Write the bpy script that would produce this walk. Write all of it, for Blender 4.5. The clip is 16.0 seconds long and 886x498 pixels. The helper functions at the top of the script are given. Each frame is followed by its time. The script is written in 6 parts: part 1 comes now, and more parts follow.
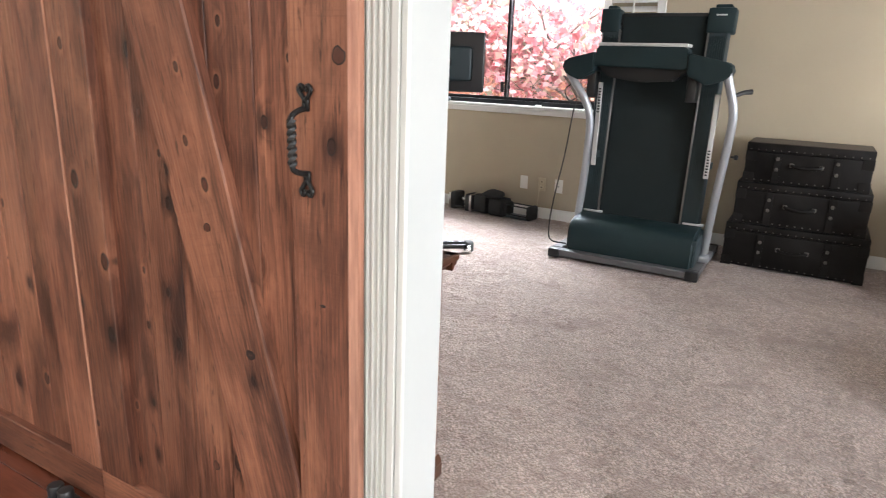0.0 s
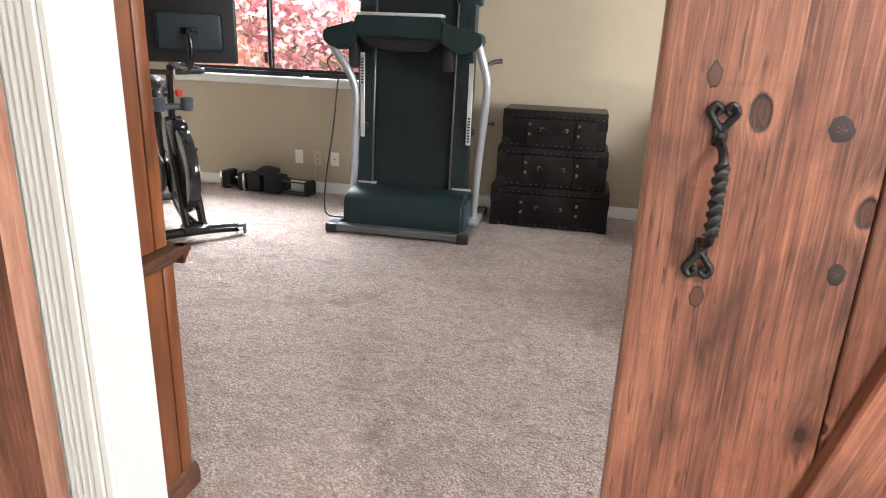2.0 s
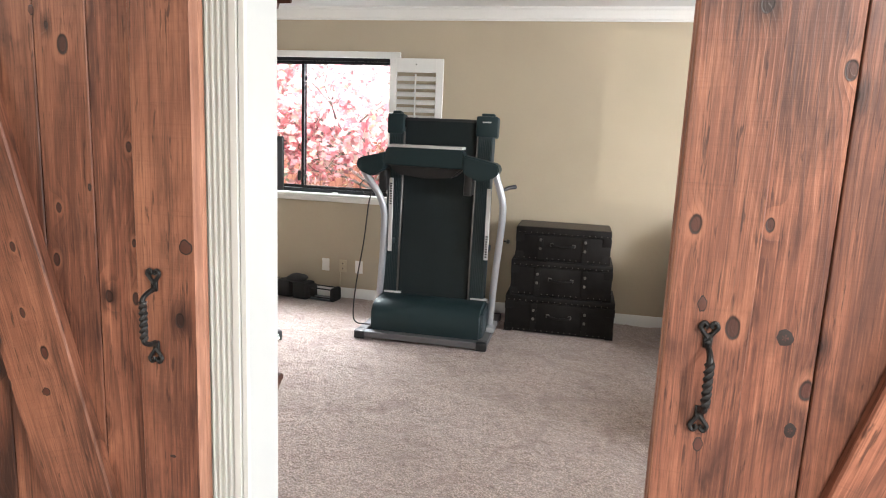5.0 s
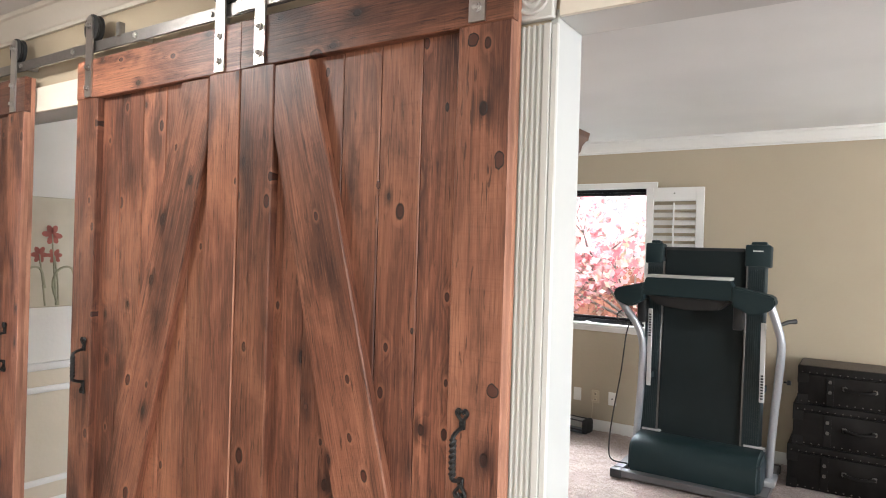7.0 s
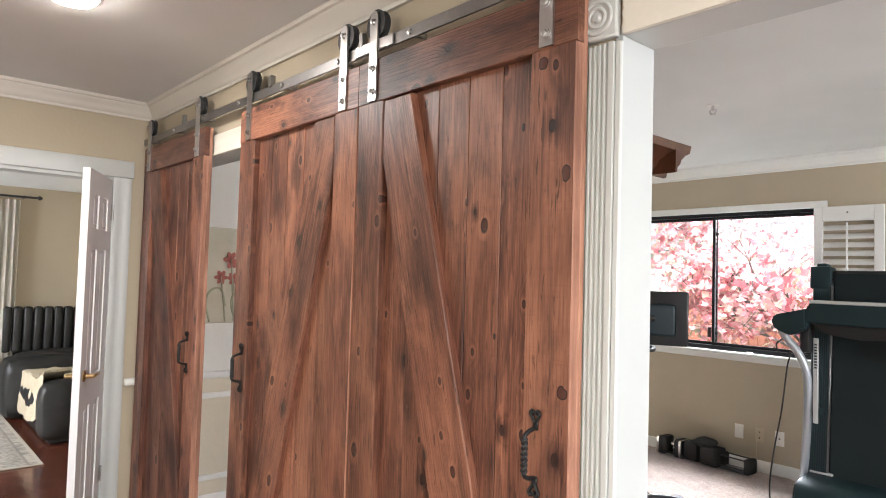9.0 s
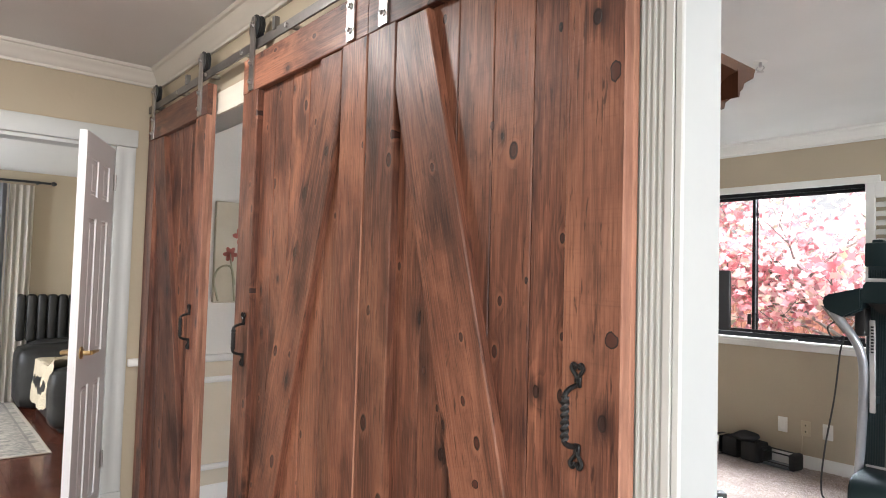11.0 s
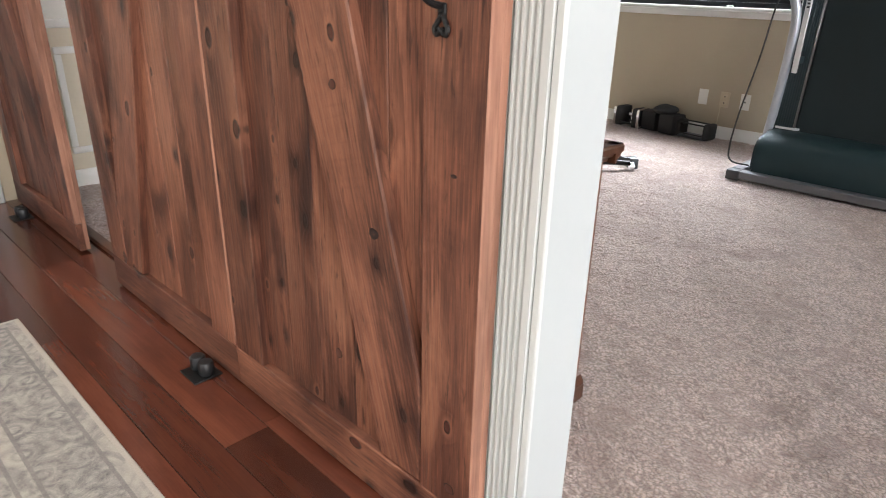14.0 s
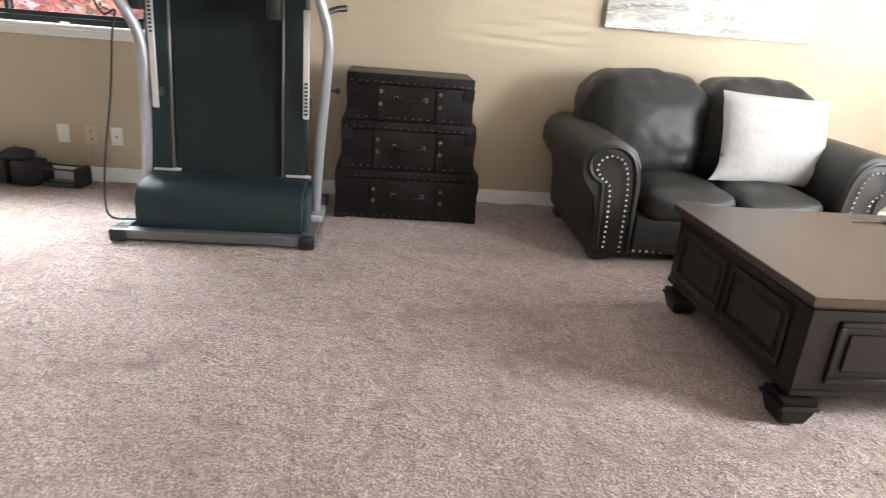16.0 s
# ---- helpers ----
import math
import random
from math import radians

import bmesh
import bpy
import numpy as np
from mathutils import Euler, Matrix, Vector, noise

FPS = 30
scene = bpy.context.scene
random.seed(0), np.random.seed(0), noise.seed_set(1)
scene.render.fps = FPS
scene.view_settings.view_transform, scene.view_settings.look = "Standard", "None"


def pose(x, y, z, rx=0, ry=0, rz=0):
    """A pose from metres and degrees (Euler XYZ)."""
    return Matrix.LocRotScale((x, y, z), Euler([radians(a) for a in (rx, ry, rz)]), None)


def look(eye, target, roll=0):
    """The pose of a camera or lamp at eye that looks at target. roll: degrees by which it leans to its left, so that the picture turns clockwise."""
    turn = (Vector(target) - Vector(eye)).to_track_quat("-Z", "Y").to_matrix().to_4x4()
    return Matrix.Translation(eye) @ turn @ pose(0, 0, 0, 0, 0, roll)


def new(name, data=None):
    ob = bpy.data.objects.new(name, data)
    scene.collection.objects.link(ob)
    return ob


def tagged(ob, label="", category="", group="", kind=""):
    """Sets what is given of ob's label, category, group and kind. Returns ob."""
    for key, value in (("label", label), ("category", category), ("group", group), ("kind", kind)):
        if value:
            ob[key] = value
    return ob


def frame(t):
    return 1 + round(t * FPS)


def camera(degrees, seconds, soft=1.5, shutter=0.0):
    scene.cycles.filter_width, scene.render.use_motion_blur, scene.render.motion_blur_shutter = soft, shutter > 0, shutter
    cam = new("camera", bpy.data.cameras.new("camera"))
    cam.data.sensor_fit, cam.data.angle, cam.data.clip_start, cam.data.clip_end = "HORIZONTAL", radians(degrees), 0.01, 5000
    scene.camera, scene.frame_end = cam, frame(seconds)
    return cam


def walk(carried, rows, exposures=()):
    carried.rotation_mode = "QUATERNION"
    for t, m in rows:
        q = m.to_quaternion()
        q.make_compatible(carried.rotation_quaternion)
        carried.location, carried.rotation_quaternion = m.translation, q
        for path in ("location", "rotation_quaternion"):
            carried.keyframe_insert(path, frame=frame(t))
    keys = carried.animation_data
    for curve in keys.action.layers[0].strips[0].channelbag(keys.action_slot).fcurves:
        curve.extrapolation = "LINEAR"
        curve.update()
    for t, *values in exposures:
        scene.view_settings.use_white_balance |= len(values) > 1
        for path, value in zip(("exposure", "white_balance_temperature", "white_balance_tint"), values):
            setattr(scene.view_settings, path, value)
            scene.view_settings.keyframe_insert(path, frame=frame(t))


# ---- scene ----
cam = camera(69.1, 16.0, soft=1.0, shutter=0.12)
PATH = [
    (0, (0.31, 0.631, 1.26), (-0.647, 2.3, 0.712), 2.1),
    (0.5, (0.402, 0.653, 1.263), (-0.278, 2.448, 0.7), 1.8),
    (1, (0.471, 0.637, 1.268), (-0.041, 2.485, 0.698), 2.4),
    (1.5, (0.505, 0.651, 1.274), (0.076, 2.513, 0.683), 2.3),
    (2, (0.441, 0.753, 1.271), (0.06, 2.619, 0.661), 2.3),
    (2.5, (0.331, 0.88, 1.303), (0.004, 2.752, 0.678), 2.3),
    (3, (0.34, 0.856, 1.329), (0.083, 2.735, 0.694), 2.4),
    (3.2, (0.371, 0.799, 1.336), (0.139, 2.683, 0.704), 2.7),
    (5.3, (0.346, 0.358, 1.528), (-0.151, 2.276, 1.252), 2.3),
    (5.5, (0.282, 0.395, 1.517), (-0.294, 2.296, 1.287), 2.2),
    (6, (0.3, 0.3, 1.563), (-0.482, 2.135, 1.417), 1.9),
    (6.5, (0.264, 0.292, 1.567), (-0.695, 2.046, 1.509), 1.9),
    (7, (0.253, 0.275, 1.583), (-0.841, 1.949, 1.581), 1.7),
    (7.5, (0.268, 0.271, 1.59), (-0.942, 1.863, 1.622), 1.7),
    (8, (0.361, 0.288, 1.58), (-0.958, 1.791, 1.632), 1.7),
    (8.5, (0.47, 0.316, 1.556), (-0.956, 1.717, 1.627), 1.6),
    (8.7, (0.503, 0.314, 1.545), (-0.955, 1.68, 1.622), 1.7),
    (10.8, (0.337, 0.501, 1.423), (-1.206, 1.772, 1.513), 1.5),
    (11, (0.298, 0.511, 1.381), (-1.237, 1.791, 1.467), 1.6),
    (11.5, (0.257, 0.524, 1.301), (-1.234, 1.857, 1.293), 1.8),
    (12, (0.258, 0.554, 1.228), (-1.197, 1.911, 1.026), 1.7),
    (12.5, (0.252, 0.57, 1.165), (-1.159, 1.922, 0.741), 1.6),
    (13, (0.244, 0.589, 1.128), (-1.121, 1.919, 0.522), 1.7),
    (13.5, (0.24, 0.635, 1.1), (-1.094, 1.945, 0.392), 1.7),
    (14, (0.217, 0.799, 1.095), (-1.065, 2.126, 0.323), 1.3),
    (14.5, (0.17, 1.039, 1.139), (-0.932, 2.511, 0.349), 1.7),
    (14.8, (0.141, 1.168, 1.143), (-0.839, 2.721, 0.351), 1.6),
    (15, (0.121, 1.244, 1.183), (-0.745, 2.858, 0.38), 1.9),
    (15.2, (0.069, 1.356, 1.186), (-0.612, 3.06, 0.391), 2.4),
    (15.5, (0.077, 1.443, 1.203), (-0.302, 3.246, 0.427), 3.3),
    (15.7, (0.061, 1.494, 1.175), (-0.06, 3.351, 0.442), 4.2),
    (15.8, (0.074, 1.536, 1.179), (0.068, 3.404, 0.463), 4.5),
    (16, (0.11, 1.641, 1.168), (0.311, 3.513, 0.493), 4.8),
]
EXPOSURES = [(0, 0.95, 6150, 10), (1.5, 1.0, 6200, 10), (3.0, 1.14, 6350, 10), (5.5, 1.05, 6250, 10), (8.5, 1.0, 6200, 10), (12.0, 0.82, 6100, 10), (13.5, 0.8, 6100, 10), (15.0, 0.95, 6250, 10), (15.5, 0.92, 6400, 10), (16, 1.2, 6300, 10)]
walk(cam, [(t, look(eye, target, roll)) for t, eye, target, roll in PATH], EXPOSURES)

# ---- daylight ----
world = bpy.data.worlds.new("sky")
scene.world = world
world.use_nodes = True
sky = world.node_tree.nodes.new("ShaderNodeTexSky")
sky.sky_type, sky.sun_disc = "NISHITA", False
sky.sun_elevation, sky.sun_rotation = radians(38), radians(180)
sky.air_density, sky.dust_density, sky.ozone_density = 1.0, 3.0, 0.6
back = world.node_tree.nodes["Background"]
world.node_tree.links.new(sky.outputs[0], back.inputs[0])
back.inputs[1].default_value = 0.15


def lamp(name, kind, m, energy, colour, **sizes):
    data = bpy.data.lights.new(name, kind)
    data.energy, data.color = energy, colour
    for key, value in sizes.items():
        if key == "size":
            data.shape, data.size = "RECTANGLE", value
        elif key == "size_y":
            data.size_y = value
        elif key == "angle":
            data.angle = value
        elif key == "radius":
            data.shadow_soft_size = value
        elif key == "cone":
            data.spot_size, data.spot_blend = value, 0.15
    ob = new(name, data)
    ob.matrix_basis = m
    return ob


# overcast sun, high over the house from behind
lamp("sun", "SUN", look((0, -20, 16), (0, 0, 0)), 6.0, (1.0, 0.96, 0.9), angle=radians(10))
# the sky over the garden, in front of and above the gym window
lamp("sky_gym_window", "AREA", look((-2.15, 7.5, 3.35), (-1.2, 3.5, 0.6)), 510, (0.93, 0.97, 1.0), size=3.4, size_y=1.6)
# the shuttered window in the right-hand wall of the gym
lamp("sky_side_window", "AREA", look((4.42, 4.47, 1.3), (0, 4.1, 0.9)), 140, (0.98, 0.98, 1.0), size=1.1, size_y=1.6)
# added fill lamp for carpet and table, set in an unseen opening
lamp("sky_second_window", "AREA", look((4.37, 2.35, 1.4), (3.3, 3.1, 0.0)), 140, (0.98, 0.98, 1.0), size=1.0, size_y=1.7)
# the hall's windows behind the camera
lamp("sky_hall_window", "AREA", look((0.2, -2.72, 1.45), (0.0, 1.5, 1.2)), 14, (1.0, 0.98, 0.96), size=5.0, size_y=1.7)
# the hall's window in the right-hand wall, beside the last barn door
lamp("sky_hall_side_window", "AREA", look((4.36, -0.25, 1.4), (0.4, 0.55, 1.2)), 96, (1.0, 0.97, 0.93), size=1.3, size_y=1.6)
# a window of the far sitting room
lamp("sky_sitting_room", "AREA", look((-6.2, -1.86, 1.5), (-6.2, 2.0, 1.0)), 95, (0.95, 0.97, 1.0), size=2.0, size_y=1.5)
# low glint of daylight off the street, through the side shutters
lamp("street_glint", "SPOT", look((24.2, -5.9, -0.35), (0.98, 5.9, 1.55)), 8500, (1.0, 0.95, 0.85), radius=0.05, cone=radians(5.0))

# flush ceiling lamps of the hall
HALL_LAMPS = ((-2.12, 0.83), (1.55, 0.1))
for (lx, ly), power in zip(HALL_LAMPS, (11, 46)):
    lamp("hall_ceiling_lamp", "AREA", look((lx, ly, 2.47), (lx, ly, 0.0)), power, (1.0, 0.95, 0.9), size=0.15, size_y=0.15)

# ---- materials ----


def shader(name, colour=(0.5, 0.5, 0.5), rough=0.6, metal=0.0, spec=0.5):
    mat = bpy.data.materials.new(name)
    mat.use_nodes = True
    tree = mat.node_tree
    b = tree.nodes["Principled BSDF"]
    b.inputs["Base Color"].default_value = (*colour, 1)
    b.inputs["Roughness"].default_value = rough
    b.inputs["Metallic"].default_value = metal
    b.inputs["Specular IOR Level"].default_value = spec
    return mat, tree, b


class Nodes:
    """Short spelling for node trees."""

    def __init__(self, tree):
        self.tree = tree

    def add(self, kind, **inputs):
        node = self.tree.nodes.new(kind)
        for key, value in inputs.items():
            self.put(node, key.replace("_", " "), value)
        return node

    def put(self, node, key, value):
        socket = node.inputs[int(key)] if key.strip().isdigit() else node.inputs[key]
        if hasattr(value, "is_linked"):
            self.tree.links.new(value, socket)
        else:
            socket.default_value = value

    def coords(self, scale=(1, 1, 1), vary=True):
        """Object coordinates, shifted at random from piece to piece."""
        tex = self.tree.nodes.new("ShaderNodeTexCoord")
        out = tex.outputs["Object"]
        if vary:
            info = self.tree.nodes.new("ShaderNodeObjectInfo")
            times = self.tree.nodes.new("ShaderNodeVectorMath")
            times.operation = "MULTIPLY_ADD"
            comb = self.tree.nodes.new("ShaderNodeCombineXYZ")
            for n in range(3):
                self.tree.links.new(info.outputs["Random"], comb.inputs[n])
            self.tree.links.new(comb.outputs[0], times.inputs[0])
            times.inputs[1].default_value = (37.0, 53.0, 71.0)
            self.tree.links.new(out, times.inputs[2])
            out = times.outputs[0]
        mapping = self.tree.nodes.new("ShaderNodeMapping")
        mapping.inputs["Scale"].default_value = scale
        self.tree.links.new(out, mapping.inputs["Vector"])
        return mapping.outputs[0]

    def noise(self, vector, scale, detail=4.0, rough=0.55, distortion=0.0):
        node = self.add("ShaderNodeTexNoise", Vector=vector, Scale=scale, Detail=detail, Roughness=rough, Distortion=distortion)
        return node.outputs["Fac"]

    def ramp(self, fac, *stops):
        node = self.tree.nodes.new("ShaderNodeValToRGB")
        while len(node.color_ramp.elements) < len(stops):
            node.color_ramp.elements.new(0.5)
        for element, (place, colour) in zip(node.color_ramp.elements, stops):
            element.position = place
            element.color = (*colour, 1) if len(colour) == 3 else (colour[0],) * 3 + (1,)
        self.tree.links.new(fac, node.inputs[0])
        return node.outputs[0]

    def mix(self, fac, a, b, kind="MIX"):
        node = self.tree.nodes.new("ShaderNodeMix")
        node.data_type, node.blend_type = "RGBA", kind
        for key, value in ((0, fac), (6, a), (7, b)):
            if hasattr(value, "is_linked"):
                self.tree.links.new(value, node.inputs[key])
            else:
                node.inputs[key].default_value = (*value, 1) if isinstance(value, tuple) else value
        return node.outputs[2]

    def math(self, operation, a, b=0.0, c=None):
        node = self.tree.nodes.new("ShaderNodeMath")
        node.operation = operation
        for n, value in enumerate((a, b, c)):
            if value is None:
                continue
            if hasattr(value, "is_linked"):
                self.tree.links.new(value, node.inputs[n])
            else:
                node.inputs[n].default_value = value
        return node.outputs[0]

    def bump(self, b, height, strength=0.3, distance=0.01):
        node = self.add("ShaderNodeBump", Strength=strength, Distance=distance, Height=height)
        self.tree.links.new(node.outputs[0], b.inputs["Normal"])


def plain(name, colour, rough=0.6, metal=0.0, spec=0.5, spread=0.12, grain=60.0, relief=0.08, distance=0.002, patchy=0.2):
    """A painted, moulded or metal surface with faint mottling and fine relief."""
    mat, tree, b = shader(name, colour, rough, metal, spec)
    n = Nodes(tree)
    v = n.coords(vary=False)
    big, fine = n.noise(v, 3.0), n.noise(v, grain)
    dark = tuple(c * (1 - spread) for c in colour)
    light = tuple(min(1.0, c * (1 + spread)) for c in colour)
    tone = n.mix(0.35, n.ramp(big, (0.3, dark), (0.7, light)), n.ramp(fine, (0.3, dark), (0.7, light)))
    n.put(b, "Base Color", tone)
    n.put(b, "Roughness", n.math("MULTIPLY_ADD", big, patchy, rough - patchy / 2))
    n.bump(b, fine, relief, distance)
    return mat


def wood(name, light, mid, dark, rough=0.45, grain=1.0, tone=0.25, spec=0.4, blotch=0.5, relief=0.25):
    """Stained wood without knots, grain along local z; dark blotches, tone from board to board."""
    mat, tree, b = shader(name, mid, rough, 0.0, spec)
    n = Nodes(tree)
    v = n.coords()
    long = n.add("ShaderNodeMapping", Vector=v)
    long.inputs["Scale"].default_value = (17 * grain, 17 * grain, 1.0 * grain)
    lines = n.noise(long.outputs[0], 1.0, 6.0, 0.65, 0.6)
    fibre_map = n.add("ShaderNodeMapping", Vector=v)
    fibre_map.inputs["Scale"].default_value = (260, 260, 6)
    fibre = n.noise(fibre_map.outputs[0], 1.0, 3.0)
    rings_map = n.add("ShaderNodeMapping", Vector=long.outputs[0])
    rings_map.inputs["Scale"].default_value = (0.35, 0.35, 0.35)
    rings = n.add("ShaderNodeTexWave", Vector=rings_map.outputs[0], Scale=1.6, Distortion=7.0, Detail=3.0)
    rings.inputs["Detail Scale"].default_value = 0.8
    stain_map = n.add("ShaderNodeMapping", Vector=v)
    stain_map.inputs["Scale"].default_value = (7, 7, 2.2)
    stain = n.noise(stain_map.outputs[0], 1.0, 4.0, 0.6, 0.4)
    mottle_map = n.add("ShaderNodeMapping", Vector=v)
    mottle_map.inputs["Scale"].default_value = (10, 10, 4.5)
    mottle = n.noise(mottle_map.outputs[0], 1.0, 5.0, 0.62, 0.8)
    colour = n.ramp(lines, (0.36, dark), (0.5, mid), (0.66, light))
    colour = n.mix(0.3, colour, n.ramp(mottle, (0.3, dark), (0.48, mid), (0.68, light)))
    colour = n.mix(0.12, colour, n.ramp(rings.outputs["Fac"], (0.05, dark), (0.5, mid), (0.95, light)))
    colour = n.mix(n.math("MULTIPLY", n.ramp(stain, (0.46, (0.0,)), (0.62, (1.0,))), blotch), colour, tuple(c * 0.38 for c in dark))
    colour = n.mix(0.17, colour, n.ramp(fibre, (0.3, tuple(c * 0.6 for c in dark)), (0.7, light)))
    info = tree.nodes.new("ShaderNodeObjectInfo")
    board = n.math("MULTIPLY_ADD", info.outputs["Random"], 2 * tone, 1 - tone)
    scale = n.add("ShaderNodeVectorMath", **{"0": colour})
    scale.operation = "SCALE"
    tree.links.new(board, scale.inputs["Scale"])
    n.put(b, "Base Color", scale.outputs[0])
    n.put(b, "Roughness", n.math("MULTIPLY_ADD", lines, 0.25, rough - 0.12))
    n.bump(b, n.math("ADD", n.math("MULTIPLY", lines, 0.7), n.math("MULTIPLY", fibre, 0.4)), relief, 0.004)
    return mat


def pine(name, light, mid, dark, rough=0.45, tone=0.2, spec=0.35):
    """Stained knotty pine, flat-sawn, grain along local z: year rings that arch and bend round the knots, dark-rimmed knots with smears, uneven stain, saw marks."""
    mat, tree, b = shader(name, mid, rough, 0.0, spec)
    n = Nodes(tree)
    v, raw = n.coords(), n.coords(vary=False)
    info = tree.nodes.new("ShaderNodeObjectInfo")

    def stretched(scale, detail, rough_=0.55, distortion=0.0):
        m = n.add("ShaderNodeMapping", Vector=v)
        m.inputs["Scale"].default_value = scale
        return n.noise(m.outputs[0], 1.0, detail, rough_, distortion)

    at = n.add("ShaderNodeSeparateXYZ", Vector=v)
    own = n.add("ShaderNodeSeparateXYZ", Vector=raw)
    wobble = stretched((26, 26, 14), 2.0)
    # knots: a few cells, each pulled out along the grain
    squash = n.add("ShaderNodeCombineXYZ", X=n.math("MULTIPLY", at.outputs[0], 8.5), Y=n.math("MULTIPLY", at.outputs[2], 5.2))
    cell = n.add("ShaderNodeTexVoronoi", Vector=squash.outputs[0], Scale=1.0)
    cell.voronoi_dimensions = "2D"
    dice = n.add("ShaderNodeSeparateColor", Color=cell.outputs["Color"])
    chosen = n.math("GREATER_THAN", dice.outputs[0], 0.5)
    size = n.math("MULTIPLY_ADD", n.math("POWER", dice.outputs[1], 3.0), 0.7, 0.52)
    away = n.math("DIVIDE", n.math("MULTIPLY_ADD", n.math("SUBTRACT", wobble, 0.5), 0.085, cell.outputs["Distance"]), size)
    near = n.math("MULTIPLY", n.math("SUBTRACT", 1.0, n.math("MINIMUM", n.math("MULTIPLY", cell.outputs["Distance"], 2.6), 1.0)), chosen)
    pull = n.math("MULTIPLY", near, near)
    # year rings
    sway, rise = stretched((3, 3, 0.8), 2.0), stretched((2, 2, 0.55), 2.0)
    across = n.math("ADD", n.math("MULTIPLY_ADD", n.math("SUBTRACT", info.outputs["Random"], 0.5), 0.1, own.outputs[0]), n.math("MULTIPLY", n.math("SUBTRACT", sway, 0.5), 0.09))
    deep = n.math("MULTIPLY_ADD", rise, 0.16, -0.03)
    radius = n.math("SQRT", n.math("ADD", n.math("MULTIPLY", across, across), n.math("MULTIPLY", deep, deep)))
    radius = n.math("ADD", radius, n.math("MULTIPLY_ADD", pull, 0.021, n.math("MULTIPLY", stretched((45, 45, 4), 3.0), 0.0045)))
    ring = n.math("FRACT", n.math("DIVIDE", radius, 0.0082))
    late = n.ramp(ring, (0.0, (0.15,)), (0.45, (0.3,)), (0.8, (0.95,)), (0.93, (1.0,)), (1.0, (0.15,)))
    fibre = stretched((330, 330, 7), 3.0, 0.6)
    streak = stretched((60, 60, 1.6), 5.0, 0.65)
    stain = stretched((8, 8, 2.6), 5.0, 0.62, 0.5)
    broad = stretched((3.5, 3.5, 1.3), 3.0, 0.5, 0.3)
    saw = stretched((5, 5, 210), 3.0, 0.6)
    grime = tuple(c * 0.5 for c in dark)
    colour = n.ramp(broad, (0.36, tuple(0.55 * p + 0.45 * q for p, q in zip(mid, dark))), (0.5, mid), (0.64, tuple(0.5 * p + 0.5 * q for p, q in zip(mid, light))))
    grain = n.math("MULTIPLY", late, n.ramp(stretched((4, 4, 1.1), 2.0), (0.38, (0.15,)), (0.62, (0.6,))))
    colour = n.mix(grain, colour, dark)
    colour = n.mix(n.ramp(streak, (0.51, (0.0,)), (0.7, (0.42,))), colour, light)
    colour = n.mix(n.ramp(streak, (0.31, (0.5,)), (0.46, (0.0,))), colour, dark)
    colour = n.mix(n.ramp(stain, (0.48, (0.0,)), (0.66, (0.85,))), colour, grime)
    colour = n.mix(n.ramp(stain, (0.3, (0.5,)), (0.45, (0.0,))), colour, light)
    colour = n.mix(n.ramp(fibre, (0.32, (0.5,)), (0.48, (0.0,))), colour, grime)
    fleck = stretched((110, 110, 11), 3.0, 0.6, 0.4)
    colour = n.mix(n.ramp(fleck, (0.61, (0.0,)), (0.68, (0.75,))), colour, grime)
    colour = n.mix(n.ramp(fibre, (0.56, (0.0,)), (0.76, (0.35,))), colour, tuple(c * 1.3 for c in light))
    colour = n.mix(n.ramp(saw, (0.55, (0.0,)), (0.75, (0.22,))), colour, dark)
    # knots: pale collar, smear, red-brown heart with a black rim
    smear = n.math("MULTIPLY", n.ramp(n.math("MULTIPLY_ADD", n.math("SUBTRACT", streak, 0.5), 0.9, away), (0.08, (0.9,)), (0.36, (0.0,))), n.math("MULTIPLY", chosen, n.math("GREATER_THAN", dice.outputs[2], 0.55)))
    colour = n.mix(smear, colour, grime)
    collar = n.math("MULTIPLY", n.ramp(away, (0.1, (0.0,)), (0.13, (0.35,)), (0.24, (0.0,))), n.math("MULTIPLY", chosen, n.math("LESS_THAN", dice.outputs[2], 0.55)))
    colour = n.mix(collar, colour, light)
    heart = n.math("MULTIPLY", n.ramp(away, (0.085, (1.0,)), (0.1, (0.0,))), chosen)
    rim = n.math("MULTIPLY", n.ramp(away, (0.07, (0.0,)), (0.088, (1.0,)), (0.1, (1.0,)), (0.115, (0.0,))), chosen)
    colour = n.mix(n.math("MULTIPLY", heart, 0.9), colour, n.mix(dice.outputs[2], (dark[0] * 1.0, dark[1] * 0.75, dark[2] * 0.7), (0.012, 0.006, 0.005)))
    colour = n.mix(n.math("MULTIPLY", rim, 0.9), colour, (0.01, 0.005, 0.004))
    board = n.math("MULTIPLY_ADD", info.outputs["Random"], 2 * tone, 1 - tone)
    scale = n.add("ShaderNodeVectorMath", **{"0": colour})
    scale.operation = "SCALE"
    tree.links.new(board, scale.inputs["Scale"])
    n.put(b, "Base Color", scale.outputs[0])
    n.put(b, "Roughness", n.math("MULTIPLY_ADD", stain, 0.3, rough - 0.15))
    relief = n.math("ADD", n.math("MULTIPLY", late, 0.3), n.math("MULTIPLY_ADD", fibre, 0.4, n.math("MULTIPLY_ADD", saw, 0.25, n.math("MULTIPLY", heart, -0.6))))
    n.bump(b, relief, 0.35, 0.003)
    return mat


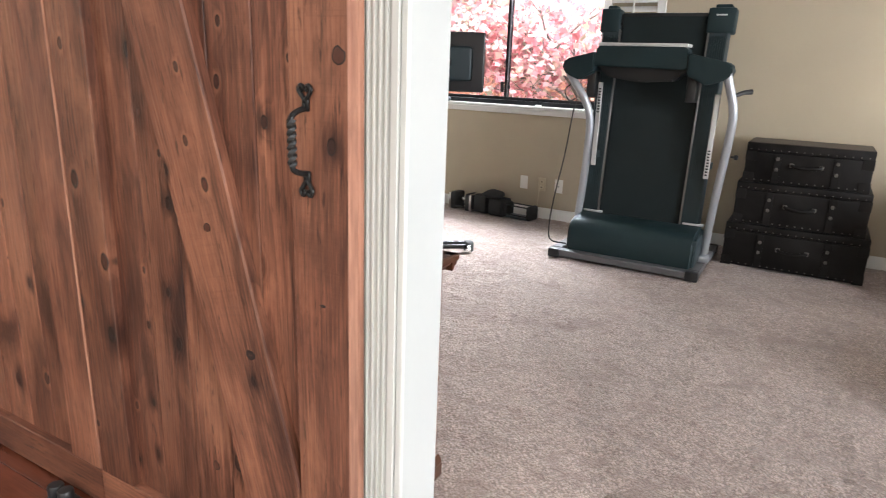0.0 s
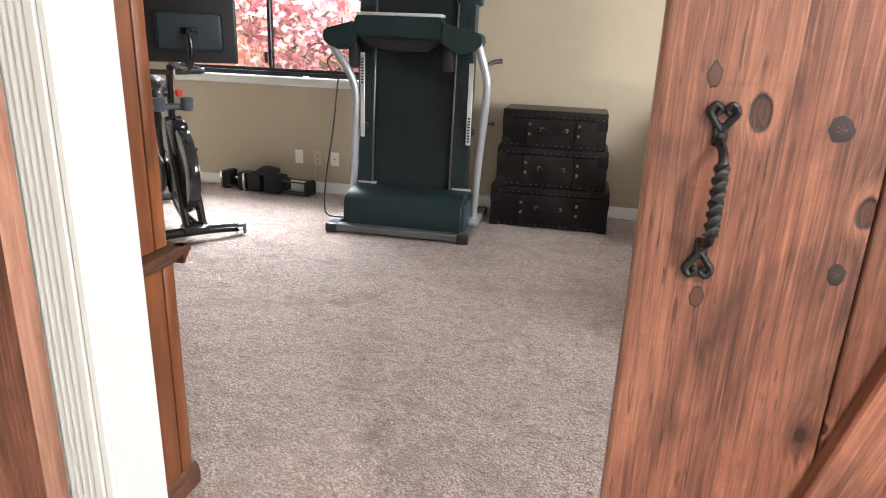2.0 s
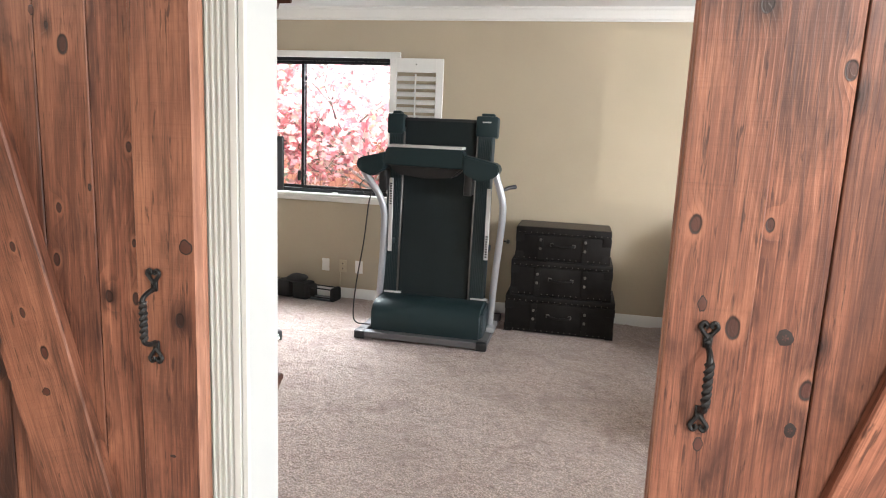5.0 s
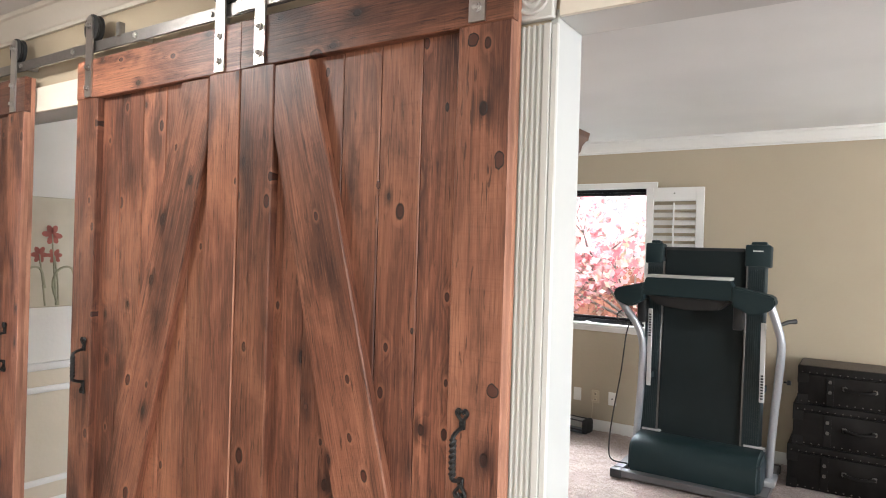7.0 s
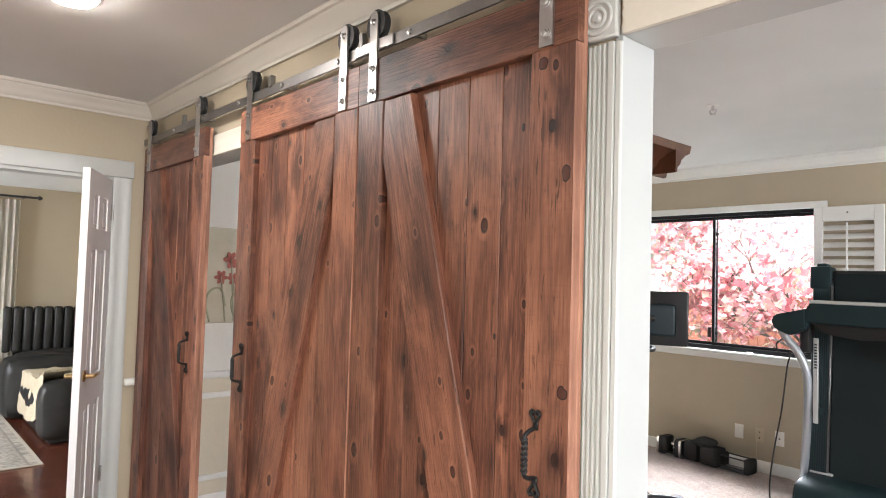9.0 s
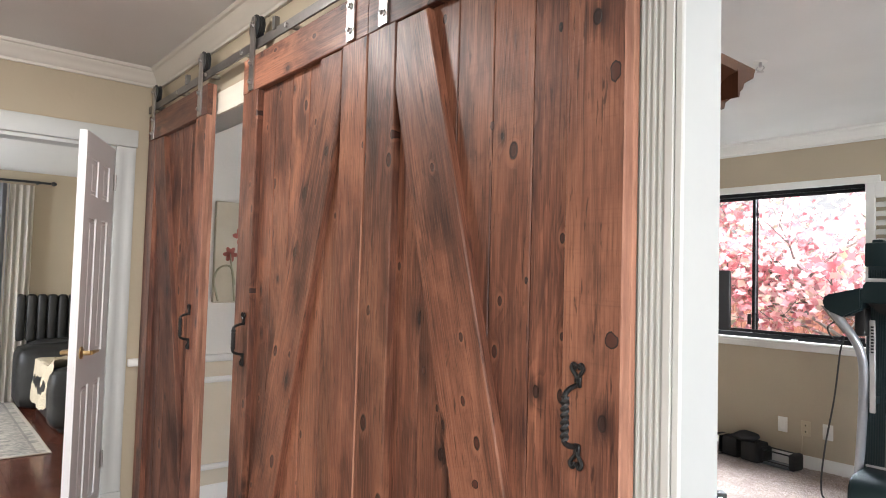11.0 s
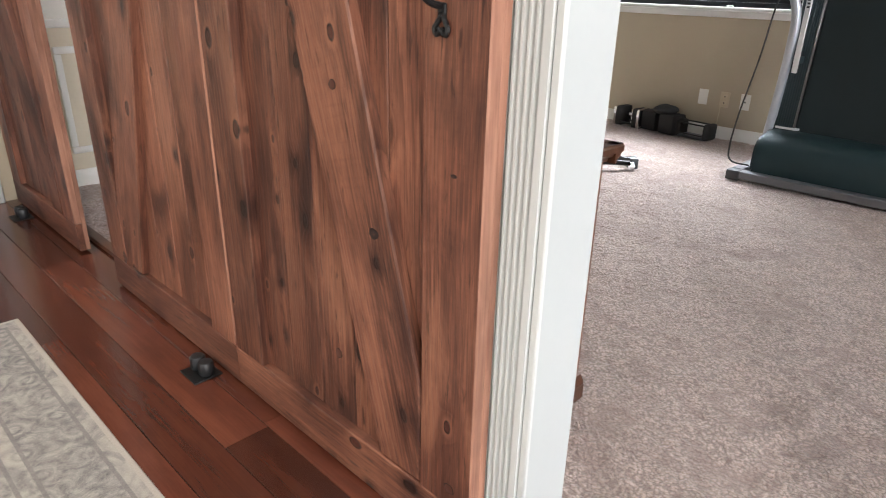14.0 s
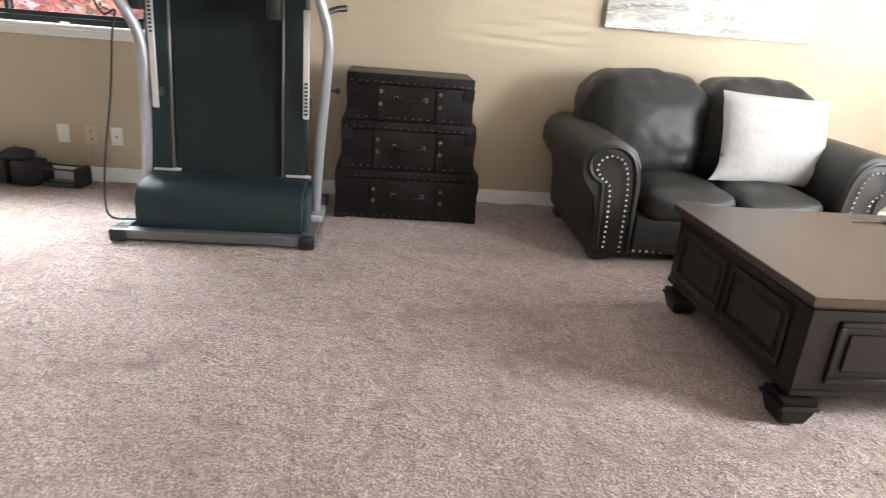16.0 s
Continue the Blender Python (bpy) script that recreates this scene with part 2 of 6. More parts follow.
def wall_paint(name, colour, rough=0.75):
    """Roller paint on textured drywall."""
    mat, tree, b = shader(name, colour, rough, 0.0, 0.3)
    n = Nodes(tree)
    v = n.coords(vary=False)
    cloud, peel = n.noise(v, 0.9, 3.0), n.noise(v, 45.0, 3.0, 0.5)
    lo, hi = tuple(c * 0.93 for c in colour), tuple(min(1, c * 1.06) for c in colour)
    n.put(b, "Base Color", n.ramp(cloud, (0.3, lo), (0.7, hi)))
    n.bump(b, peel, 0.22, 0.004)
    return mat


def carpet(name):
    mat, tree, b = shader(name, (0.4, 0.33, 0.28), 1.0, 0.0, 0.08)
    n = Nodes(tree)
    v = n.coords(vary=False)
    jitter = n.add("ShaderNodeVectorMath", **{"0": v})
    jitter.operation = "ADD"
    drift = n.add("ShaderNodeTexNoise", Vector=v, Scale=40.0, Detail=2.0)
    small = n.add("ShaderNodeVectorMath", **{"0": drift.outputs["Color"]})
    small.operation = "SCALE"
    small.inputs["Scale"].default_value = 0.02
    tree.links.new(small.outputs[0], jitter.inputs[1])
    yarn = n.add("ShaderNodeTexVoronoi", Vector=jitter.outputs[0], Scale=105.0)
    tuft = n.math("SUBTRACT", 1.0, yarn.outputs["Distance"])
    clump = n.noise(v, 34.0, 4.0, 0.75)
    fleck = n.noise(v, 260.0, 2.0, 0.6)
    tread = n.noise(v, 3.6, 6.0, 0.68, 1.6)
    broad = n.noise(v, 1.1, 3.0, 0.5, 0.5)
    colour = n.ramp(clump, (0.34, (0.36, 0.275, 0.237)), (0.5, (0.57, 0.447, 0.39)), (0.66, (0.72, 0.57, 0.505)))
    # gaps between tufts darkened, their shade put into the colour
    colour = n.mix(n.ramp(tuft, (0.35, (0.85,)), (0.68, (0.0,))), colour, (0.15, 0.108, 0.09))
    colour = n.mix(0.33, colour, n.ramp(fleck, (0.3, (0.2, 0.15, 0.125)), (0.65, (0.6, 0.5, 0.45))))
    colour = n.mix(n.ramp(tread, (0.38, (0.7,)), (0.49, (0.0,))), colour, (0.28, 0.205, 0.175))
    colour = n.mix(n.ramp(broad, (0.35, (0.2,)), (0.65, (0.0,))), colour, (0.33, 0.265, 0.225))
    # hollows in the pile: shade painted dark where the bump sinks
    pits = n.noise(v, 20.0, 6.0, 0.8, 0.7)
    colour = n.mix(n.ramp(pits, (0.36, (0.6,)), (0.45, (0.0,))), colour, (0.19, 0.142, 0.118))
    n.put(b, "Base Color", colour)
    b.inputs["Sheen Weight"].default_value = 0.25
    b.inputs["Sheen Roughness"].default_value = 0.6
    n.bump(b, n.math("ADD", n.math("MULTIPLY", tuft, 0.4), n.math("MULTIPLY_ADD", clump, 0.45, n.math("MULTIPLY_ADD", pits, 0.6, n.math("MULTIPLY", tread, 2.6)))), 1.0, 0.012)
    return mat


def leather(name, colour, rough=0.38, spec=0.4):
    mat, tree, b = shader(name, colour, rough, 0.0, spec)
    n = Nodes(tree)
    v = n.coords(vary=False)
    cell = n.add("ShaderNodeTexVoronoi", Vector=v, Scale=190.0)
    crease = n.noise(v, 9.0, 5.0, 0.6, 1.2)
    wear = n.noise(v, 3.5, 4.0, 0.6, 0.6)
    colour_out = n.ramp(wear, (0.35, colour), (0.75, tuple(min(1, c * 1.9 + 0.008) for c in colour)))
    n.put(b, "Base Color", colour_out)
    n.put(b, "Roughness", n.math("MULTIPLY_ADD", wear, 0.25, rough - 0.1))
    n.bump(b, n.math("ADD", n.math("MULTIPLY", cell.outputs["Distance"], 0.25), crease), 0.28, 0.006)
    return mat


def rug_weave(name):
    """A faded grey and cream oriental rug: field with broken florals, bordered bands. Local x, y from the rug's centre; half sizes in metres."""
    mat, tree, b = shader(name, (0.5, 0.48, 0.45), 1.0, 0.0, 0.05)
    n = Nodes(tree)
    v = n.coords(vary=False)
    sep = n.add("ShaderNodeSeparateXYZ", Vector=v)
    from_edge = n.math("MINIMUM", n.math("SUBTRACT", RUG_HALF[0], n.math("ABSOLUTE", sep.outputs[0])), n.math("SUBTRACT", RUG_HALF[1], n.math("ABSOLUTE", sep.outputs[1])))
    flower = n.add("ShaderNodeTexVoronoi", Vector=v, Scale=9.0)
    flower.inputs["Randomness"].default_value = 0.25
    petals = n.ramp(flower.outputs["Distance"], (0.1, (0.62, 0.58, 0.53)), (0.17, (0.13, 0.13, 0.14)), (0.26, (0.58, 0.54, 0.49)), (0.42, (0.17, 0.17, 0.18)), (0.55, (0.55, 0.52, 0.47)))
    vines = n.noise(v, 16.0, 5.0, 0.7, 2.4)
    field = n.mix(0.75, n.ramp(vines, (0.4, (0.24, 0.24, 0.25)), (0.5, (0.56, 0.53, 0.48)), (0.62, (0.66, 0.62, 0.56))), petals, "MIX")
    field = n.mix(0.55, field, n.ramp(n.noise(v, 7.0, 6.0, 0.7, 1.0), (0.42, (0.2, 0.2, 0.21)), (0.52, (0.6, 0.56, 0.5)), (0.6, (0.68, 0.63, 0.57))))
    band = n.mix(0.6, petals, n.ramp(vines, (0.42, (0.2, 0.2, 0.21)), (0.6, (0.55, 0.52, 0.48))))
    in_band = n.math("MULTIPLY", n.math("GREATER_THAN", from_edge, 0.055), n.math("LESS_THAN", from_edge, 0.185))
    colour = n.mix(in_band, field, band)
    for near in (0.05, 0.19, 0.235):
        line = n.math("LESS_THAN", n.math("ABSOLUTE", n.math("SUBTRACT", from_edge, near)), 0.005)
        colour = n.mix(n.math("MULTIPLY", line, 0.8), colour, (0.22, 0.215, 0.22))
    hem = n.math("LESS_THAN", from_edge, 0.016)
    colour = n.mix(hem, colour, (0.63, 0.58, 0.51))
    colour = n.mix(n.ramp(n.noise(v, 2.4, 5.0, 0.7), (0.45, (0.0,)), (0.75, (0.25,))), colour, (0.64, 0.6, 0.54))
    colour = n.mix(0.18, colour, n.ramp(n.noise(v, 240.0, 2.0), (0.35, (0.33, 0.31, 0.29)), (0.65, (0.66, 0.62, 0.57))))
    colour = n.mix(1.0, colour, (0.74, 0.73, 0.7), "MULTIPLY")
    n.put(b, "Base Color", colour)
    n.bump(b, n.noise(v, 300.0, 2.0), 0.5, 0.003)
    return mat


def canvas(name, kind):
    mat, tree, b = shader(name, (0.6, 0.6, 0.58), 0.8, 0.0, 0.2)
    n = Nodes(tree)
    v = n.coords(vary=False)
    if kind == "waves":
        stretch = n.add("ShaderNodeMapping", Vector=v)
        stretch.inputs["Scale"].default_value = (1.6, 1.0, 5.0)
        swell = n.noise(stretch.outputs[0], 1.4, 6.0, 0.62, 1.4)
        foam = n.noise(stretch.outputs[0], 4.5, 6.0, 0.7, 2.0)
        colour = n.ramp(swell, (0.3, (0.2, 0.21, 0.2)), (0.46, (0.42, 0.42, 0.38)), (0.56, (0.66, 0.65, 0.6)), (0.72, (0.3, 0.31, 0.3)))
        colour = n.mix(n.ramp(foam, (0.5, (0.0,)), (0.66, (0.8,))), colour, (0.72, 0.71, 0.67))
    else:
        colour = n.ramp(n.noise(v, 2.2, 4.0, 0.6), (0.3, (0.5, 0.45, 0.33)), (0.7, (0.64, 0.6, 0.49)))
    n.put(b, "Base Color", colour)
    n.bump(b, n.noise(v, 220.0, 2.0), 0.3, 0.002)
    return mat


def foliage(name, stops):
    """Thin leaves that let light through; the colour goes by the single leaf."""
    mat, tree, b = shader(name, (0.3, 0.05, 0.05), 0.6, 0.0, 0.2)
    n = Nodes(tree)
    geo = tree.nodes.new("ShaderNodeNewGeometry")
    tone = n.ramp(geo.outputs["Random Per Island"], *stops)
    n.put(b, "Base Color", tone)
    thin = n.add("ShaderNodeBsdfTranslucent", Color=tone)
    both = n.add("ShaderNodeMixShader", **{"0": 0.5, "1": b.outputs[0], "2": thin.outputs[0]})
    tree.links.new(both.outputs[0], tree.nodes["Material Output"].inputs[0])
    return mat


RUG_HALF = (1.2, 0.42)
DOOR_WOOD = pine("stained_knotty_pine", (0.35, 0.154, 0.089), (0.171, 0.0655, 0.0385), (0.053, 0.0182, 0.0122), rough=0.44, tone=0.26, spec=0.42)
FLOOR_WOOD = wood("glossy_cherry_floorboards", (0.135, 0.043, 0.022), (0.085, 0.024, 0.0135), (0.045, 0.0125, 0.008), rough=0.16, grain=0.4, tone=0.5, spec=0.75, blotch=0.25, relief=0.05)
HUTCH_WOOD = wood("honey_maple_varnish", (0.28, 0.098, 0.032), (0.165, 0.052, 0.0175), (0.07, 0.022, 0.009), rough=0.32, grain=0.5, tone=0.06, blotch=0.5, relief=0.06)
HUTCH_DARK = wood("dark_hutch_moulding", (0.125, 0.052, 0.026), (0.08, 0.032, 0.017), (0.042, 0.017, 0.009), rough=0.3, grain=0.6, tone=0.05, blotch=0.3, relief=0.08)
KNOT_HEART = plain("red_brown_knot_heart", (0.062, 0.02, 0.0125), 0.4, spread=0.3, grain=160, relief=0.2)
KNOT_DARK = plain("black_knot_rim", (0.0125, 0.0062, 0.005), 0.5, spread=0.3, grain=160, relief=0.2)
# door wood lightened for outer side faces: east light painted into the colour
LIT_EDGE_WOOD = wood("lit_pine_edge", (0.5, 0.27, 0.18), (0.34, 0.165, 0.108), (0.15, 0.062, 0.042), rough=0.6, tone=0.1, spec=0.25, blotch=0.5)
# espresso wood lightened over the sides: the room's reflection put into its colour
TABLE_TOP = plain("polished_espresso_top_with_sheen", (0.055, 0.034, 0.025), 0.33, spec=0.5, spread=0.1, grain=18, relief=0.0, patchy=0.02)
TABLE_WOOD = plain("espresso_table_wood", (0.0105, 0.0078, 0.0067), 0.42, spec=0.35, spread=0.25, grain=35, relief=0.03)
WALL_TAN = wall_paint("tan_wall_paint", (0.44, 0.375, 0.275))
WALL_CREAM = wall_paint("cream_wall_paint", (0.76, 0.745, 0.69))
WALL_DADO = wall_paint("light_tan_dado_paint", (0.64, 0.575, 0.455))
CEILING_WHITE = wall_paint("ceiling_paint", (0.72, 0.72, 0.7))
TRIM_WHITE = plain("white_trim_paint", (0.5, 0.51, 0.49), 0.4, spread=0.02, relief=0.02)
# darker copy of the trim white; less light on the jambs, put into colour
JAMB_DIMMED = plain("dimmed_white_jamb_paint", (0.385, 0.402, 0.392), 0.4, spread=0.02, relief=0.02)
# lighter copy of the trim white: the window-side brightness sits in the colour
GYM_TRIM = plain("brightened_white_trim_paint", (0.76, 0.755, 0.72), 0.4, spread=0.02, relief=0.02)
HALL_TRIM = plain("warm_white_trim_paint", (0.62, 0.585, 0.52), 0.42, spread=0.03, relief=0.02)
HEADER_CREAM = plain("cream_trim_paint", (0.68, 0.64, 0.55), 0.5, spread=0.05, relief=0.05)
DOOR_WHITE = plain("white_door_paint", (0.8, 0.79, 0.8), 0.4, spread=0.03, relief=0.05)
CARPET = carpet("beige_cut_pile_carpet")
IRON = plain("black_wrought_iron", (0.018, 0.018, 0.018), 0.42, 0.6, spread=0.3, grain=140, relief=0.35, distance=0.003)
STEEL = plain("brushed_steel", (0.52, 0.51, 0.5), 0.32, 1.0, spread=0.15, grain=120)
TRACK_STEEL = plain("grey_track_steel", (0.25, 0.24, 0.23), 0.38, 0.9, spread=0.2, grain=90)
BRASS = plain("aged_brass", (0.55, 0.4, 0.2), 0.3, 1.0)
CHROME = plain("chrome", (0.75, 0.76, 0.78), 0.12, 1.0, spread=0.04)
BLACK_PLASTIC = plain("black_plastic", (0.016, 0.017, 0.018), 0.4, spread=0.2)
BLACK_GLOSS = plain("gloss_black_paint", (0.012, 0.012, 0.013), 0.15, spread=0.1)
RUBBER = plain("black_rubber", (0.014, 0.014, 0.014), 0.75, spread=0.25)
CHARCOAL = plain("charcoal_treadmill_plastic", (0.013, 0.027, 0.03), 0.5, spec=0.3, spread=0.12, grain=220, relief=0.15)
CHARCOAL_SIDE = plain("slate_grey_rail_plastic", (0.03, 0.043, 0.048), 0.5, spec=0.3, spread=0.1, grain=200, relief=0.12)
BELT = plain("treadmill_belt", (0.011, 0.017, 0.018), 0.65, spec=0.25, spread=0.25, grain=400, relief=0.3)
SILVER = plain("silver_painted_tube", (0.42, 0.44, 0.47), 0.35, 0.55, spread=0.06)
SILVER_TRIM = plain("silver_plastic_trim", (0.55, 0.55, 0.54), 0.45, 0.2, spread=0.05)
GREY_BASE = plain("grey_painted_steel", (0.13, 0.13, 0.135), 0.45, 0.3)
OUTLET_WHITE = plain("white_outlet_plastic", (0.78, 0.77, 0.73), 0.35, spread=0.03)
OUTLET_IVORY = plain("ivory_outlet_plastic", (0.5, 0.43, 0.3), 0.4, spread=0.03)
SUITCASE = leather("black_suitcase_leather", (0.006, 0.0052, 0.0048), 0.5, 0.14)
SUITCASE_TOP = leather("worn_suitcase_lid", (0.045, 0.036, 0.027), 0.5)
LEATHER = leather("dark_grey_leather", (0.014, 0.0137, 0.013), 0.4, 0.3)
TARNISH = plain("tarnished_metal", (0.16, 0.15, 0.13), 0.5, 0.6, spread=0.3)
NAIL = plain("nickel_nailheads", (0.6, 0.58, 0.54), 0.25, 1.0)
FUR = plain("white_plush", (0.36, 0.355, 0.345), 0.95, spec=0.05, spread=0.1, grain=38, relief=0.5, distance=0.008)
THROW = plain("cream_fleece", (0.52, 0.45, 0.33), 0.95, spec=0.1, spread=0.15, grain=50, relief=0.9, distance=0.02)
CURTAIN = plain("grey_curtain_cloth", (0.33, 0.34, 0.36), 0.9, spec=0.1, spread=0.1)
SHEER = plain("ivory_sheer_cloth", (0.72, 0.68, 0.6), 0.9, spec=0.1, spread=0.05)
RED = plain("red_plastic", (0.5, 0.02, 0.015), 0.4)
SMOKED = plain("clear_grey_plastic", (0.085, 0.1, 0.115), 0.3, spread=0.1)
BLACK_ALUMINIUM = plain("black_aluminium", (0.014, 0.015, 0.018), 0.35, 0.4)
WINDOW_ALU = plain("bright_aluminium_edge", (0.35, 0.4, 0.45), 0.3, 0.9)
RUG_MAT = rug_weave("faded_oriental_rug")
WAVES = canvas("grey_sea_painting", "waves")
FLORAL = canvas("beige_floral_canvas", "floral")
PETAL = plain("dusty_red_paint", (0.4, 0.13, 0.1), 0.8, spread=0.35, grain=25)
STEM = plain("grey_green_paint", (0.36, 0.35, 0.24), 0.8, spread=0.25, grain=20)
WHITE_PRINT = plain("pale_print", (0.6, 0.6, 0.58), 0.5)
BARK = plain("grey_bark", (0.2, 0.18, 0.165), 0.9, spread=0.3, grain=30, relief=0.8, distance=0.02)
LEAVES = foliage("red_maple_leaves", ((0.0, (0.6, 0.2, 0.23)), (0.35, (0.68, 0.35, 0.37)), (0.7, (0.74, 0.5, 0.5)), (0.85, (0.66, 0.5, 0.42)), (1.0, (0.54, 0.54, 0.38))))
FENCE_WOOD = wood("weathered_red_fence", (0.36, 0.17, 0.12), (0.28, 0.12, 0.085), (0.17, 0.07, 0.05), rough=0.85, tone=0.15, spec=0.1)
SIDING = plain("pale_house_siding", (0.6, 0.6, 0.58), 0.8, spread=0.06)
ROOFING = plain("grey_shingle_roof", (0.2, 0.2, 0.2), 0.9, spread=0.3, grain=25, relief=0.6, distance=0.02)
SOIL = plain("garden_soil_and_grass", (0.09, 0.1, 0.05), 0.95, spread=0.4, grain=18, relief=0.8, distance=0.03)

glass_mat, glass_tree, glass_b = shader("window_glass", (1, 1, 1), 0.02)
glass_b.inputs["Transmission Weight"].default_value = 1.0
glass_b.inputs["IOR"].default_value = 1.08
GLASS = glass_mat

LAMP_GLASS, lamp_tree, lamp_b = shader("lit_opal_glass", (0.8, 0.78, 0.74), 0.4)
lamp_b.inputs["Emission Color"].default_value = (1.0, 0.9, 0.78, 1)
lamp_b.inputs["Emission Strength"].default_value = 60.0

# ---- mesh helpers ----


def block(bm, lo, hi, bevel=0.0, segments=1):
    """A box between two corners, with its edges rounded."""
    made = bmesh.ops.create_cube(bm, size=1.0)["verts"]
    for v in made:
        v.co = Vector([lo[n] + (v.co[n] + 0.5) * (hi[n] - lo[n]) for n in range(3)])
    if bevel:
        edges = list({e for v in made for e in v.link_edges})
        bmesh.ops.bevel(bm, geom=edges, offset=bevel, segments=segments, affect="EDGES", profile=0.5)
    return bm


def boxed(lo, hi, bevel=0.0, segments=1):
    return block(bmesh.new(), lo, hi, bevel, segments)


def tube(bm, points, radius, sides=10, caps=True):
    """A round bar along points; radius is one number or one for each point."""
    pts = [Vector(p) for p in points]
    radii = radius if isinstance(radius, (list, tuple)) else [radius] * len(pts)
    ahead = (pts[1] - pts[0]).normalized()
    side = ahead.orthogonal().normalized()
    rings = []
    for n, p in enumerate(pts):
        if n == 0:
            way = pts[1] - pts[0]
        elif n == len(pts) - 1:
            way = pts[-1] - pts[-2]
        else:
            way = (pts[n + 1] - p).normalized() + (p - pts[n - 1]).normalized()
        way.normalize()
        side = (side - way * side.dot(way)).normalized()
        other = way.cross(side)
        rings.append([bm.verts.new(p + radii[n] * (math.cos(a) * side + math.sin(a) * other)) for a in (2 * math.pi * k / sides for k in range(sides))])
    for a, b in zip(rings, rings[1:]):
        for k in range(sides):
            bm.faces.new((a[k], a[(k + 1) % sides], b[(k + 1) % sides], b[k]))
    if caps:
        bm.faces.new(rings[0][::-1])
        bm.faces.new(rings[-1])
    return bm


def smooth_path(points, steps=6):
    """Catmull-Rom through points."""
    pts = [Vector(p) for p in points]
    pts = [2 * pts[0] - pts[1]] + pts + [2 * pts[-1] - pts[-2]]
    out = []
    for a, b, c, d in zip(pts, pts[1:], pts[2:], pts[3:]):
        for k in range(steps):
            t = k / steps
            out.append(0.5 * (2 * b + (c - a) * t + (2 * a - 5 * b + 4 * c - d) * t * t + (3 * b - a - 3 * c + d) * t**3))
    out.append(pts[-2])
    return out


def prism(bm, outline, axis, lo, hi):
    """An outline of (u, v) pairs, swept along an axis: x takes u, v as y, z; y takes x, z; z takes x, y."""
    def place(u, v, w):
        return {"x": (w, u, v), "y": (u, w, v), "z": (u, v, w)}[axis]
    a = [bm.verts.new(place(u, v, lo)) for u, v in outline]
    b = [bm.verts.new(place(u, v, hi)) for u, v in outline]
    for n in range(len(outline)):
        m = (n + 1) % len(outline)
        bm.faces.new((a[n], a[m], b[m], b[n]))
    bm.faces.new(a[::-1])
    bm.faces.new(b)
    bmesh.ops.recalc_face_normals(bm, faces=bm.faces[:])
    return bm


def lathe(bm, profile, centre, axis="z", sides=20):
    """(radius, height) pairs, turned about an axis."""
    c = Vector(centre)
    rings = []
    for r, h in profile:
        ring = []
        for k in range(sides):
            a = 2 * math.pi * k / sides
            u, v = r * math.cos(a), r * math.sin(a)
            ring.append(bm.verts.new(c + Vector({"x": (h, u, v), "y": (u, h, v), "z": (u, v, h)}[axis])))
        rings.append(ring)
    for a, b in zip(rings, rings[1:]):
        for k in range(sides):
            bm.faces.new((a[k], a[(k + 1) % sides], b[(k + 1) % sides], b[k]))
    bm.faces.new(rings[0])
    bm.faces.new(rings[-1])
    bmesh.ops.recalc_face_normals(bm, faces=bm.faces[:])
    return bm


def cushion(lo, hi, puff=0.04, cuts=9, power=0.55, wrinkle=0.006, seed=0.0):
    """A soft block with swelling faces, rounded edges and slight wrinkles."""
    bm = bmesh.new()
    bmesh.ops.create_cube(bm, size=2.0)
    bmesh.ops.subdivide_edges(bm, edges=bm.edges[:], cuts=cuts, use_grid_fill=True)
    half = [(hi[n] - lo[n]) / 2 for n in range(3)]
    mid = [(hi[n] + lo[n]) / 2 for n in range(3)]
    r = min(half) * power
    for v in bm.verts:
        p = Vector([v.co[n] * half[n] for n in range(3)])
        inner = Vector([max(-half[n] + r, min(half[n] - r, p[n])) for n in range(3)])
        d = p - inner
        if d.length > 1e-6:
            p = inner + d.normalized() * r
        s = [1 - (p[n] / half[n]) ** 2 for n in range(3)]
        for n in range(3):
            o = [k for k in range(3) if k != n]
            p[n] += puff * max(s[o[0]], 0) * max(s[o[1]], 0) * (p[n] / half[n]) ** 3
        q = Vector(mid) + p
        f = noise.noise(q * 7 + Vector((seed, seed, seed))) + 0.5 * noise.noise(q * 17 + Vector((seed, 0, 0)))
        v.co = q + (q - Vector(mid)).normalized() * f * wrinkle
    return bm


def mesh_of(name, bm, material):
    me = bpy.data.meshes.new(name)
    bm.to_mesh(me)
    bm.free()
    me.materials.append(material)
    me.shade_smooth()
    me.set_sharp_from_angle(angle=radians(38))
    return me


def part(name, bm, material, parent=None, label="", at=None):
    """Links a bmesh as one mesh object, under a thing or a part."""
    ob = new(name, mesh_of(name, bm, material))
    if parent:
        ob.parent = parent
    if at is not None:
        ob.matrix_basis = at
    if label:
        tagged(ob, label=label)
    return ob


def thing(name, label, category, at=None, group="", kind=""):
    """An Empty at a thing's base, which takes its parts."""
    ob = tagged(new(name), label=label, category=category, group=group, kind=kind)
    if at is not None:
        ob.matrix_basis = at
    return ob


def setting(name, bm, material, label=""):
    return tagged(part(name, bm, material), label=label, kind="structure")


def piece(name, mesh, parent, at):
    """One more object on a shared mesh."""
    ob = new(name, mesh)
    ob.parent = parent
    ob.matrix_basis = at
    return ob


# ---- structure ----
WEST, EAST, FAR = -3.62, 4.30, 5.90
HALL, GYM = 1.60, 1.73
CEIL_GYM, CEIL_HALL, HALL_FLOOR = 2.57, 2.52, -0.015


def blocks(*boxes):
    bm = bmesh.new()
    for lo, hi in boxes:
        block(bm, lo, hi)
    return bm


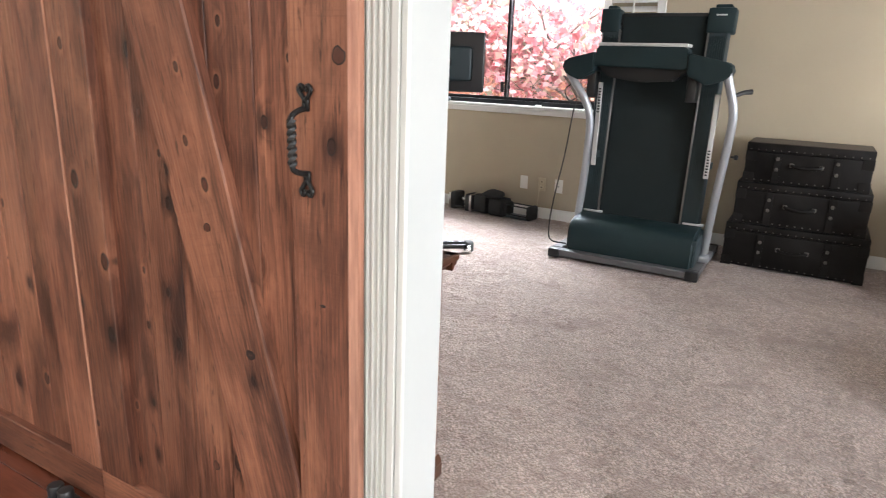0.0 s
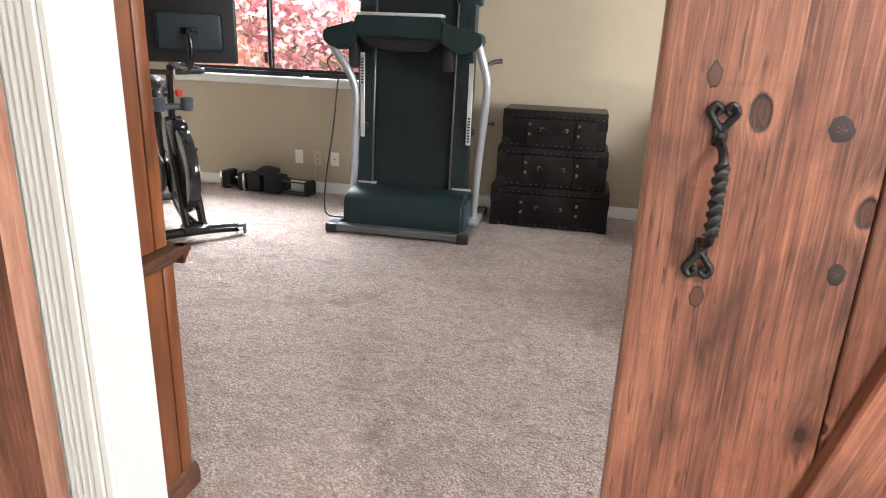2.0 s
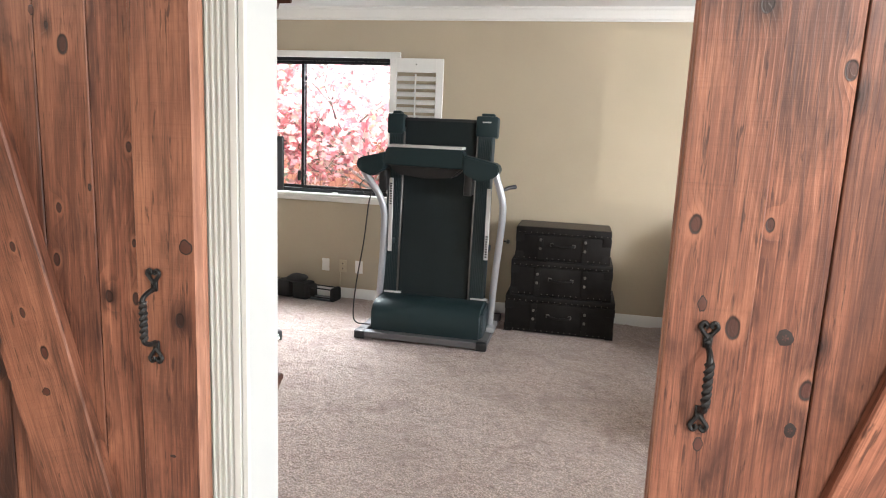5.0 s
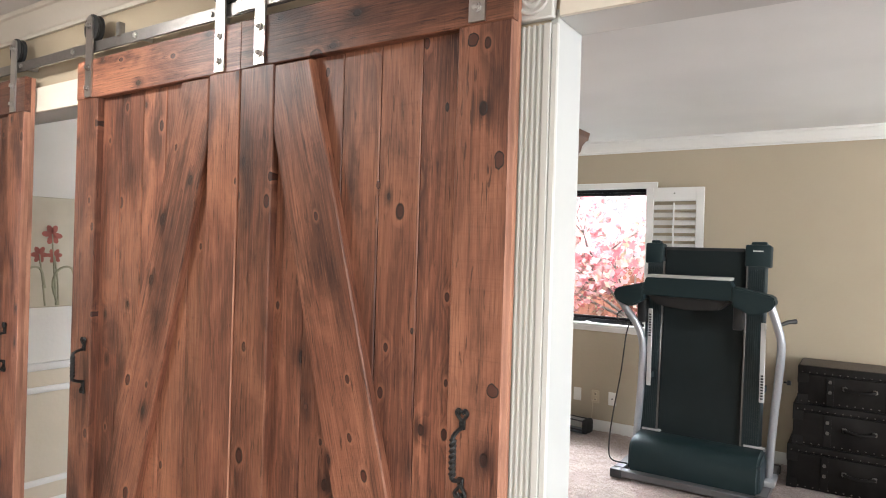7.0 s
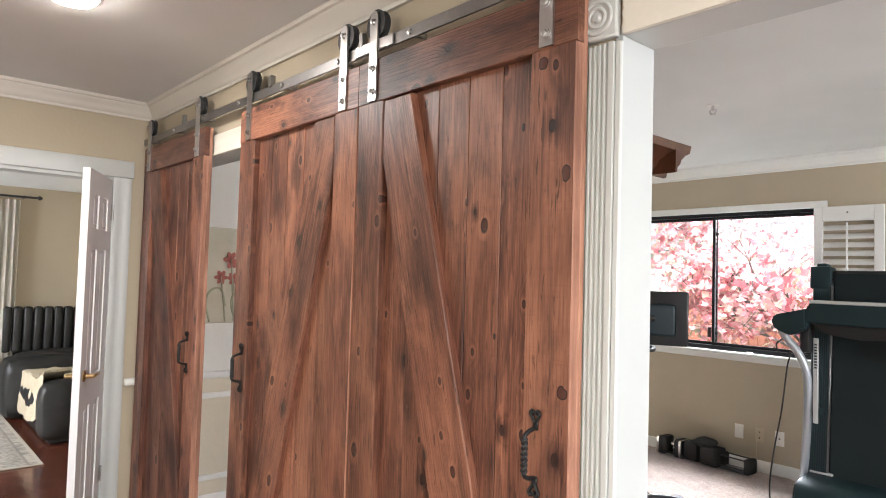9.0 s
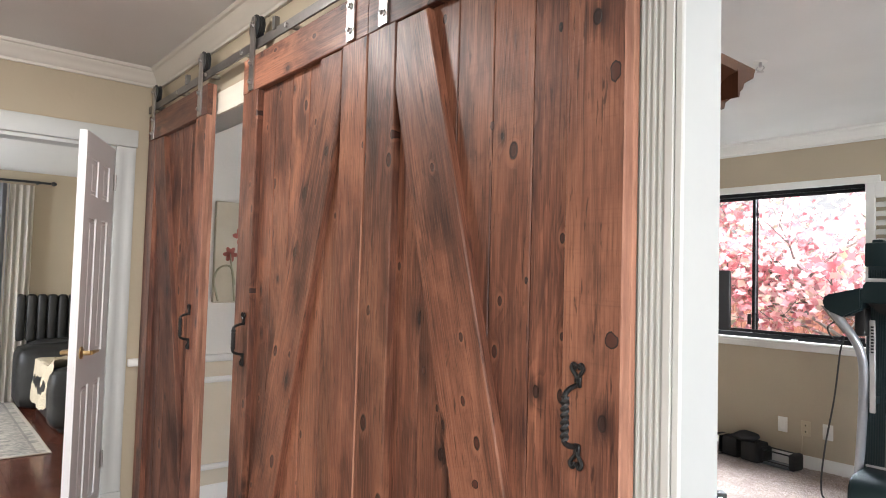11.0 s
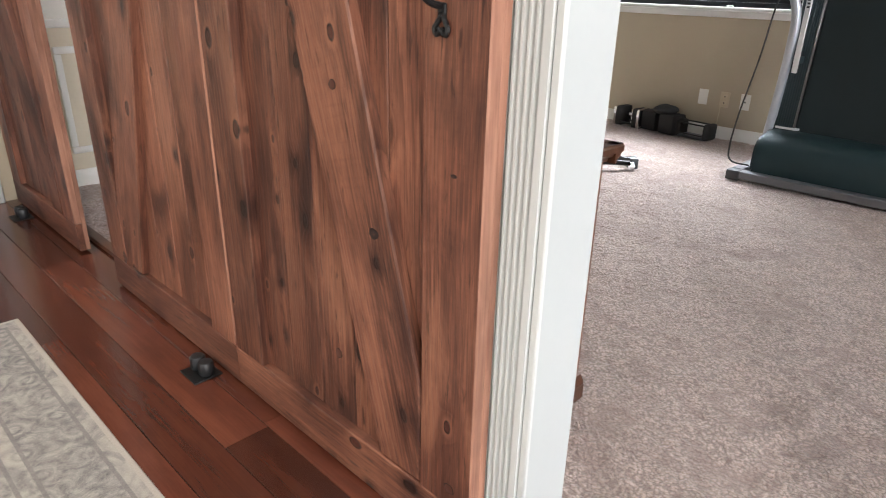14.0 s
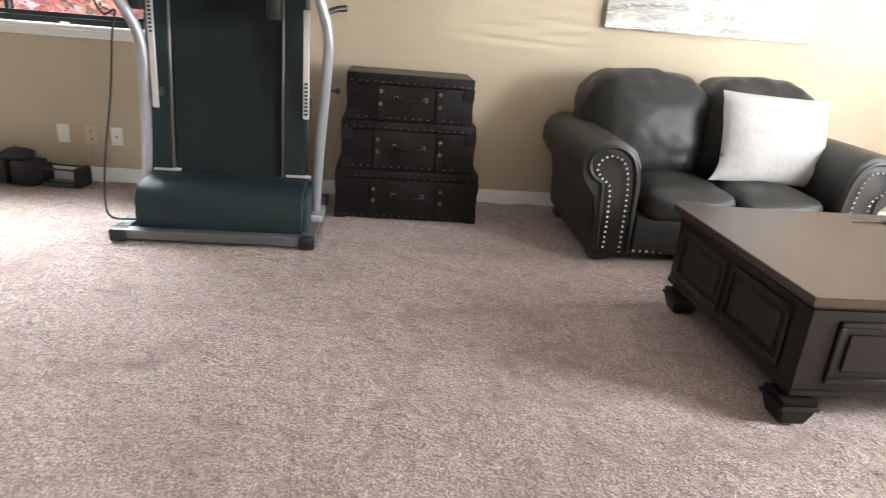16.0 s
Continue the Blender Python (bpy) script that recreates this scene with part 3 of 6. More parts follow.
# the wall that carries the barn doors, with two wide openings
setting("wall_barn", blocks(
    ((WEST, HALL, -0.02), (-3.42, GYM, 2.12)), ((-1.75, HALL, -0.02), (-0.342, GYM, 2.12)), ((1.42, HALL, -0.02), (EAST, GYM, 2.12)),
    ((WEST, HALL, 2.12), (EAST, GYM, 2.75))), WALL_TAN, "tan painted wall with two wide doorways")
# far wall of the gym round the window
WX0, WX1, WZ0, WZ1 = -2.99, -1.305, 0.955, 2.155
setting("wall_window", blocks(
    ((WEST - 0.12, FAR, -0.02), (WX0, FAR + 0.15, CEIL_GYM + 0.1)), ((WX1, FAR, -0.02), (EAST + 0.12, FAR + 0.15, CEIL_GYM + 0.1)),
    ((WX0, FAR, -0.02), (WX1, FAR + 0.15, WZ0)), ((WX0, FAR, WZ1), (WX1, FAR + 0.15, CEIL_GYM + 0.1))), WALL_TAN, "tan painted wall of the exercise room with a sliding window")
# west wall: gym side in two colours, hall side with a doorway
setting("wall_west_lower", blocks(((WEST - 0.12, GYM, -0.02), (WEST, FAR, 0.85))), WALL_DADO, "light tan painted dado")
setting("wall_west_upper", blocks(((WEST - 0.12, GYM, 0.85), (WEST, FAR, CEIL_GYM + 0.1))), WALL_CREAM, "cream painted wall above the dado")
DY0, DY1, DZ = 0.42, 1.385, 2.06
setting("wall_hall_end", blocks(
    ((WEST - 0.12, DY1, -0.02), (WEST, GYM, 2.75)), ((WEST - 0.12, -2.92, -0.02), (WEST, DY0, 2.75)), ((WEST - 0.12, DY0, DZ), (WEST, DY1, 2.75))), WALL_TAN, "tan hall wall with a doorway")
# east wall: a shuttered window, an added opening for the fill lamp, the hall's window
setting("wall_east", blocks(
    ((EAST, GYM, -0.02), (EAST + 0.12, 1.80, CEIL_GYM + 0.1)), ((EAST, 2.9, -0.02), (EAST + 0.12, 3.90, CEIL_GYM + 0.1)),
    ((EAST, 1.80, -0.02), (EAST + 0.12, 2.9, 0.45)), ((EAST, 1.80, 2.25), (EAST + 0.12, 2.9, CEIL_GYM + 0.1)), ((EAST, 5.04, -0.02), (EAST + 0.12, FAR, CEIL_GYM + 0.1)),
    ((EAST, 3.90, -0.02), (EAST + 0.12, 5.04, 0.45)), ((EAST, 3.90, 2.1), (EAST + 0.12, 5.04, CEIL_GYM + 0.1)),
    ((EAST, -2.92, -0.02), (EAST + 0.12, -0.95, 2.75)), ((EAST, 0.45, -0.02), (EAST + 0.12, GYM, 2.75)),
    ((EAST, -0.95, -0.02), (EAST + 0.12, 0.45, 0.55)), ((EAST, -0.95, 2.25), (EAST + 0.12, 0.45, 2.75))), WALL_TAN, "tan painted wall")
setting("window_4", blocks(((EAST + 0.03, -0.949, 0.551), (EAST + 0.055, -0.92, 2.249)), ((EAST + 0.03, 0.42, 0.551), (EAST + 0.055, 0.449, 2.249)), ((EAST + 0.03, -0.92, 2.22), (EAST + 0.055, 0.42, 2.249)), ((EAST + 0.03, -0.92, 0.551), (EAST + 0.055, 0.42, 0.58))), BLACK_ALUMINIUM, "black aluminium frame of an unseen window")
# hall back wall with a window
setting("wall_back", blocks(
    ((WEST, -2.92, -0.02), (-2.35, -2.8, 2.75)), ((2.85, -2.92, -0.02), (EAST, -2.8, 2.75)),
    ((-2.35, -2.92, -0.02), (2.85, -2.8, 0.55)), ((-2.35, -2.92, 2.35), (2.85, -2.8, 2.75))), WALL_TAN, "tan painted wall")
setting("ceiling_gym", boxed((WEST - 0.1, GYM - 0.12, CEIL_GYM), (EAST + 0.1, FAR + 0.1, CEIL_GYM + 0.18)), CEILING_WHITE, "white painted ceiling")
setting("ceiling_hall", boxed((WEST - 0.1, -2.9, CEIL_HALL), (EAST + 0.1, GYM - 0.13, CEIL_HALL + 0.23)), CEILING_WHITE, "white painted ceiling")
# sitting room beyond the end doorway
setting("wall_sitting_far", boxed((-7.72, -2.0, -0.02), (-7.6, 3.2, 3.6)), WALL_TAN, "tan painted wall")
setting("wall_sitting_north", boxed((-7.6, 3.08, -0.02), (WEST - 0.12, 3.2, 3.6)), WALL_TAN)
setting("wall_sitting_south", blocks(((-7.6, -2.0, -0.02), (-7.2, -1.88, 3.6)), ((-5.2, -2.0, -0.02), (WEST - 0.12, -1.88, 3.6)), ((-7.2, -2.0, -0.02), (-5.2, -1.88, 0.75)), ((-7.2, -2.0, 2.25), (-5.2, -1.88, 3.6))), WALL_TAN)
vault = bmesh.new()
prism(vault, [(-7.72, 2.32), (-3.62, 3.3), (-3.62, 3.4), (-7.72, 2.42)], "y", -2.0, 3.2)
setting("ceiling_sitting", vault, CEILING_WHITE, "sloping white ceiling")
setting("wall_sitting_near", boxed((WEST - 0.12, -2.0, 2.75), (WEST, 3.2, 3.6)), WALL_TAN)

# carpet: one sheet with an uneven pile
def carpet_sheet(x0, x1, y0, y1, step):
    nx, ny = int((x1 - x0) / step) + 1, int((y1 - y0) / step) + 1
    xs, ys = np.linspace(x0, x1, nx), np.linspace(y0, y1, ny)
    rng = np.random.default_rng(4)
    z = rng.normal(0, 0.0026, (ny, nx))
    coarse = rng.normal(0, 1, (ny // 6 + 3, nx // 6 + 3))
    gy, gx = np.meshgrid(np.arange(ny) / 6, np.arange(nx) / 6, indexing="ij")
    iy, ix = gy.astype(int), gx.astype(int)
    fy, fx = gy - iy, gx - ix
    z += 0.0034 * (coarse[iy, ix] * (1 - fy) * (1 - fx) + coarse[iy + 1, ix] * fy * (1 - fx) + coarse[iy, ix + 1] * (1 - fy) * fx + coarse[iy + 1, ix + 1] * fy * fx)
    gx, gy = np.meshgrid(xs, ys)
    verts = np.stack([gx, gy, z - 0.006], -1).reshape(-1, 3)
    i = np.arange(nx * ny).reshape(ny, nx)
    faces = np.stack([i[:-1, :-1], i[:-1, 1:], i[1:, 1:], i[1:, :-1]], -1).reshape(-1, 4)
    me = bpy.data.meshes.new("carpet")
    me.from_pydata(verts.tolist(), [], faces.tolist())
    me.materials.append(CARPET)
    me.shade_smooth()
    return tagged(new("floor_carpet", me), label="beige cut-pile carpet with tread marks", kind="structure")


carpet_sheet(WEST, EAST, 1.655, FAR, 0.016)
setting("floor_base", boxed((WEST, -2.9, -0.2), (EAST, FAR, -0.034)), WALL_TAN)
setting("threshold_1", boxed((-3.40, 1.615, -0.03), (-1.77, 1.66, 0.004), 0.003), HUTCH_DARK, "dark wooden carpet threshold")
setting("threshold_2", boxed((-0.32, 1.615, -0.03), (1.40, 1.66, 0.004), 0.003), HUTCH_DARK, "dark wooden carpet threshold")


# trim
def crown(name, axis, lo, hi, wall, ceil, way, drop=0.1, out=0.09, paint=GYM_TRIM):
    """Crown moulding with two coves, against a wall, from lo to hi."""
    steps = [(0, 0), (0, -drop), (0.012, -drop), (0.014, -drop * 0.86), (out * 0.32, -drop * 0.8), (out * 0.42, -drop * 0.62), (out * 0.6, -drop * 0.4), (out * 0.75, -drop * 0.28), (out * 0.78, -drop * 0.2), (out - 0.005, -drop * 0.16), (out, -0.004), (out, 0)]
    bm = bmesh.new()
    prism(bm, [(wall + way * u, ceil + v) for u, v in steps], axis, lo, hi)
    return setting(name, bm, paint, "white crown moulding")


for lx, ly in HALL_LAMPS:
    fixture = thing("ceiling_light", "round white flush ceiling light in the hall", "ceiling light", pose(lx, ly, CEIL_HALL), group="hall ceiling lights")
    part("rim", lathe(bmesh.new(), [(0.085, 0.0), (0.1, -0.004), (0.1, -0.012), (0.09, -0.015), (0.085, -0.012)], (0, 0, 0), "z", 32), STEEL, fixture)
    part("diffuser", lathe(bmesh.new(), [(0.084, -0.006), (0.083, -0.018), (0.07, -0.03), (0.045, -0.038), (0.001, -0.041)], (0, 0, 0), "z", 32), LAMP_GLASS, fixture)
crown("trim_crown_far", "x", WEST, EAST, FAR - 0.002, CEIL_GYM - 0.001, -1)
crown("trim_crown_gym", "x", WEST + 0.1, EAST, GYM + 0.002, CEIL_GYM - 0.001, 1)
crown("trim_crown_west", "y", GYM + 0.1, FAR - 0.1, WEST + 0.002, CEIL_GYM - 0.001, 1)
crown("trim_crown_hall", "x", WEST + 0.0, EAST, HALL - 0.002, CEIL_HALL - 0.001, -1, 0.098, 0.072, HALL_TRIM)
crown("trim_crown_hall_end", "y", -2.8, HALL - 0.02, WEST + 0.002, CEIL_HALL - 0.001, 1, 0.098, 0.072, HALL_TRIM)


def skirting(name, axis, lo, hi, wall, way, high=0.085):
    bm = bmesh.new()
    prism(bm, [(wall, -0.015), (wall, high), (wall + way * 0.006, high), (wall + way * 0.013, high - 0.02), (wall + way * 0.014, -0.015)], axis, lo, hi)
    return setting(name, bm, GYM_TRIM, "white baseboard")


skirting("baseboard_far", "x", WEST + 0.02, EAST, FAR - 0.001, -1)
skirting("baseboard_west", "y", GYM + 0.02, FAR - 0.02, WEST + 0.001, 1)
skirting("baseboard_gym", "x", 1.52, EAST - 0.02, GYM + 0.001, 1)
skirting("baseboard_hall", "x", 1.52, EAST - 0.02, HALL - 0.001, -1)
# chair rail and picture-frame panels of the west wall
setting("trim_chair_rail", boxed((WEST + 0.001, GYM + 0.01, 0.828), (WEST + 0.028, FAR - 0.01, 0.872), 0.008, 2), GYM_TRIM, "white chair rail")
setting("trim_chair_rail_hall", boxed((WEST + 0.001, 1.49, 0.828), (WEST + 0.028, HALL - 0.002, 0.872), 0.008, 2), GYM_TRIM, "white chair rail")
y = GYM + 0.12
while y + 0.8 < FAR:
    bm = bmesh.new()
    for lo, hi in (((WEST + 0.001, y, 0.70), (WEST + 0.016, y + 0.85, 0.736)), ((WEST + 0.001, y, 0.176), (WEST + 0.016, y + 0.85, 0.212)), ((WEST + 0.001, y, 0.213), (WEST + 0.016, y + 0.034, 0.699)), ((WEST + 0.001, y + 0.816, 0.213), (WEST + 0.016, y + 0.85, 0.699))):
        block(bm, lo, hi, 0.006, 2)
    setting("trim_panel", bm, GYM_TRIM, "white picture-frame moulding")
    y += 0.98


def fluted(name, x0, x1, z0, z1, front, back):
    """A fluted casing leg."""
    outline, count = [(x0, back), (x0, front)], 5
    edge = 0.012
    pitch = (x1 - x0 - 2 * edge) / count
    for k in range(count):
        mid, r = x0 + edge + (k + 0.5) * pitch, pitch * 0.34
        outline += [(mid - r * math.cos(a), front + 0.0085 * math.sin(a)) for a in np.linspace(0, math.pi, 7)]
    outline += [(x1, front), (x1, back)]
    bm = bmesh.new()
    prism(bm, outline, "z", z0, z1)
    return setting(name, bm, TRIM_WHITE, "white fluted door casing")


def rosette(name, x, z, front, size=0.052):
    bm = bmesh.new()
    block(bm, (x - size, front, z - size), (x + size, HALL - 0.001, z + size), 0.004)
    for r, w in ((0.038, 0.005), (0.022, 0.0045)):
        ring = [(x + r * math.cos(a), front - 0.001, z + r * math.sin(a)) for a in np.linspace(0, 2 * math.pi, 25)]
        tube(bm, ring, w, 8, caps=False)
    lathe(bm, [(0.0005, -0.008), (0.008, -0.007), (0.013, 0.0)], (x, front, z), "y", 14)
    return setting(name, bm, TRIM_WHITE, "white bullseye corner block")


for n, (lo, hi) in enumerate(((-3.40, -1.77), (-0.322, 1.40)), 1):
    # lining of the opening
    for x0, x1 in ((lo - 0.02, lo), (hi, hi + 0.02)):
        setting("trim_jamb_%d" % n, boxed((x0, HALL - 0.004, -0.02), (x1, GYM + 0.004, 2.119), 0.002), JAMB_DIMMED, "white door jamb")
    setting("trim_head_%d" % n, boxed((lo, HALL - 0.004, 2.099), (hi, GYM + 0.004, 2.119), 0.002), TRIM_WHITE, "white door head")
    for x0, x1 in ((lo - 0.103, lo - 0.013), (hi + 0.013, hi + 0.103)):
        fluted("trim_casing_%d" % n, x0, x1, -0.015, 2.086, 1.578, HALL - 0.001)
        rosette("trim_rosette_%d" % n, (x0 + x1) / 2, 2.15, 1.577)
        # bead along the inner edge
    setting("trim_bead_%d" % n, boxed((lo - 0.0125, 1.584, -0.015), (lo + 0.004, HALL - 0.0045, 2.086), 0.003), TRIM_WHITE, "white casing edge")
    bm = bmesh.new()
    prism(bm, [(HALL - 0.001, 2.1), (1.584, 2.1), (1.582, 2.115), (1.587, 2.13), (1.582, 2.145), (1.587, 2.16), (1.582, 2.18), (1.582, 2.2), (HALL - 0.001, 2.2)], "x", lo + 0.006, hi - 0.006)
    setting("trim_header_%d" % n, bm, HEADER_CREAM, "cream ribbed head casing")

# hall end doorway: casing, head, lining
for y0, y1 in ((DY1 - 0.004, DY1 + 0.096), (DY0 - 0.096, DY0 + 0.004)):
    bm = bmesh.new()
    prism(bm, [(WEST + 0.001, y0), (WEST + 0.02, y0), (WEST + 0.024, y0 + 0.02), (WEST + 0.018, y0 + 0.035), (WEST + 0.018, y0 + 0.065), (WEST + 0.024, y0 + 0.08), (WEST + 0.02, y1), (WEST + 0.001, y1)], "z", -0.015, 2.058)
    setting("trim_end_casing", bm, TRIM_WHITE, "white door casing")
setting("trim_end_plinth", boxed((WEST + 0.001, DY1 - 0.006, -0.015), (WEST + 0.03, DY1 + 0.1, 0.15), 0.004), TRIM_WHITE, "white plinth block")
setting("trim_end_head", boxed((WEST + 0.001, DY0 - 0.11, 2.06), (WEST + 0.026, DY1 + 0.105, 2.16), 0.006, 2), TRIM_WHITE, "white door head casing")
setting("trim_end_jamb", blocks(((WEST - 0.125, DY1 - 0.02, -0.02), (WEST + 0.003, DY1 - 0.001, 2.059)), ((WEST - 0.125, DY0 + 0.001, -0.02), (WEST + 0.003, DY0 + 0.02, 2.059)), ((WEST - 0.125, DY0 + 0.02, 2.04), (WEST + 0.003, DY1 - 0.02, 2.059))), TRIM_WHITE, "white door lining")

# gym window: black sliding frame, white stool, apron and head
win = tagged(thing("window_1", "black aluminium sliding window with white sill", "window"), kind="structure")
bm = bmesh.new()
fy0, fy1 = FAR + 0.005, FAR + 0.075
for lo, hi in (((WX0, fy0, WZ1 - 0.032), (WX1, fy1, WZ1)), ((WX0, fy0, WZ0), (WX1, fy1, WZ0 + 0.035)), ((WX0, fy0, WZ0 + 0.035), (WX0 + 0.028, fy1, WZ1 - 0.032)), ((WX1 - 0.012, fy0, WZ0 + 0.035), (WX1, fy1, WZ1 - 0.032))):
    block(bm, lo, hi, 0.003)
part("window_frame", bm, BLACK_ALUMINIUM, win)
for name, x0, x1, yy in (("sash_fixed", WX0 + 0.028, -2.135, FAR + 0.05), ("sash_sliding", -2.165, WX1 - 0.012, FAR + 0.02)):
    bm = bmesh.new()
    z0, z1, s = WZ0 + 0.035, WZ1 - 0.032, 0.026
    for lo, hi in (((x0, yy, z0), (x1, yy + 0.022, z0 + s)), ((x0, yy, z1 - s), (x1, yy + 0.022, z1)), ((x0, yy, z0 + s), (x0 + s, yy + 0.022, z1 - s)), ((x1 - s * 0.5, yy, z0 + s), (x1, yy + 0.022, z1 - s))):
        block(bm, lo, hi, 0.002)
    sash = part(name, bm, BLACK_ALUMINIUM, win)
    pane = part("pane", boxed((x0 + s, yy + 0.009, z0 + s), (x1 - s * 0.5, yy + 0.013, z1 - s)), GLASS, sash)
    pane.visible_shadow = False
part("sash_edge", boxed((-2.137, FAR + 0.012, WZ0 + 0.06), (-2.128, FAR + 0.02, WZ1 - 0.06)), WINDOW_ALU, win)
for z in (WZ0 + 0.13, WZ1 - 0.2):
    part("latch", boxed((-2.125, FAR + 0.002, z), (-2.105, FAR + 0.02, z + 0.03), 0.003), BLACK_PLASTIC, win)
part("latch", boxed((-2.195, FAR + 0.002, WZ0 + 0.1), (-2.165, FAR + 0.02, WZ0 + 0.19), 0.004), BLACK_PLASTIC, win)
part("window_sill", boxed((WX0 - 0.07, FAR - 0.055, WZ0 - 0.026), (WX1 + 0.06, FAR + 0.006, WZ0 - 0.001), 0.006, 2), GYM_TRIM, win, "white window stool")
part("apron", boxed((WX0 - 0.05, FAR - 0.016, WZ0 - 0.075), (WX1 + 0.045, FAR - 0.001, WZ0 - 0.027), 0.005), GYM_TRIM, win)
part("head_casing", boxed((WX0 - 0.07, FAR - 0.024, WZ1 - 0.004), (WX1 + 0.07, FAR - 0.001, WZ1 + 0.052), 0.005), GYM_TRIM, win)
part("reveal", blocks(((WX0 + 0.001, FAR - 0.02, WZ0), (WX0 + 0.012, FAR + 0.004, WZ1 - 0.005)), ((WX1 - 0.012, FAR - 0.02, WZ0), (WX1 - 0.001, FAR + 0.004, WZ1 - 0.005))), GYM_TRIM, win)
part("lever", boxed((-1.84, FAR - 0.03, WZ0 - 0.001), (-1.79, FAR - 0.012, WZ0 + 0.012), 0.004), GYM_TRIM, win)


def shutter(name, x0, x1, z0, z1, yy, at=None, tilt=46):
    """A louvred shutter panel with a tilt bar; it stands in the plane y = yy."""
    ob = thing(name, "white louvred plantation shutter folded open on the wall", "shutter", at)
    bm = bmesh.new()
    for lo, hi in (((x0, yy, z0), (x0 + 0.062, yy + 0.03, z1)), ((x1 - 0.062, yy, z0), (x1, yy + 0.03, z1)), ((x0 + 0.062, yy, z1 - 0.115), (x1 - 0.062, yy + 0.03, z1)), ((x0 + 0.062, yy, z0), (x1 - 0.062, yy + 0.03, z0 + 0.12))):
        block(bm, lo, hi, 0.003)
    part("shutter_frame", bm, GYM_TRIM, ob)
    z = z0 + 0.15
    slat = bmesh.new()
    prism(slat, [(-0.03, 0.0), (-0.015, 0.004), (0.015, 0.004), (0.03, 0.0), (0.015, -0.004), (-0.015, -0.004)], "x", x0 + 0.064, x1 - 0.064)
    me = mesh_of("slat", slat, GYM_TRIM)
    while z < z1 - 0.13:
        piece("slat", me, ob, pose(0, yy + 0.015, z, tilt))
        z += 0.0655
    part("tilt_bar", boxed(((x0 + x1) / 2 - 0.006, yy - 0.02, z0 + 0.14), ((x0 + x1) / 2 + 0.006, yy - 0.009, z1 - 0.13), 0.002), GYM_TRIM, ob)
    part("knob", lathe(bmesh.new(), [(0.002, -0.008), (0.006, -0.006), (0.006, 0.0)], ((x0 + x1) / 2, yy, z1 - 0.05), "y", 8), BLACK_PLASTIC, ob)
    return ob


shutter("shutter", -1.318, -0.848, 0.985, 2.152, FAR - 0.062)
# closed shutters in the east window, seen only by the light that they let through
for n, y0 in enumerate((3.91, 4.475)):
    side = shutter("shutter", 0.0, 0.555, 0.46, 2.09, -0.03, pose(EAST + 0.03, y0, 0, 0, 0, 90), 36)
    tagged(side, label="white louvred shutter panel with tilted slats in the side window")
# first frame is added, out of view, round the fill lamp's opening
setting("window_3", blocks(((EAST + 0.07, 1.80, 0.45), (EAST + 0.1, 1.83, 2.25)), ((EAST + 0.07, 2.87, 0.45), (EAST + 0.1, 2.9, 2.25)), ((EAST + 0.07, 1.83, 2.22), (EAST + 0.1, 2.87, 2.25)), ((EAST + 0.07, 1.83, 0.45), (EAST + 0.1, 2.87, 0.48))), BLACK_ALUMINIUM, "black aluminium frame of an unseen window")
setting("window_2", blocks(((EAST + 0.07, 3.90, 0.45), (EAST + 0.1, 3.92, 2.1)), ((EAST + 0.07, 5.02, 0.45), (EAST + 0.1, 5.04, 2.1)), ((EAST + 0.07, 3.92, 2.08), (EAST + 0.1, 5.02, 2.1)), ((EAST + 0.07, 3.92, 0.45), (EAST + 0.1, 5.02, 0.47))), BLACK_ALUMINIUM, "black aluminium frame of an unseen window")

# ---- barn doors ----


def plank_mesh(name, length, width, thick, material, seed, wear=0.0012, slices=9, edge=0.003, pale_side=0):
    """A board along local z with slightly worn, wavering edges."""
    rng = random.Random(seed)
    bm = bmesh.new()
    rings = []
    b = min(edge, thick * 0.3)
    for k in range(slices + 1):
        z = -length / 2 + length * k / slices
        l, r = -width / 2 + rng.uniform(0, wear), width / 2 - rng.uniform(0, wear)
        rings.append([bm.verts.new(p) for p in ((l + b, 0, z), (r - b, 0, z), (r, b, z), (r, thick, z), (l, thick, z), (l, b, z))])
    for a, c in zip(rings, rings[1:]):
        for k in range(6):
            bm.faces.new((a[k], a[(k + 1) % 6], c[(k + 1) % 6], c[k]))
    bm.faces.new(rings[0][::-1])
    bm.faces.new(rings[-1])
    bmesh.ops.recalc_face_normals(bm, faces=bm.faces[:])
    # the side that catches the light gets the lighter painted wood
    if pale_side:
        for f in bm.faces:
            if f.normal.x * pale_side > 0.5:
                f.material_index = 1
    me = mesh_of(name, bm, material)
    me.materials.append(LIT_EDGE_WOOD)
    return me


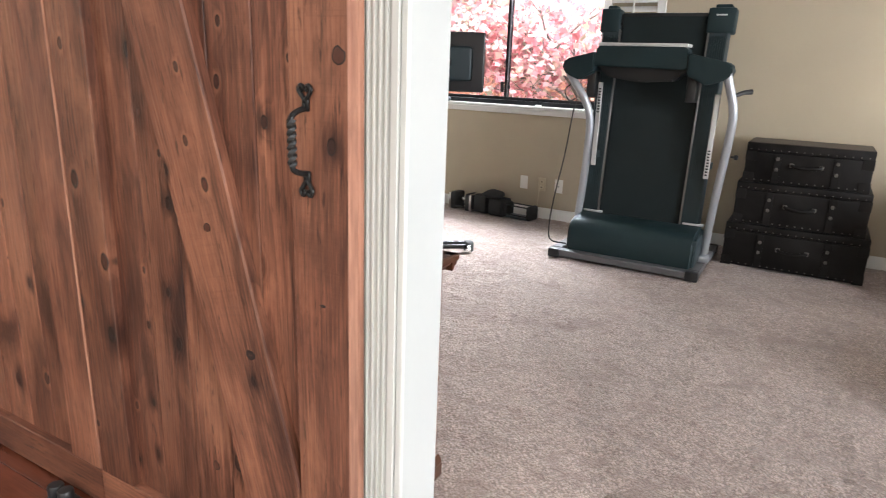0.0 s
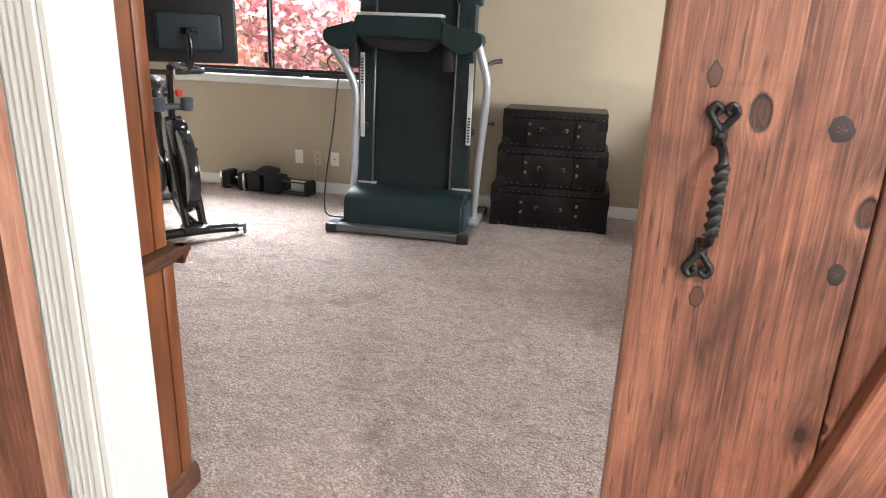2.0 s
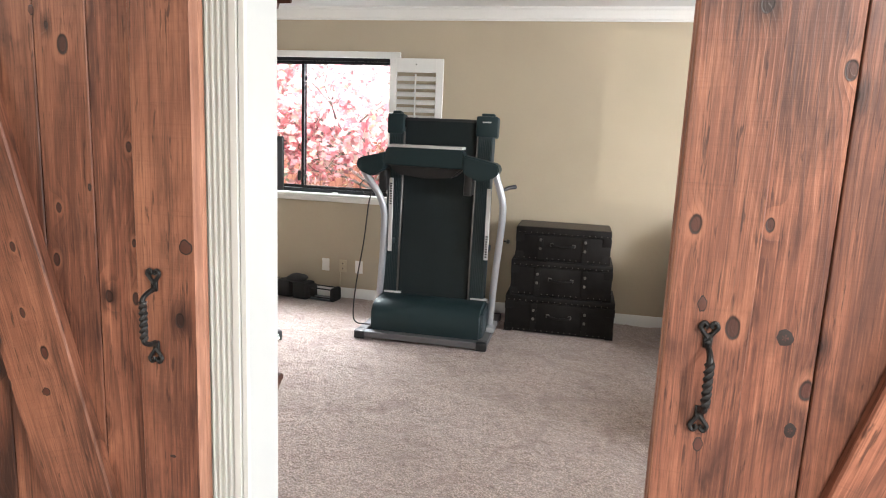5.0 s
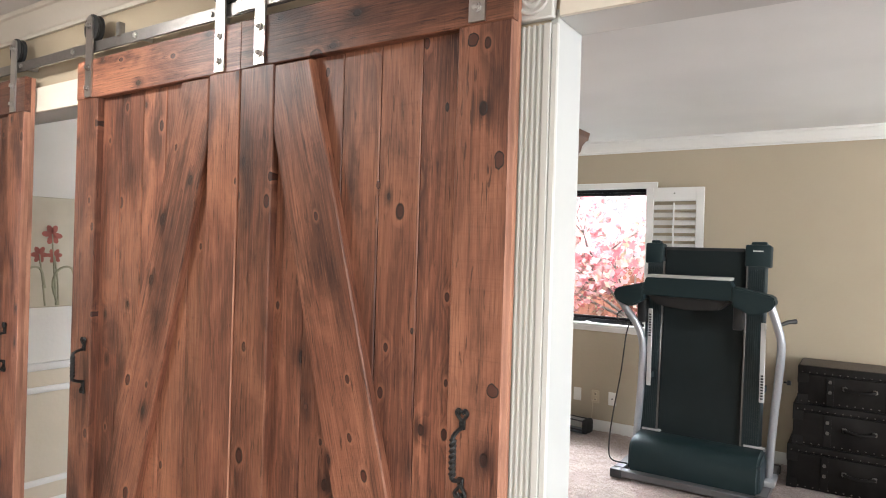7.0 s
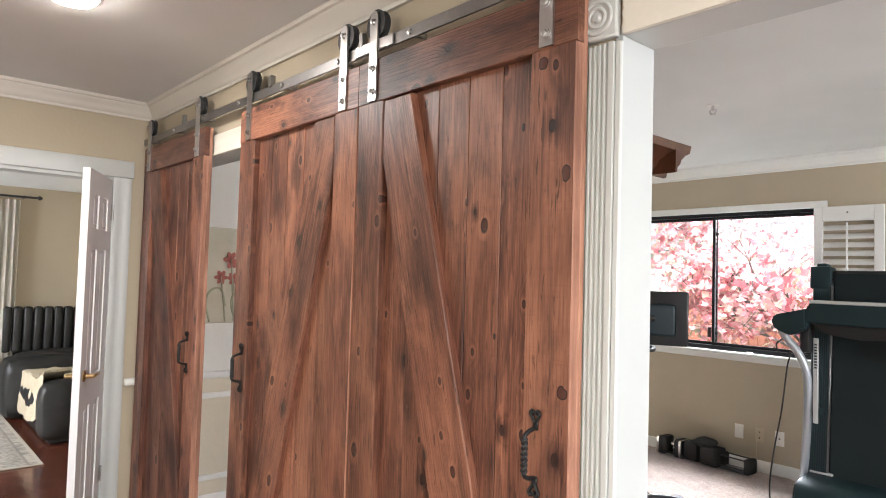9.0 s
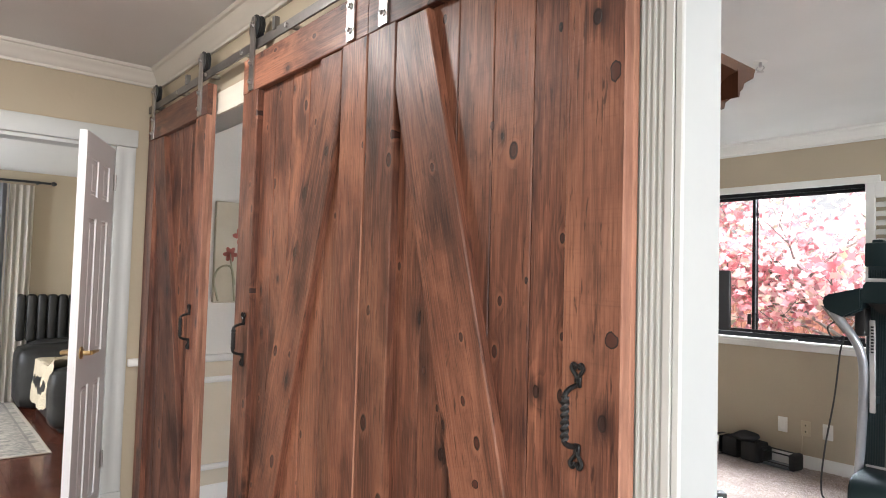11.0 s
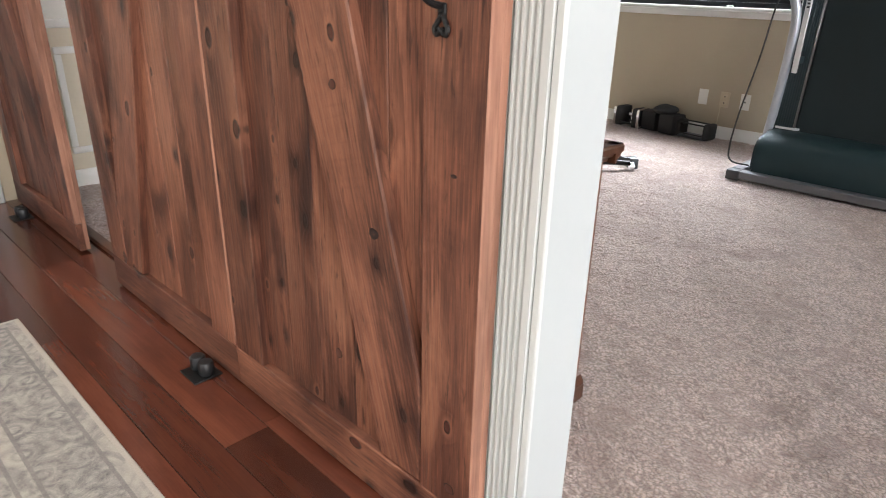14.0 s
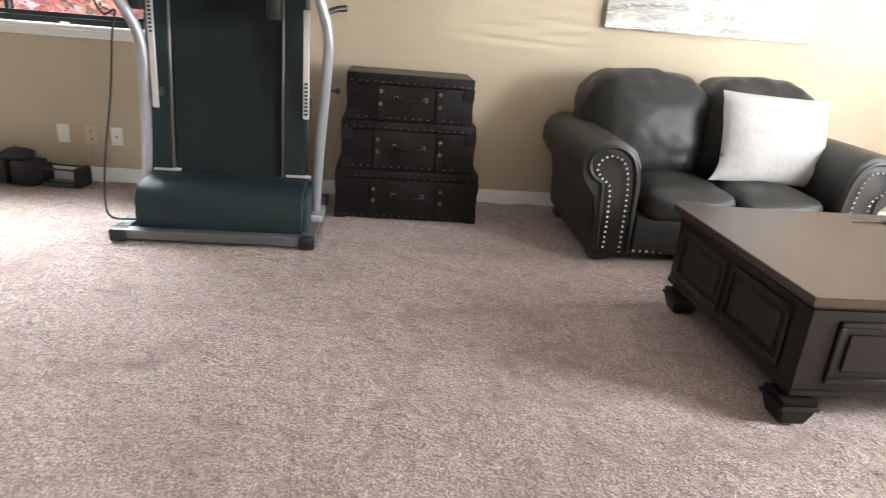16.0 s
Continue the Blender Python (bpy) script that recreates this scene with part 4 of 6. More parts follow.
def pull_handle(parent, x, z):
    """A twisted wrought-iron pull with heart-shaped ends, on the door's face at y = 0."""
    ob = thing("pull_handle", "", "")
    for key in ("label", "category"):
        if key in ob:
            del ob[key]
    ob.parent = parent
    ob.matrix_basis = pose(x, 0, z)
    top, low, out = 0.089, -0.089, -0.042
    for end, sign in ((top, 1), (low, -1)):
        bm = bmesh.new()
        for s in (-1, 1):
            loop = [(0, -0.004, end - sign * 0.018), (s * 0.009, -0.005, end - sign * 0.006), (s * 0.0145, -0.006, end + sign * 0.003), (s * 0.0095, -0.006, end + sign * 0.011), (s * 0.003, -0.006, end + sign * 0.006), (s * 0.0065, -0.006, end + sign * 0.001)]
            tube(bm, smooth_path(loop, 4), [0.0042] * 17 + [0.0034] * 4, 8)
        block(bm, (-0.008, -0.007, end - sign * 0.022 - 0.013), (0.008, 0.0, end - sign * 0.022 + 0.013), 0.002)
        lathe(bm, [(0.001, -0.011), (0.004, -0.010), (0.005, -0.006)], (0, 0, end - sign * 0.024), "y", 8)
        part("heart_plate", bm, IRON, ob)
    bm = bmesh.new()
    arm = smooth_path([(0, -0.006, top - 0.03), (0, -0.026, top - 0.034), (0, out, top - 0.044), (0, out, top - 0.062)], 4)
    tube(bm, arm, 0.0055, 8)
    arm = smooth_path([(0, -0.006, low + 0.03), (0, -0.026, low + 0.034), (0, out, low + 0.044), (0, out, low + 0.062)], 4)
    tube(bm, arm, 0.0055, 8)
    rings, count = [], 44
    for k in range(count + 1):
        zz = low + 0.048 + (top - low - 0.096) * k / count
        a = k / count * math.pi * 3.2
        rings.append([bm.verts.new((0.0088 * math.cos(a + q * math.pi / 2), out + 0.0088 * math.sin(a + q * math.pi / 2), zz)) for q in range(4)])
    for a, b in zip(rings, rings[1:]):
        for q in range(4):
            bm.faces.new((a[q], a[(q + 1) % 4], b[(q + 1) % 4], b[q]))
    part("twisted_grip", bm, IRON, ob)
    return ob


def hanger(parent, x):
    """A roller strap: flat bar with a round top, bolts, and its black wheel on the track."""
    outline = [(-0.021, 2.098), (0.021, 2.098)] + [(0.021 * math.cos(a), 2.375 + 0.021 * math.sin(a)) for a in np.linspace(0, math.pi, 11)]
    bm = bmesh.new()
    prism(bm, [(x + u, v) for u, v in outline], "y", -0.0075, -0.001)
    ob = part("roller_strap", bm, STEEL, parent, "brushed steel roller strap")
    part("wheel", lathe(bmesh.new(), [(0.012, 0.0), (0.05, 0.0), (0.05, 0.004), (0.044, 0.008), (0.044, 0.016), (0.05, 0.02), (0.05, 0.024), (0.012, 0.024)], (x, 0.0, 2.353), "y", 24), BLACK_PLASTIC, ob, "black nylon wheel")
    for z in (2.13, 2.205, 2.36):
        part("bolt", lathe(bmesh.new(), [(0.001, -0.021), (0.008, -0.019), (0.008, -0.012), (0.0125, -0.012), (0.0125, -0.0076)], (x, 0, z), "y", 8), STEEL, ob)
    return ob


def barn_door(x0, width, flip, label, seed, handle_x):
    """A Z-braced barn door: boards behind, rails, stiles and one steep brace in front."""
    door = thing("barn_door", label, "sliding door", pose(x0, 1.532, 0), group="barn doors on the hall track")
    top, bottom, rail, stile = 2.238, -0.005, 0.145, 0.142
    count = 7
    each = width / count
    for k in range(count):
        me = plank_mesh("board", top - bottom - 0.004, each - 0.0026, 0.0165, DOOR_WOOD, seed + k, 0.0, 1, 0.002, pale_side=(k == count - 1) - (k == 0))
        piece("board", me, door, pose(each * (k + 0.5), 0.0255, (top + bottom) / 2))
    part("backing", boxed((0.004, 0.0422, bottom + 0.004), (width - 0.004, 0.0437, top - 0.004)), DOOR_WOOD, door)
    for name, z in (("top_rail", top - rail / 2), ("bottom_rail", bottom + rail * 0.42)):
        high = rail if name == "top_rail" else rail * 0.84
        piece(name, plank_mesh(name, width, high, 0.0253, DOOR_WOOD, seed + 20), door, pose(width / 2, 0, z, 0, 90, 0))
    z0, z1 = bottom + rail * 0.84 + 0.001, top - rail - 0.001
    for x in (stile / 2 + 0.001, width - stile / 2 - 0.001):
        piece("stile", plank_mesh("stile", z1 - z0, stile, 0.0253, DOOR_WOOD, seed + 30 + int(x * 10), 0.002, pale_side=1 if x > width / 2 else -1), door, pose(x, 0, (z0 + z1) / 2))
    outline = [(stile + 0.003, z1 - 0.003), (0.281, z1 - 0.003), (width - stile - 0.003, 0.36), (width - stile - 0.003, z0 + 0.003), (width - 0.272, z0 + 0.003), (stile + 0.003, 1.90)]
    if flip:
        outline = [(width - u, v) for u, v in outline]
    turn = Matrix.Rotation(math.atan((width - stile - 0.284) / (z1 - 0.363)) * (1 if flip else -1), 4, "Y")
    centre = Vector((width / 2, 0, 1.1))
    m = Matrix.Translation(centre) @ turn
    inner = [m.inverted() @ Vector((u, 0, v)) for u, v in outline]
    bm = bmesh.new()
    prism(bm, [(p.x, p.z) for p in inner], "y", 0.0, 0.0253)
    bmesh.ops.bevel(bm, geom=[e for e in bm.edges if all(v.co.y < 0.001 for v in e.verts)], offset=0.004, segments=1, affect="EDGES")
    part("brace", bm, DOOR_WOOD, door, at=m)
    pull_handle(door, handle_x - x0, 1.118)
    for x in (0.085, width - 0.09):
        hanger(door, x)
    return door


def knot(door, x, z, rx, rz, seed, on_board=False, dark=False):
    """A large knot in a door's face: a dark, uneven rim about a red-brown heart, slightly proud."""
    rng = random.Random(seed)
    bm = bmesh.new()
    wave = [1 + rng.uniform(-0.12, 0.12) for _ in range(16)]
    rings = []
    for grow, y in ((1.0, 0.001), (0.97, -0.0003), (0.8, -0.0005), (0.4, -0.0009)):
        rings.append([bm.verts.new((rx * grow * wave[k] * math.cos(k * math.pi / 8), y, rz * grow * wave[k] * math.sin(k * math.pi / 8))) for k in range(16)])
    tip = bm.verts.new((0, -0.0009, 0))
    for level, (a, b) in enumerate(zip(rings, rings[1:])):
        for k in range(16):
            f = bm.faces.new((a[k], a[(k + 1) % 16], b[(k + 1) % 16], b[k]))
            f.material_index = 1 if level < 2 or dark else 0
    for k in range(16):
        f = bm.faces.new((rings[-1][k], rings[-1][(k + 1) % 16], tip))
        f.material_index = 1 if dark and k % 3 else 0
    bmesh.ops.recalc_face_normals(bm, faces=bm.faces[:])
    ob = part("knot", bm, KNOT_HEART, door, at=pose(x, 0.0255 if on_board else 0.0, z))
    ob.data.materials.append(KNOT_DARK)


barn_door(-3.55, 0.915, False, "red-brown stained knotty pine barn door at the end of the track", 100, -2.74)
barn_door(-2.222, 0.918, True, "red-brown stained knotty pine barn door slid open beside its twin", 200, -2.118)
near_door = barn_door(-1.301, 0.899, False, "red-brown stained knotty pine barn door slid open against the wall", 300, -0.500)
half_door = barn_door(0.520, 0.915, True, "red-brown stained knotty pine barn door drawn half across the doorway", 400, 0.594)

# the slot-shaped fourth one is a small hole, its darkness drawn in black
for n, (x, z, rx, rz, deep, dark) in enumerate(((0.798, 2.06, 0.015, 0.017, False, False), (0.874, 1.782, 0.013, 0.022, False, False), (0.874, 1.27, 0.015, 0.017, False, False), (0.83, 0.802, 0.008, 0.0035, False, True), (0.841, 0.16, 0.014, 0.013, False, False), (0.512, 0.91, 0.011, 0.01, False, False), (0.624, 0.643, 0.014, 0.012, False, True), (0.716, 1.919, 0.006, 0.012, True, True), (0.632, 1.378, 0.005, 0.009, True, True), (0.513, 1.74, 0.007, 0.011, True, False), (0.458, 0.291, 0.012, 0.013, True, False), (0.428, 0.847, 0.007, 0.012, True, False), (0.28, 1.136, 0.008, 0.011, True, False))):
    knot(near_door, x, z, rx, rz, n, deep, dark)
for n, (x, z, rx, rz, deep, dark) in enumerate(((0.059, 1.249, 0.008, 0.015, False, False), (0.079, 0.989, 0.009, 0.014, False, False), (0.206, 1.195, 0.015, 0.016, True, True), (0.235, 1.026, 0.011, 0.014, True, True))):
    knot(half_door, x, z, rx, rz, 40 + n, deep, dark)

track = thing("barn_door_track", "grey flat steel barn door track with bolts on the wall", "door track")
for x0, x1 in ((-3.68 + 0.08, -1.215), (-1.21, 2.6)):
    part("rail", boxed((x0, 1.538, 2.264), (x1, 1.546, 2.303), 0.001), TRACK_STEEL, track)
for x in np.arange(-3.5, 2.6, 0.41):
    part("spacer_bolt", lathe(bmesh.new(), [(0.001, -0.009), (0.009, -0.007), (0.009, 0.0), (0.011, 0.008), (0.011, 0.06)], (x, 1.538, 2.284), "y", 8), STEEL, track)
for x in (-1.96, -1.30, -2.95, -0.62):
    part("stop", boxed((x - 0.011, 1.53, 2.296), (x + 0.011, 1.552, 2.345), 0.002), TRACK_STEEL, track)
part("splice_plate", boxed((-1.33, 1.531, 2.266), (-1.12, 1.537, 2.301), 0.001), STEEL, track)


def floor_guide(x, y):
    ob = thing("floor_guide", "black roller floor guide at the foot of the barn doors", "door guide", pose(x, y, HALL_FLOOR), group="barn door guides")
    part("plate", boxed((-0.05, -0.028, 0.0), (0.05, 0.06, 0.006), 0.002), IRON, ob)
    for s in (-0.026, 0.026):
        part("roller", lathe(bmesh.new(), [(0.006, 0.006), (0.02, 0.008), (0.023, 0.016), (0.023, 0.044), (0.02, 0.05), (0.006, 0.052)], (s * 0.9, 0.02 if s < 0 else 0.022, 0), "z", 14), BLACK_PLASTIC, ob)
    return ob


floor_guide(-1.44, 1.462)
floor_guide(-3.29, 1.462)


# white six-panel door, standing open into the hall
def panel_door(at, width, height):
    ob = thing("panel_door", "white six-panel door standing half open into the hall", "door", at)
    t = 0.035
    zs = [(0.0, 0.2, None), (0.2, 0.8, 1), (0.8, 0.95, None), (0.95, 1.62, 1), (1.62, 1.73, None), (1.73, 1.91, 1), (1.91, height, None)]
    core = bmesh.new()
    m = 0.1
    cols = [(m, width / 2 - 0.045), (width / 2 + 0.045, width - m)]
    block(core, (0, 0.009, 0), (width, t - 0.009, height))
    for front in (0, 1):
        y0, y1 = (0.0, 0.0088) if front == 0 else (t - 0.0088, t)
        for a, b, hole in zs:
            if hole:
                for x0, x1 in ((0, m), (width / 2 - 0.045, width / 2 + 0.045), (width - m, width)):
                    block(core, (x0, y0, a), (x1, y1, b))
            else:
                block(core, (0, y0, a), (width, y1, b))
    part("leaf", core, DOOR_WHITE, ob)
    for a, b, hole in zs:
        if hole:
            for x0, x1 in cols:
                bm = bmesh.new()
                block(bm, (x0 + 0.022, 0.003, a + 0.022), (x1 - 0.022, t - 0.003, b - 0.022), 0.004)
                block(bm, (x0 + 0.007, 0.006, a + 0.007), (x1 - 0.007, t - 0.006, b - 0.007), 0.002)
                part("panel", bm, DOOR_WHITE, ob)
    for y, s in ((0.0, -1), (t, 1)):
        bm = bmesh.new()
        lathe(bm, [(0.03, 0.0), (0.03, s * 0.006), (0.012, s * 0.012), (0.011, s * 0.045)], (width - 0.065, y, 0.97), "y", 16)
        tube(bm, smooth_path([(width - 0.065, y + s * 0.045, 0.97), (width - 0.1, y + s * 0.05, 0.972), (width - 0.17, y + s * 0.047, 0.968)], 4), [0.01, 0.01, 0.01, 0.01, 0.009, 0.009, 0.008, 0.008, 0.007], 10)
        part("lever_handle", bm, BRASS, ob, "aged brass lever handle")
    for z in (0.3, 1.80):
        bm = bmesh.new()
        block(bm, (-0.004, t - 0.002, z), (0.03, t + 0.0015, z + 0.09), 0.001)
        tube(bm, [(-0.004, t + 0.004, z), (-0.004, t + 0.004, z + 0.09)], 0.007, 8)
        part("hinge", bm, STEEL, ob)
    return ob


panel_door(pose(WEST + 0.028, DY1 - 0.045, 0.0, 0, 0, -26), 0.52, 2.03)

# hall floorboards, along the hall
rng = random.Random(11)
boards = tagged(new("floor_hall"), label="glossy dark cherry floorboards", kind="structure")
lengths = (0.7, 0.95, 1.2, 1.5)
meshes = [plank_mesh("floorboard", l - 0.0015, 0.1225, 0.016, FLOOR_WOOD, 900 + k, 0.0003, 1, 0.0016) for k, l in enumerate(lengths)]
lie = Matrix(((0, 0, 1, 0), (-1, 0, 0, 0), (0, -1, 0, 0), (0, 0, 0, 1)))
row_y = 1.612 - 0.062
while row_y > -2.8:
    x = WEST - 0.12 - rng.uniform(0, 0.8)
    while x < EAST - 0.2:
        k = rng.randrange(4)
        if x + lengths[k] > EAST + 0.1:
            k = 0
        if x + lengths[k] > WEST - 0.1:
            piece("floorboard", meshes[k], boards, Matrix.Translation((x + lengths[k] / 2, row_y, HALL_FLOOR)) @ lie)
        x += lengths[k]
    row_y -= 0.124
# sitting-room boards in one joined sheet
bm = bmesh.new()
yy = -1.9
while yy < 3.0:
    x = -7.6 - rng.uniform(0, 0.8)
    while x < WEST - 0.15:
        l = rng.choice(lengths)
        hi = min(x + l - 0.002, WEST - 0.122)
        block(bm, (max(x, -7.6), yy, HALL_FLOOR - 0.02), (hi, yy + 0.1225, HALL_FLOOR - 0.0005))
        x += l
    yy += 0.124
tagged(setting("floor_sitting", bm, FLOOR_WOOD, "glossy dark cherry floorboards"), kind="stuff")
setting("floor_strip", boxed((WEST, 1.612, -0.034), (EAST, 1.66, -0.012)), FLOOR_WOOD)

# ---- exercise room ----


def treadmill():
    ob = thing("treadmill", "folded charcoal treadmill with silver uprights standing on the carpet", "treadmill")
    # floor frame
    bm = boxed((-1.19, 4.775, 0.012), (-0.24, 4.842, 0.058), 0.004)
    part("front_bar", bm, GREY_BASE, ob, "grey steel front bar")
    for x in (-1.175, -0.255):
        part("side_rail", boxed((x - 0.035, 4.843, 0.012), (x + 0.035, 5.6, 0.06), 0.004), GREY_BASE, ob)
        part("end_cap", boxed((x - 0.04, 4.765, 0.0), (x + 0.04, 4.83, 0.062), 0.008, 2), BLACK_PLASTIC, ob)
        part("end_cap", boxed((x - 0.04, 5.59, 0.0), (x + 0.04, 5.64, 0.062), 0.008, 2), BLACK_PLASTIC, ob)
    # ribbed motor hood
    outline = [(4.85, 0.045), (4.845, 0.12), (4.852, 0.2), (4.885, 0.25), (4.95, 0.275), (5.1, 0.285), (5.2, 0.27), (5.2, 0.045)]
    bm = bmesh.new()
    prism(bm, outline, "x", -1.115, -0.272)
    bmesh.ops.bevel(bm, geom=[e for e in bm.edges if abs(e.verts[0].co.x - e.verts[1].co.x) < 0.01], offset=0.018, segments=3, affect="EDGES")
    hood = part("motor_hood", bm, CHARCOAL, ob, "charcoal ribbed motor cover")
    bm = bmesh.new()
    for x in np.arange(-1.08, -0.34, 0.0125):
        tube(bm, [(x, 4.849, 0.1), (x, 4.856, 0.195), (x, 4.887, 0.246), (x, 4.945, 0.271)], 0.0032, 5)
    part("ribs", bm, CHARCOAL, hood)
    part("hood_side", boxed((-0.30, 4.875, 0.06), (-0.262, 5.12, 0.235), 0.012, 2), CHARCOAL_SIDE, ob)
    # folded deck, leaning back a little
    deck = thing("deck", "", "")
    for key in ("label", "category"):
        if key in deck:
            del deck[key]
    deck.parent = ob
    deck.matrix_basis = pose(0, 5.13, 0.2, -4.0, 0, 0)
    part("belt", boxed((-0.985, 0.0, 0.0), (-0.43, 0.05, 1.43), 0.006), BELT, deck, "black running belt")
    for x0, x1 in ((-1.115, -0.99), (-0.425, -0.30)):
        outline = [(x0, 0.0), (x0 + 0.01, -0.02), (x1 - 0.01, -0.02), (x1, 0.0), (x1, 0.06), (x0, 0.06)]
        bm = bmesh.new()
        prism(bm, outline, "z", 0.02, 1.36)
        rail = part("foot_rail", bm, CHARCOAL_SIDE, deck, "slate grey foot rail")
        bm = bmesh.new()
        for k in range(7):
            xx = x0 + 0.02 + k * 0.0135
            block(bm, (xx, -0.0235, 0.06), (xx + 0.006, -0.0195, 1.3))
        part("grip_ribs", bm, CHARCOAL, rail)
        edge = x1 - 0.006 if x0 < -0.7 else x0 - 0.004
        part("edge_strip", boxed((edge, -0.024, 0.03), (edge + 0.01, 0.0, 1.34), 0.002), TRACK_STEEL, rail)
        part("foot_hinge", boxed((x0 + 0.02, -0.028, 0.085), (x1 + 0.03, 0.012, 0.1), 0.003), SILVER_TRIM, rail)
    for x0, x1 in ((-1.13, -1.0), (-0.44, -0.275)):
        bm = boxed((x0, -0.03, 1.32), (x1, 0.09, 1.475), 0.014, 2)
        block(bm, (x0 + 0.035, -0.01, 1.46), (x1 - 0.03, 0.08, 1.497), 0.01, 2)
        cap = part("rear_cap", bm, CHARCOAL, deck)
        if x0 > -1:
            part("print", boxed((x0 + 0.05, -0.0325, 1.425), (x1 - 0.05, -0.0295, 1.434)), WHITE_PRINT, cap)
    part("roller_cover", boxed((-1.0, 0.002, 1.37), (-0.44, 0.07, 1.45), 0.012, 2), BLACK_PLASTIC, deck)
    # label strips with small lettering bars
    for x, z0, z1, yy in ((-1.035, 0.63, 1.19, 5.03), (-0.29, 0.62, 1.15, 5.02)):
        bm = boxed((x - 0.016, yy, z0), (x + 0.016, yy + 0.01, z1), 0.004)
        strip = part("label_strip", bm, SILVER_TRIM, ob, "silver strip with dark lettering")
        bm = bmesh.new()
        base = z1 - 0.2 if x < -0.7 else z0 + 0.02
        for k in range(9):
            block(bm, (x - 0.008, yy - 0.0015, base + k * 0.019), (x + 0.008, yy + 0.001, base + k * 0.019 + 0.011))
        part("lettering", bm, BLACK_PLASTIC, strip)
        part("strip_post", boxed((x - 0.01, yy + 0.01, z0 + 0.05), (x + 0.01, 5.2, z0 + 0.09)), CHARCOAL, strip)
    # uprights
    left = smooth_path([(-1.25, 4.955, 1.275), (-1.2, 4.97, 1.19), (-1.125, 4.99, 1.08), (-1.085, 5.02, 0.95), (-1.088, 5.05, 0.75), (-1.115, 5.1, 0.45), (-1.16, 5.16, 0.05)], 6)
    right = smooth_path([(-0.25, 4.955, 1.29), (-0.225, 4.97, 1.21), (-0.185, 5.0, 1.06), (-0.185, 5.03, 0.9), (-0.225, 5.1, 0.45), (-0.25, 5.15, 0.05)], 6)
    for path in (left, right):
        part("upright", tube(bmesh.new(), path, 0.026, 14), SILVER, ob, "silver painted upright tube")
    part("foot_block", boxed((-0.31, 5.05, 0.058), (-0.2, 5.26, 0.10), 0.01, 2), SILVER, ob)
    # console with its two arms
    bm = bmesh.new()
    prism(bm, [(-1.07, 1.295), (-0.465, 1.285), (-0.475, 1.40), (-0.505, 1.425), (-1.02, 1.435), (-1.055, 1.41)], "y", 4.93, 5.06)
    bmesh.ops.bevel(bm, geom=bm.edges[:], offset=0.008, segments=2, affect="EDGES")
    console = part("console", bm, CHARCOAL, ob, "charcoal console")
    part("console_trim", boxed((-1.045, 4.925, 1.421), (-0.485, 5.075, 1.442), 0.006, 2), SILVER_TRIM, console, "silver console edge")
    bm = bmesh.new()
    prism(bm, [(-1.06, 1.3), (-0.47, 1.29), (-0.56, 1.215), (-0.77, 1.2), (-0.97, 1.225)], "y", 4.97, 5.12)
    bmesh.ops.bevel(bm, geom=bm.edges[:], offset=0.012, segments=2, affect="EDGES")
    part("console_base", bm, BLACK_PLASTIC, console)
    for s, xs in ((-1, (-1.06, -1.275)), (1, (-0.475, -0.215))):
        a, b = xs
        bm = bmesh.new()
        prism(bm, [(a, 1.385), (a, 1.255), (a + (b - a) * 0.45, 1.2), (b - s * 0.03, 1.235), (b, 1.27), (b, 1.31), (b - s * 0.02, 1.335)], "y", 4.92, 5.09)
        bmesh.ops.bevel(bm, geom=bm.edges[:], offset=0.01, segments=2, affect="EDGES")
        part("console_arm", bm, CHARCOAL, ob)
        part("bracket", boxed((min(a, a + s * 0.06), 4.99, 1.09), (max(a, a + s * 0.06), 5.1, 1.26), 0.01, 2), BLACK_PLASTIC, ob)
    # side lever, small knob, hanging power cord
    part("lever", tube(bmesh.new(), [(-0.19, 5.02, 1.145), (-0.15, 5.05, 1.165), (-0.105, 5.08, 1.172)], [0.012, 0.014, 0.017], 10), BLACK_PLASTIC, ob)
    part("knob", lathe(bmesh.new(), [(0.006, 0.0), (0.007, 0.02), (0.016, 0.022), (0.016, 0.04), (0.01, 0.044)], (-0.165, 5.05, 0.77), "x", 12), BLACK_PLASTIC, ob)
    cord = smooth_path([(-1.20, 4.99, 1.19), (-1.26, 4.97, 1.13), (-1.22, 4.965, 1.06), (-1.17, 4.97, 1.08), (-1.19, 4.97, 0.98), (-1.215, 4.95, 0.7), (-1.255, 4.92, 0.4), (-1.27, 4.9, 0.18), (-1.24, 4.88, 0.09), (-1.13, 4.9, 0.075)], 6)
    part("power_cord", tube(bmesh.new(), cord, 0.0052, 7), RUBBER, ob, "black hanging power cord")
    return ob


treadmill()


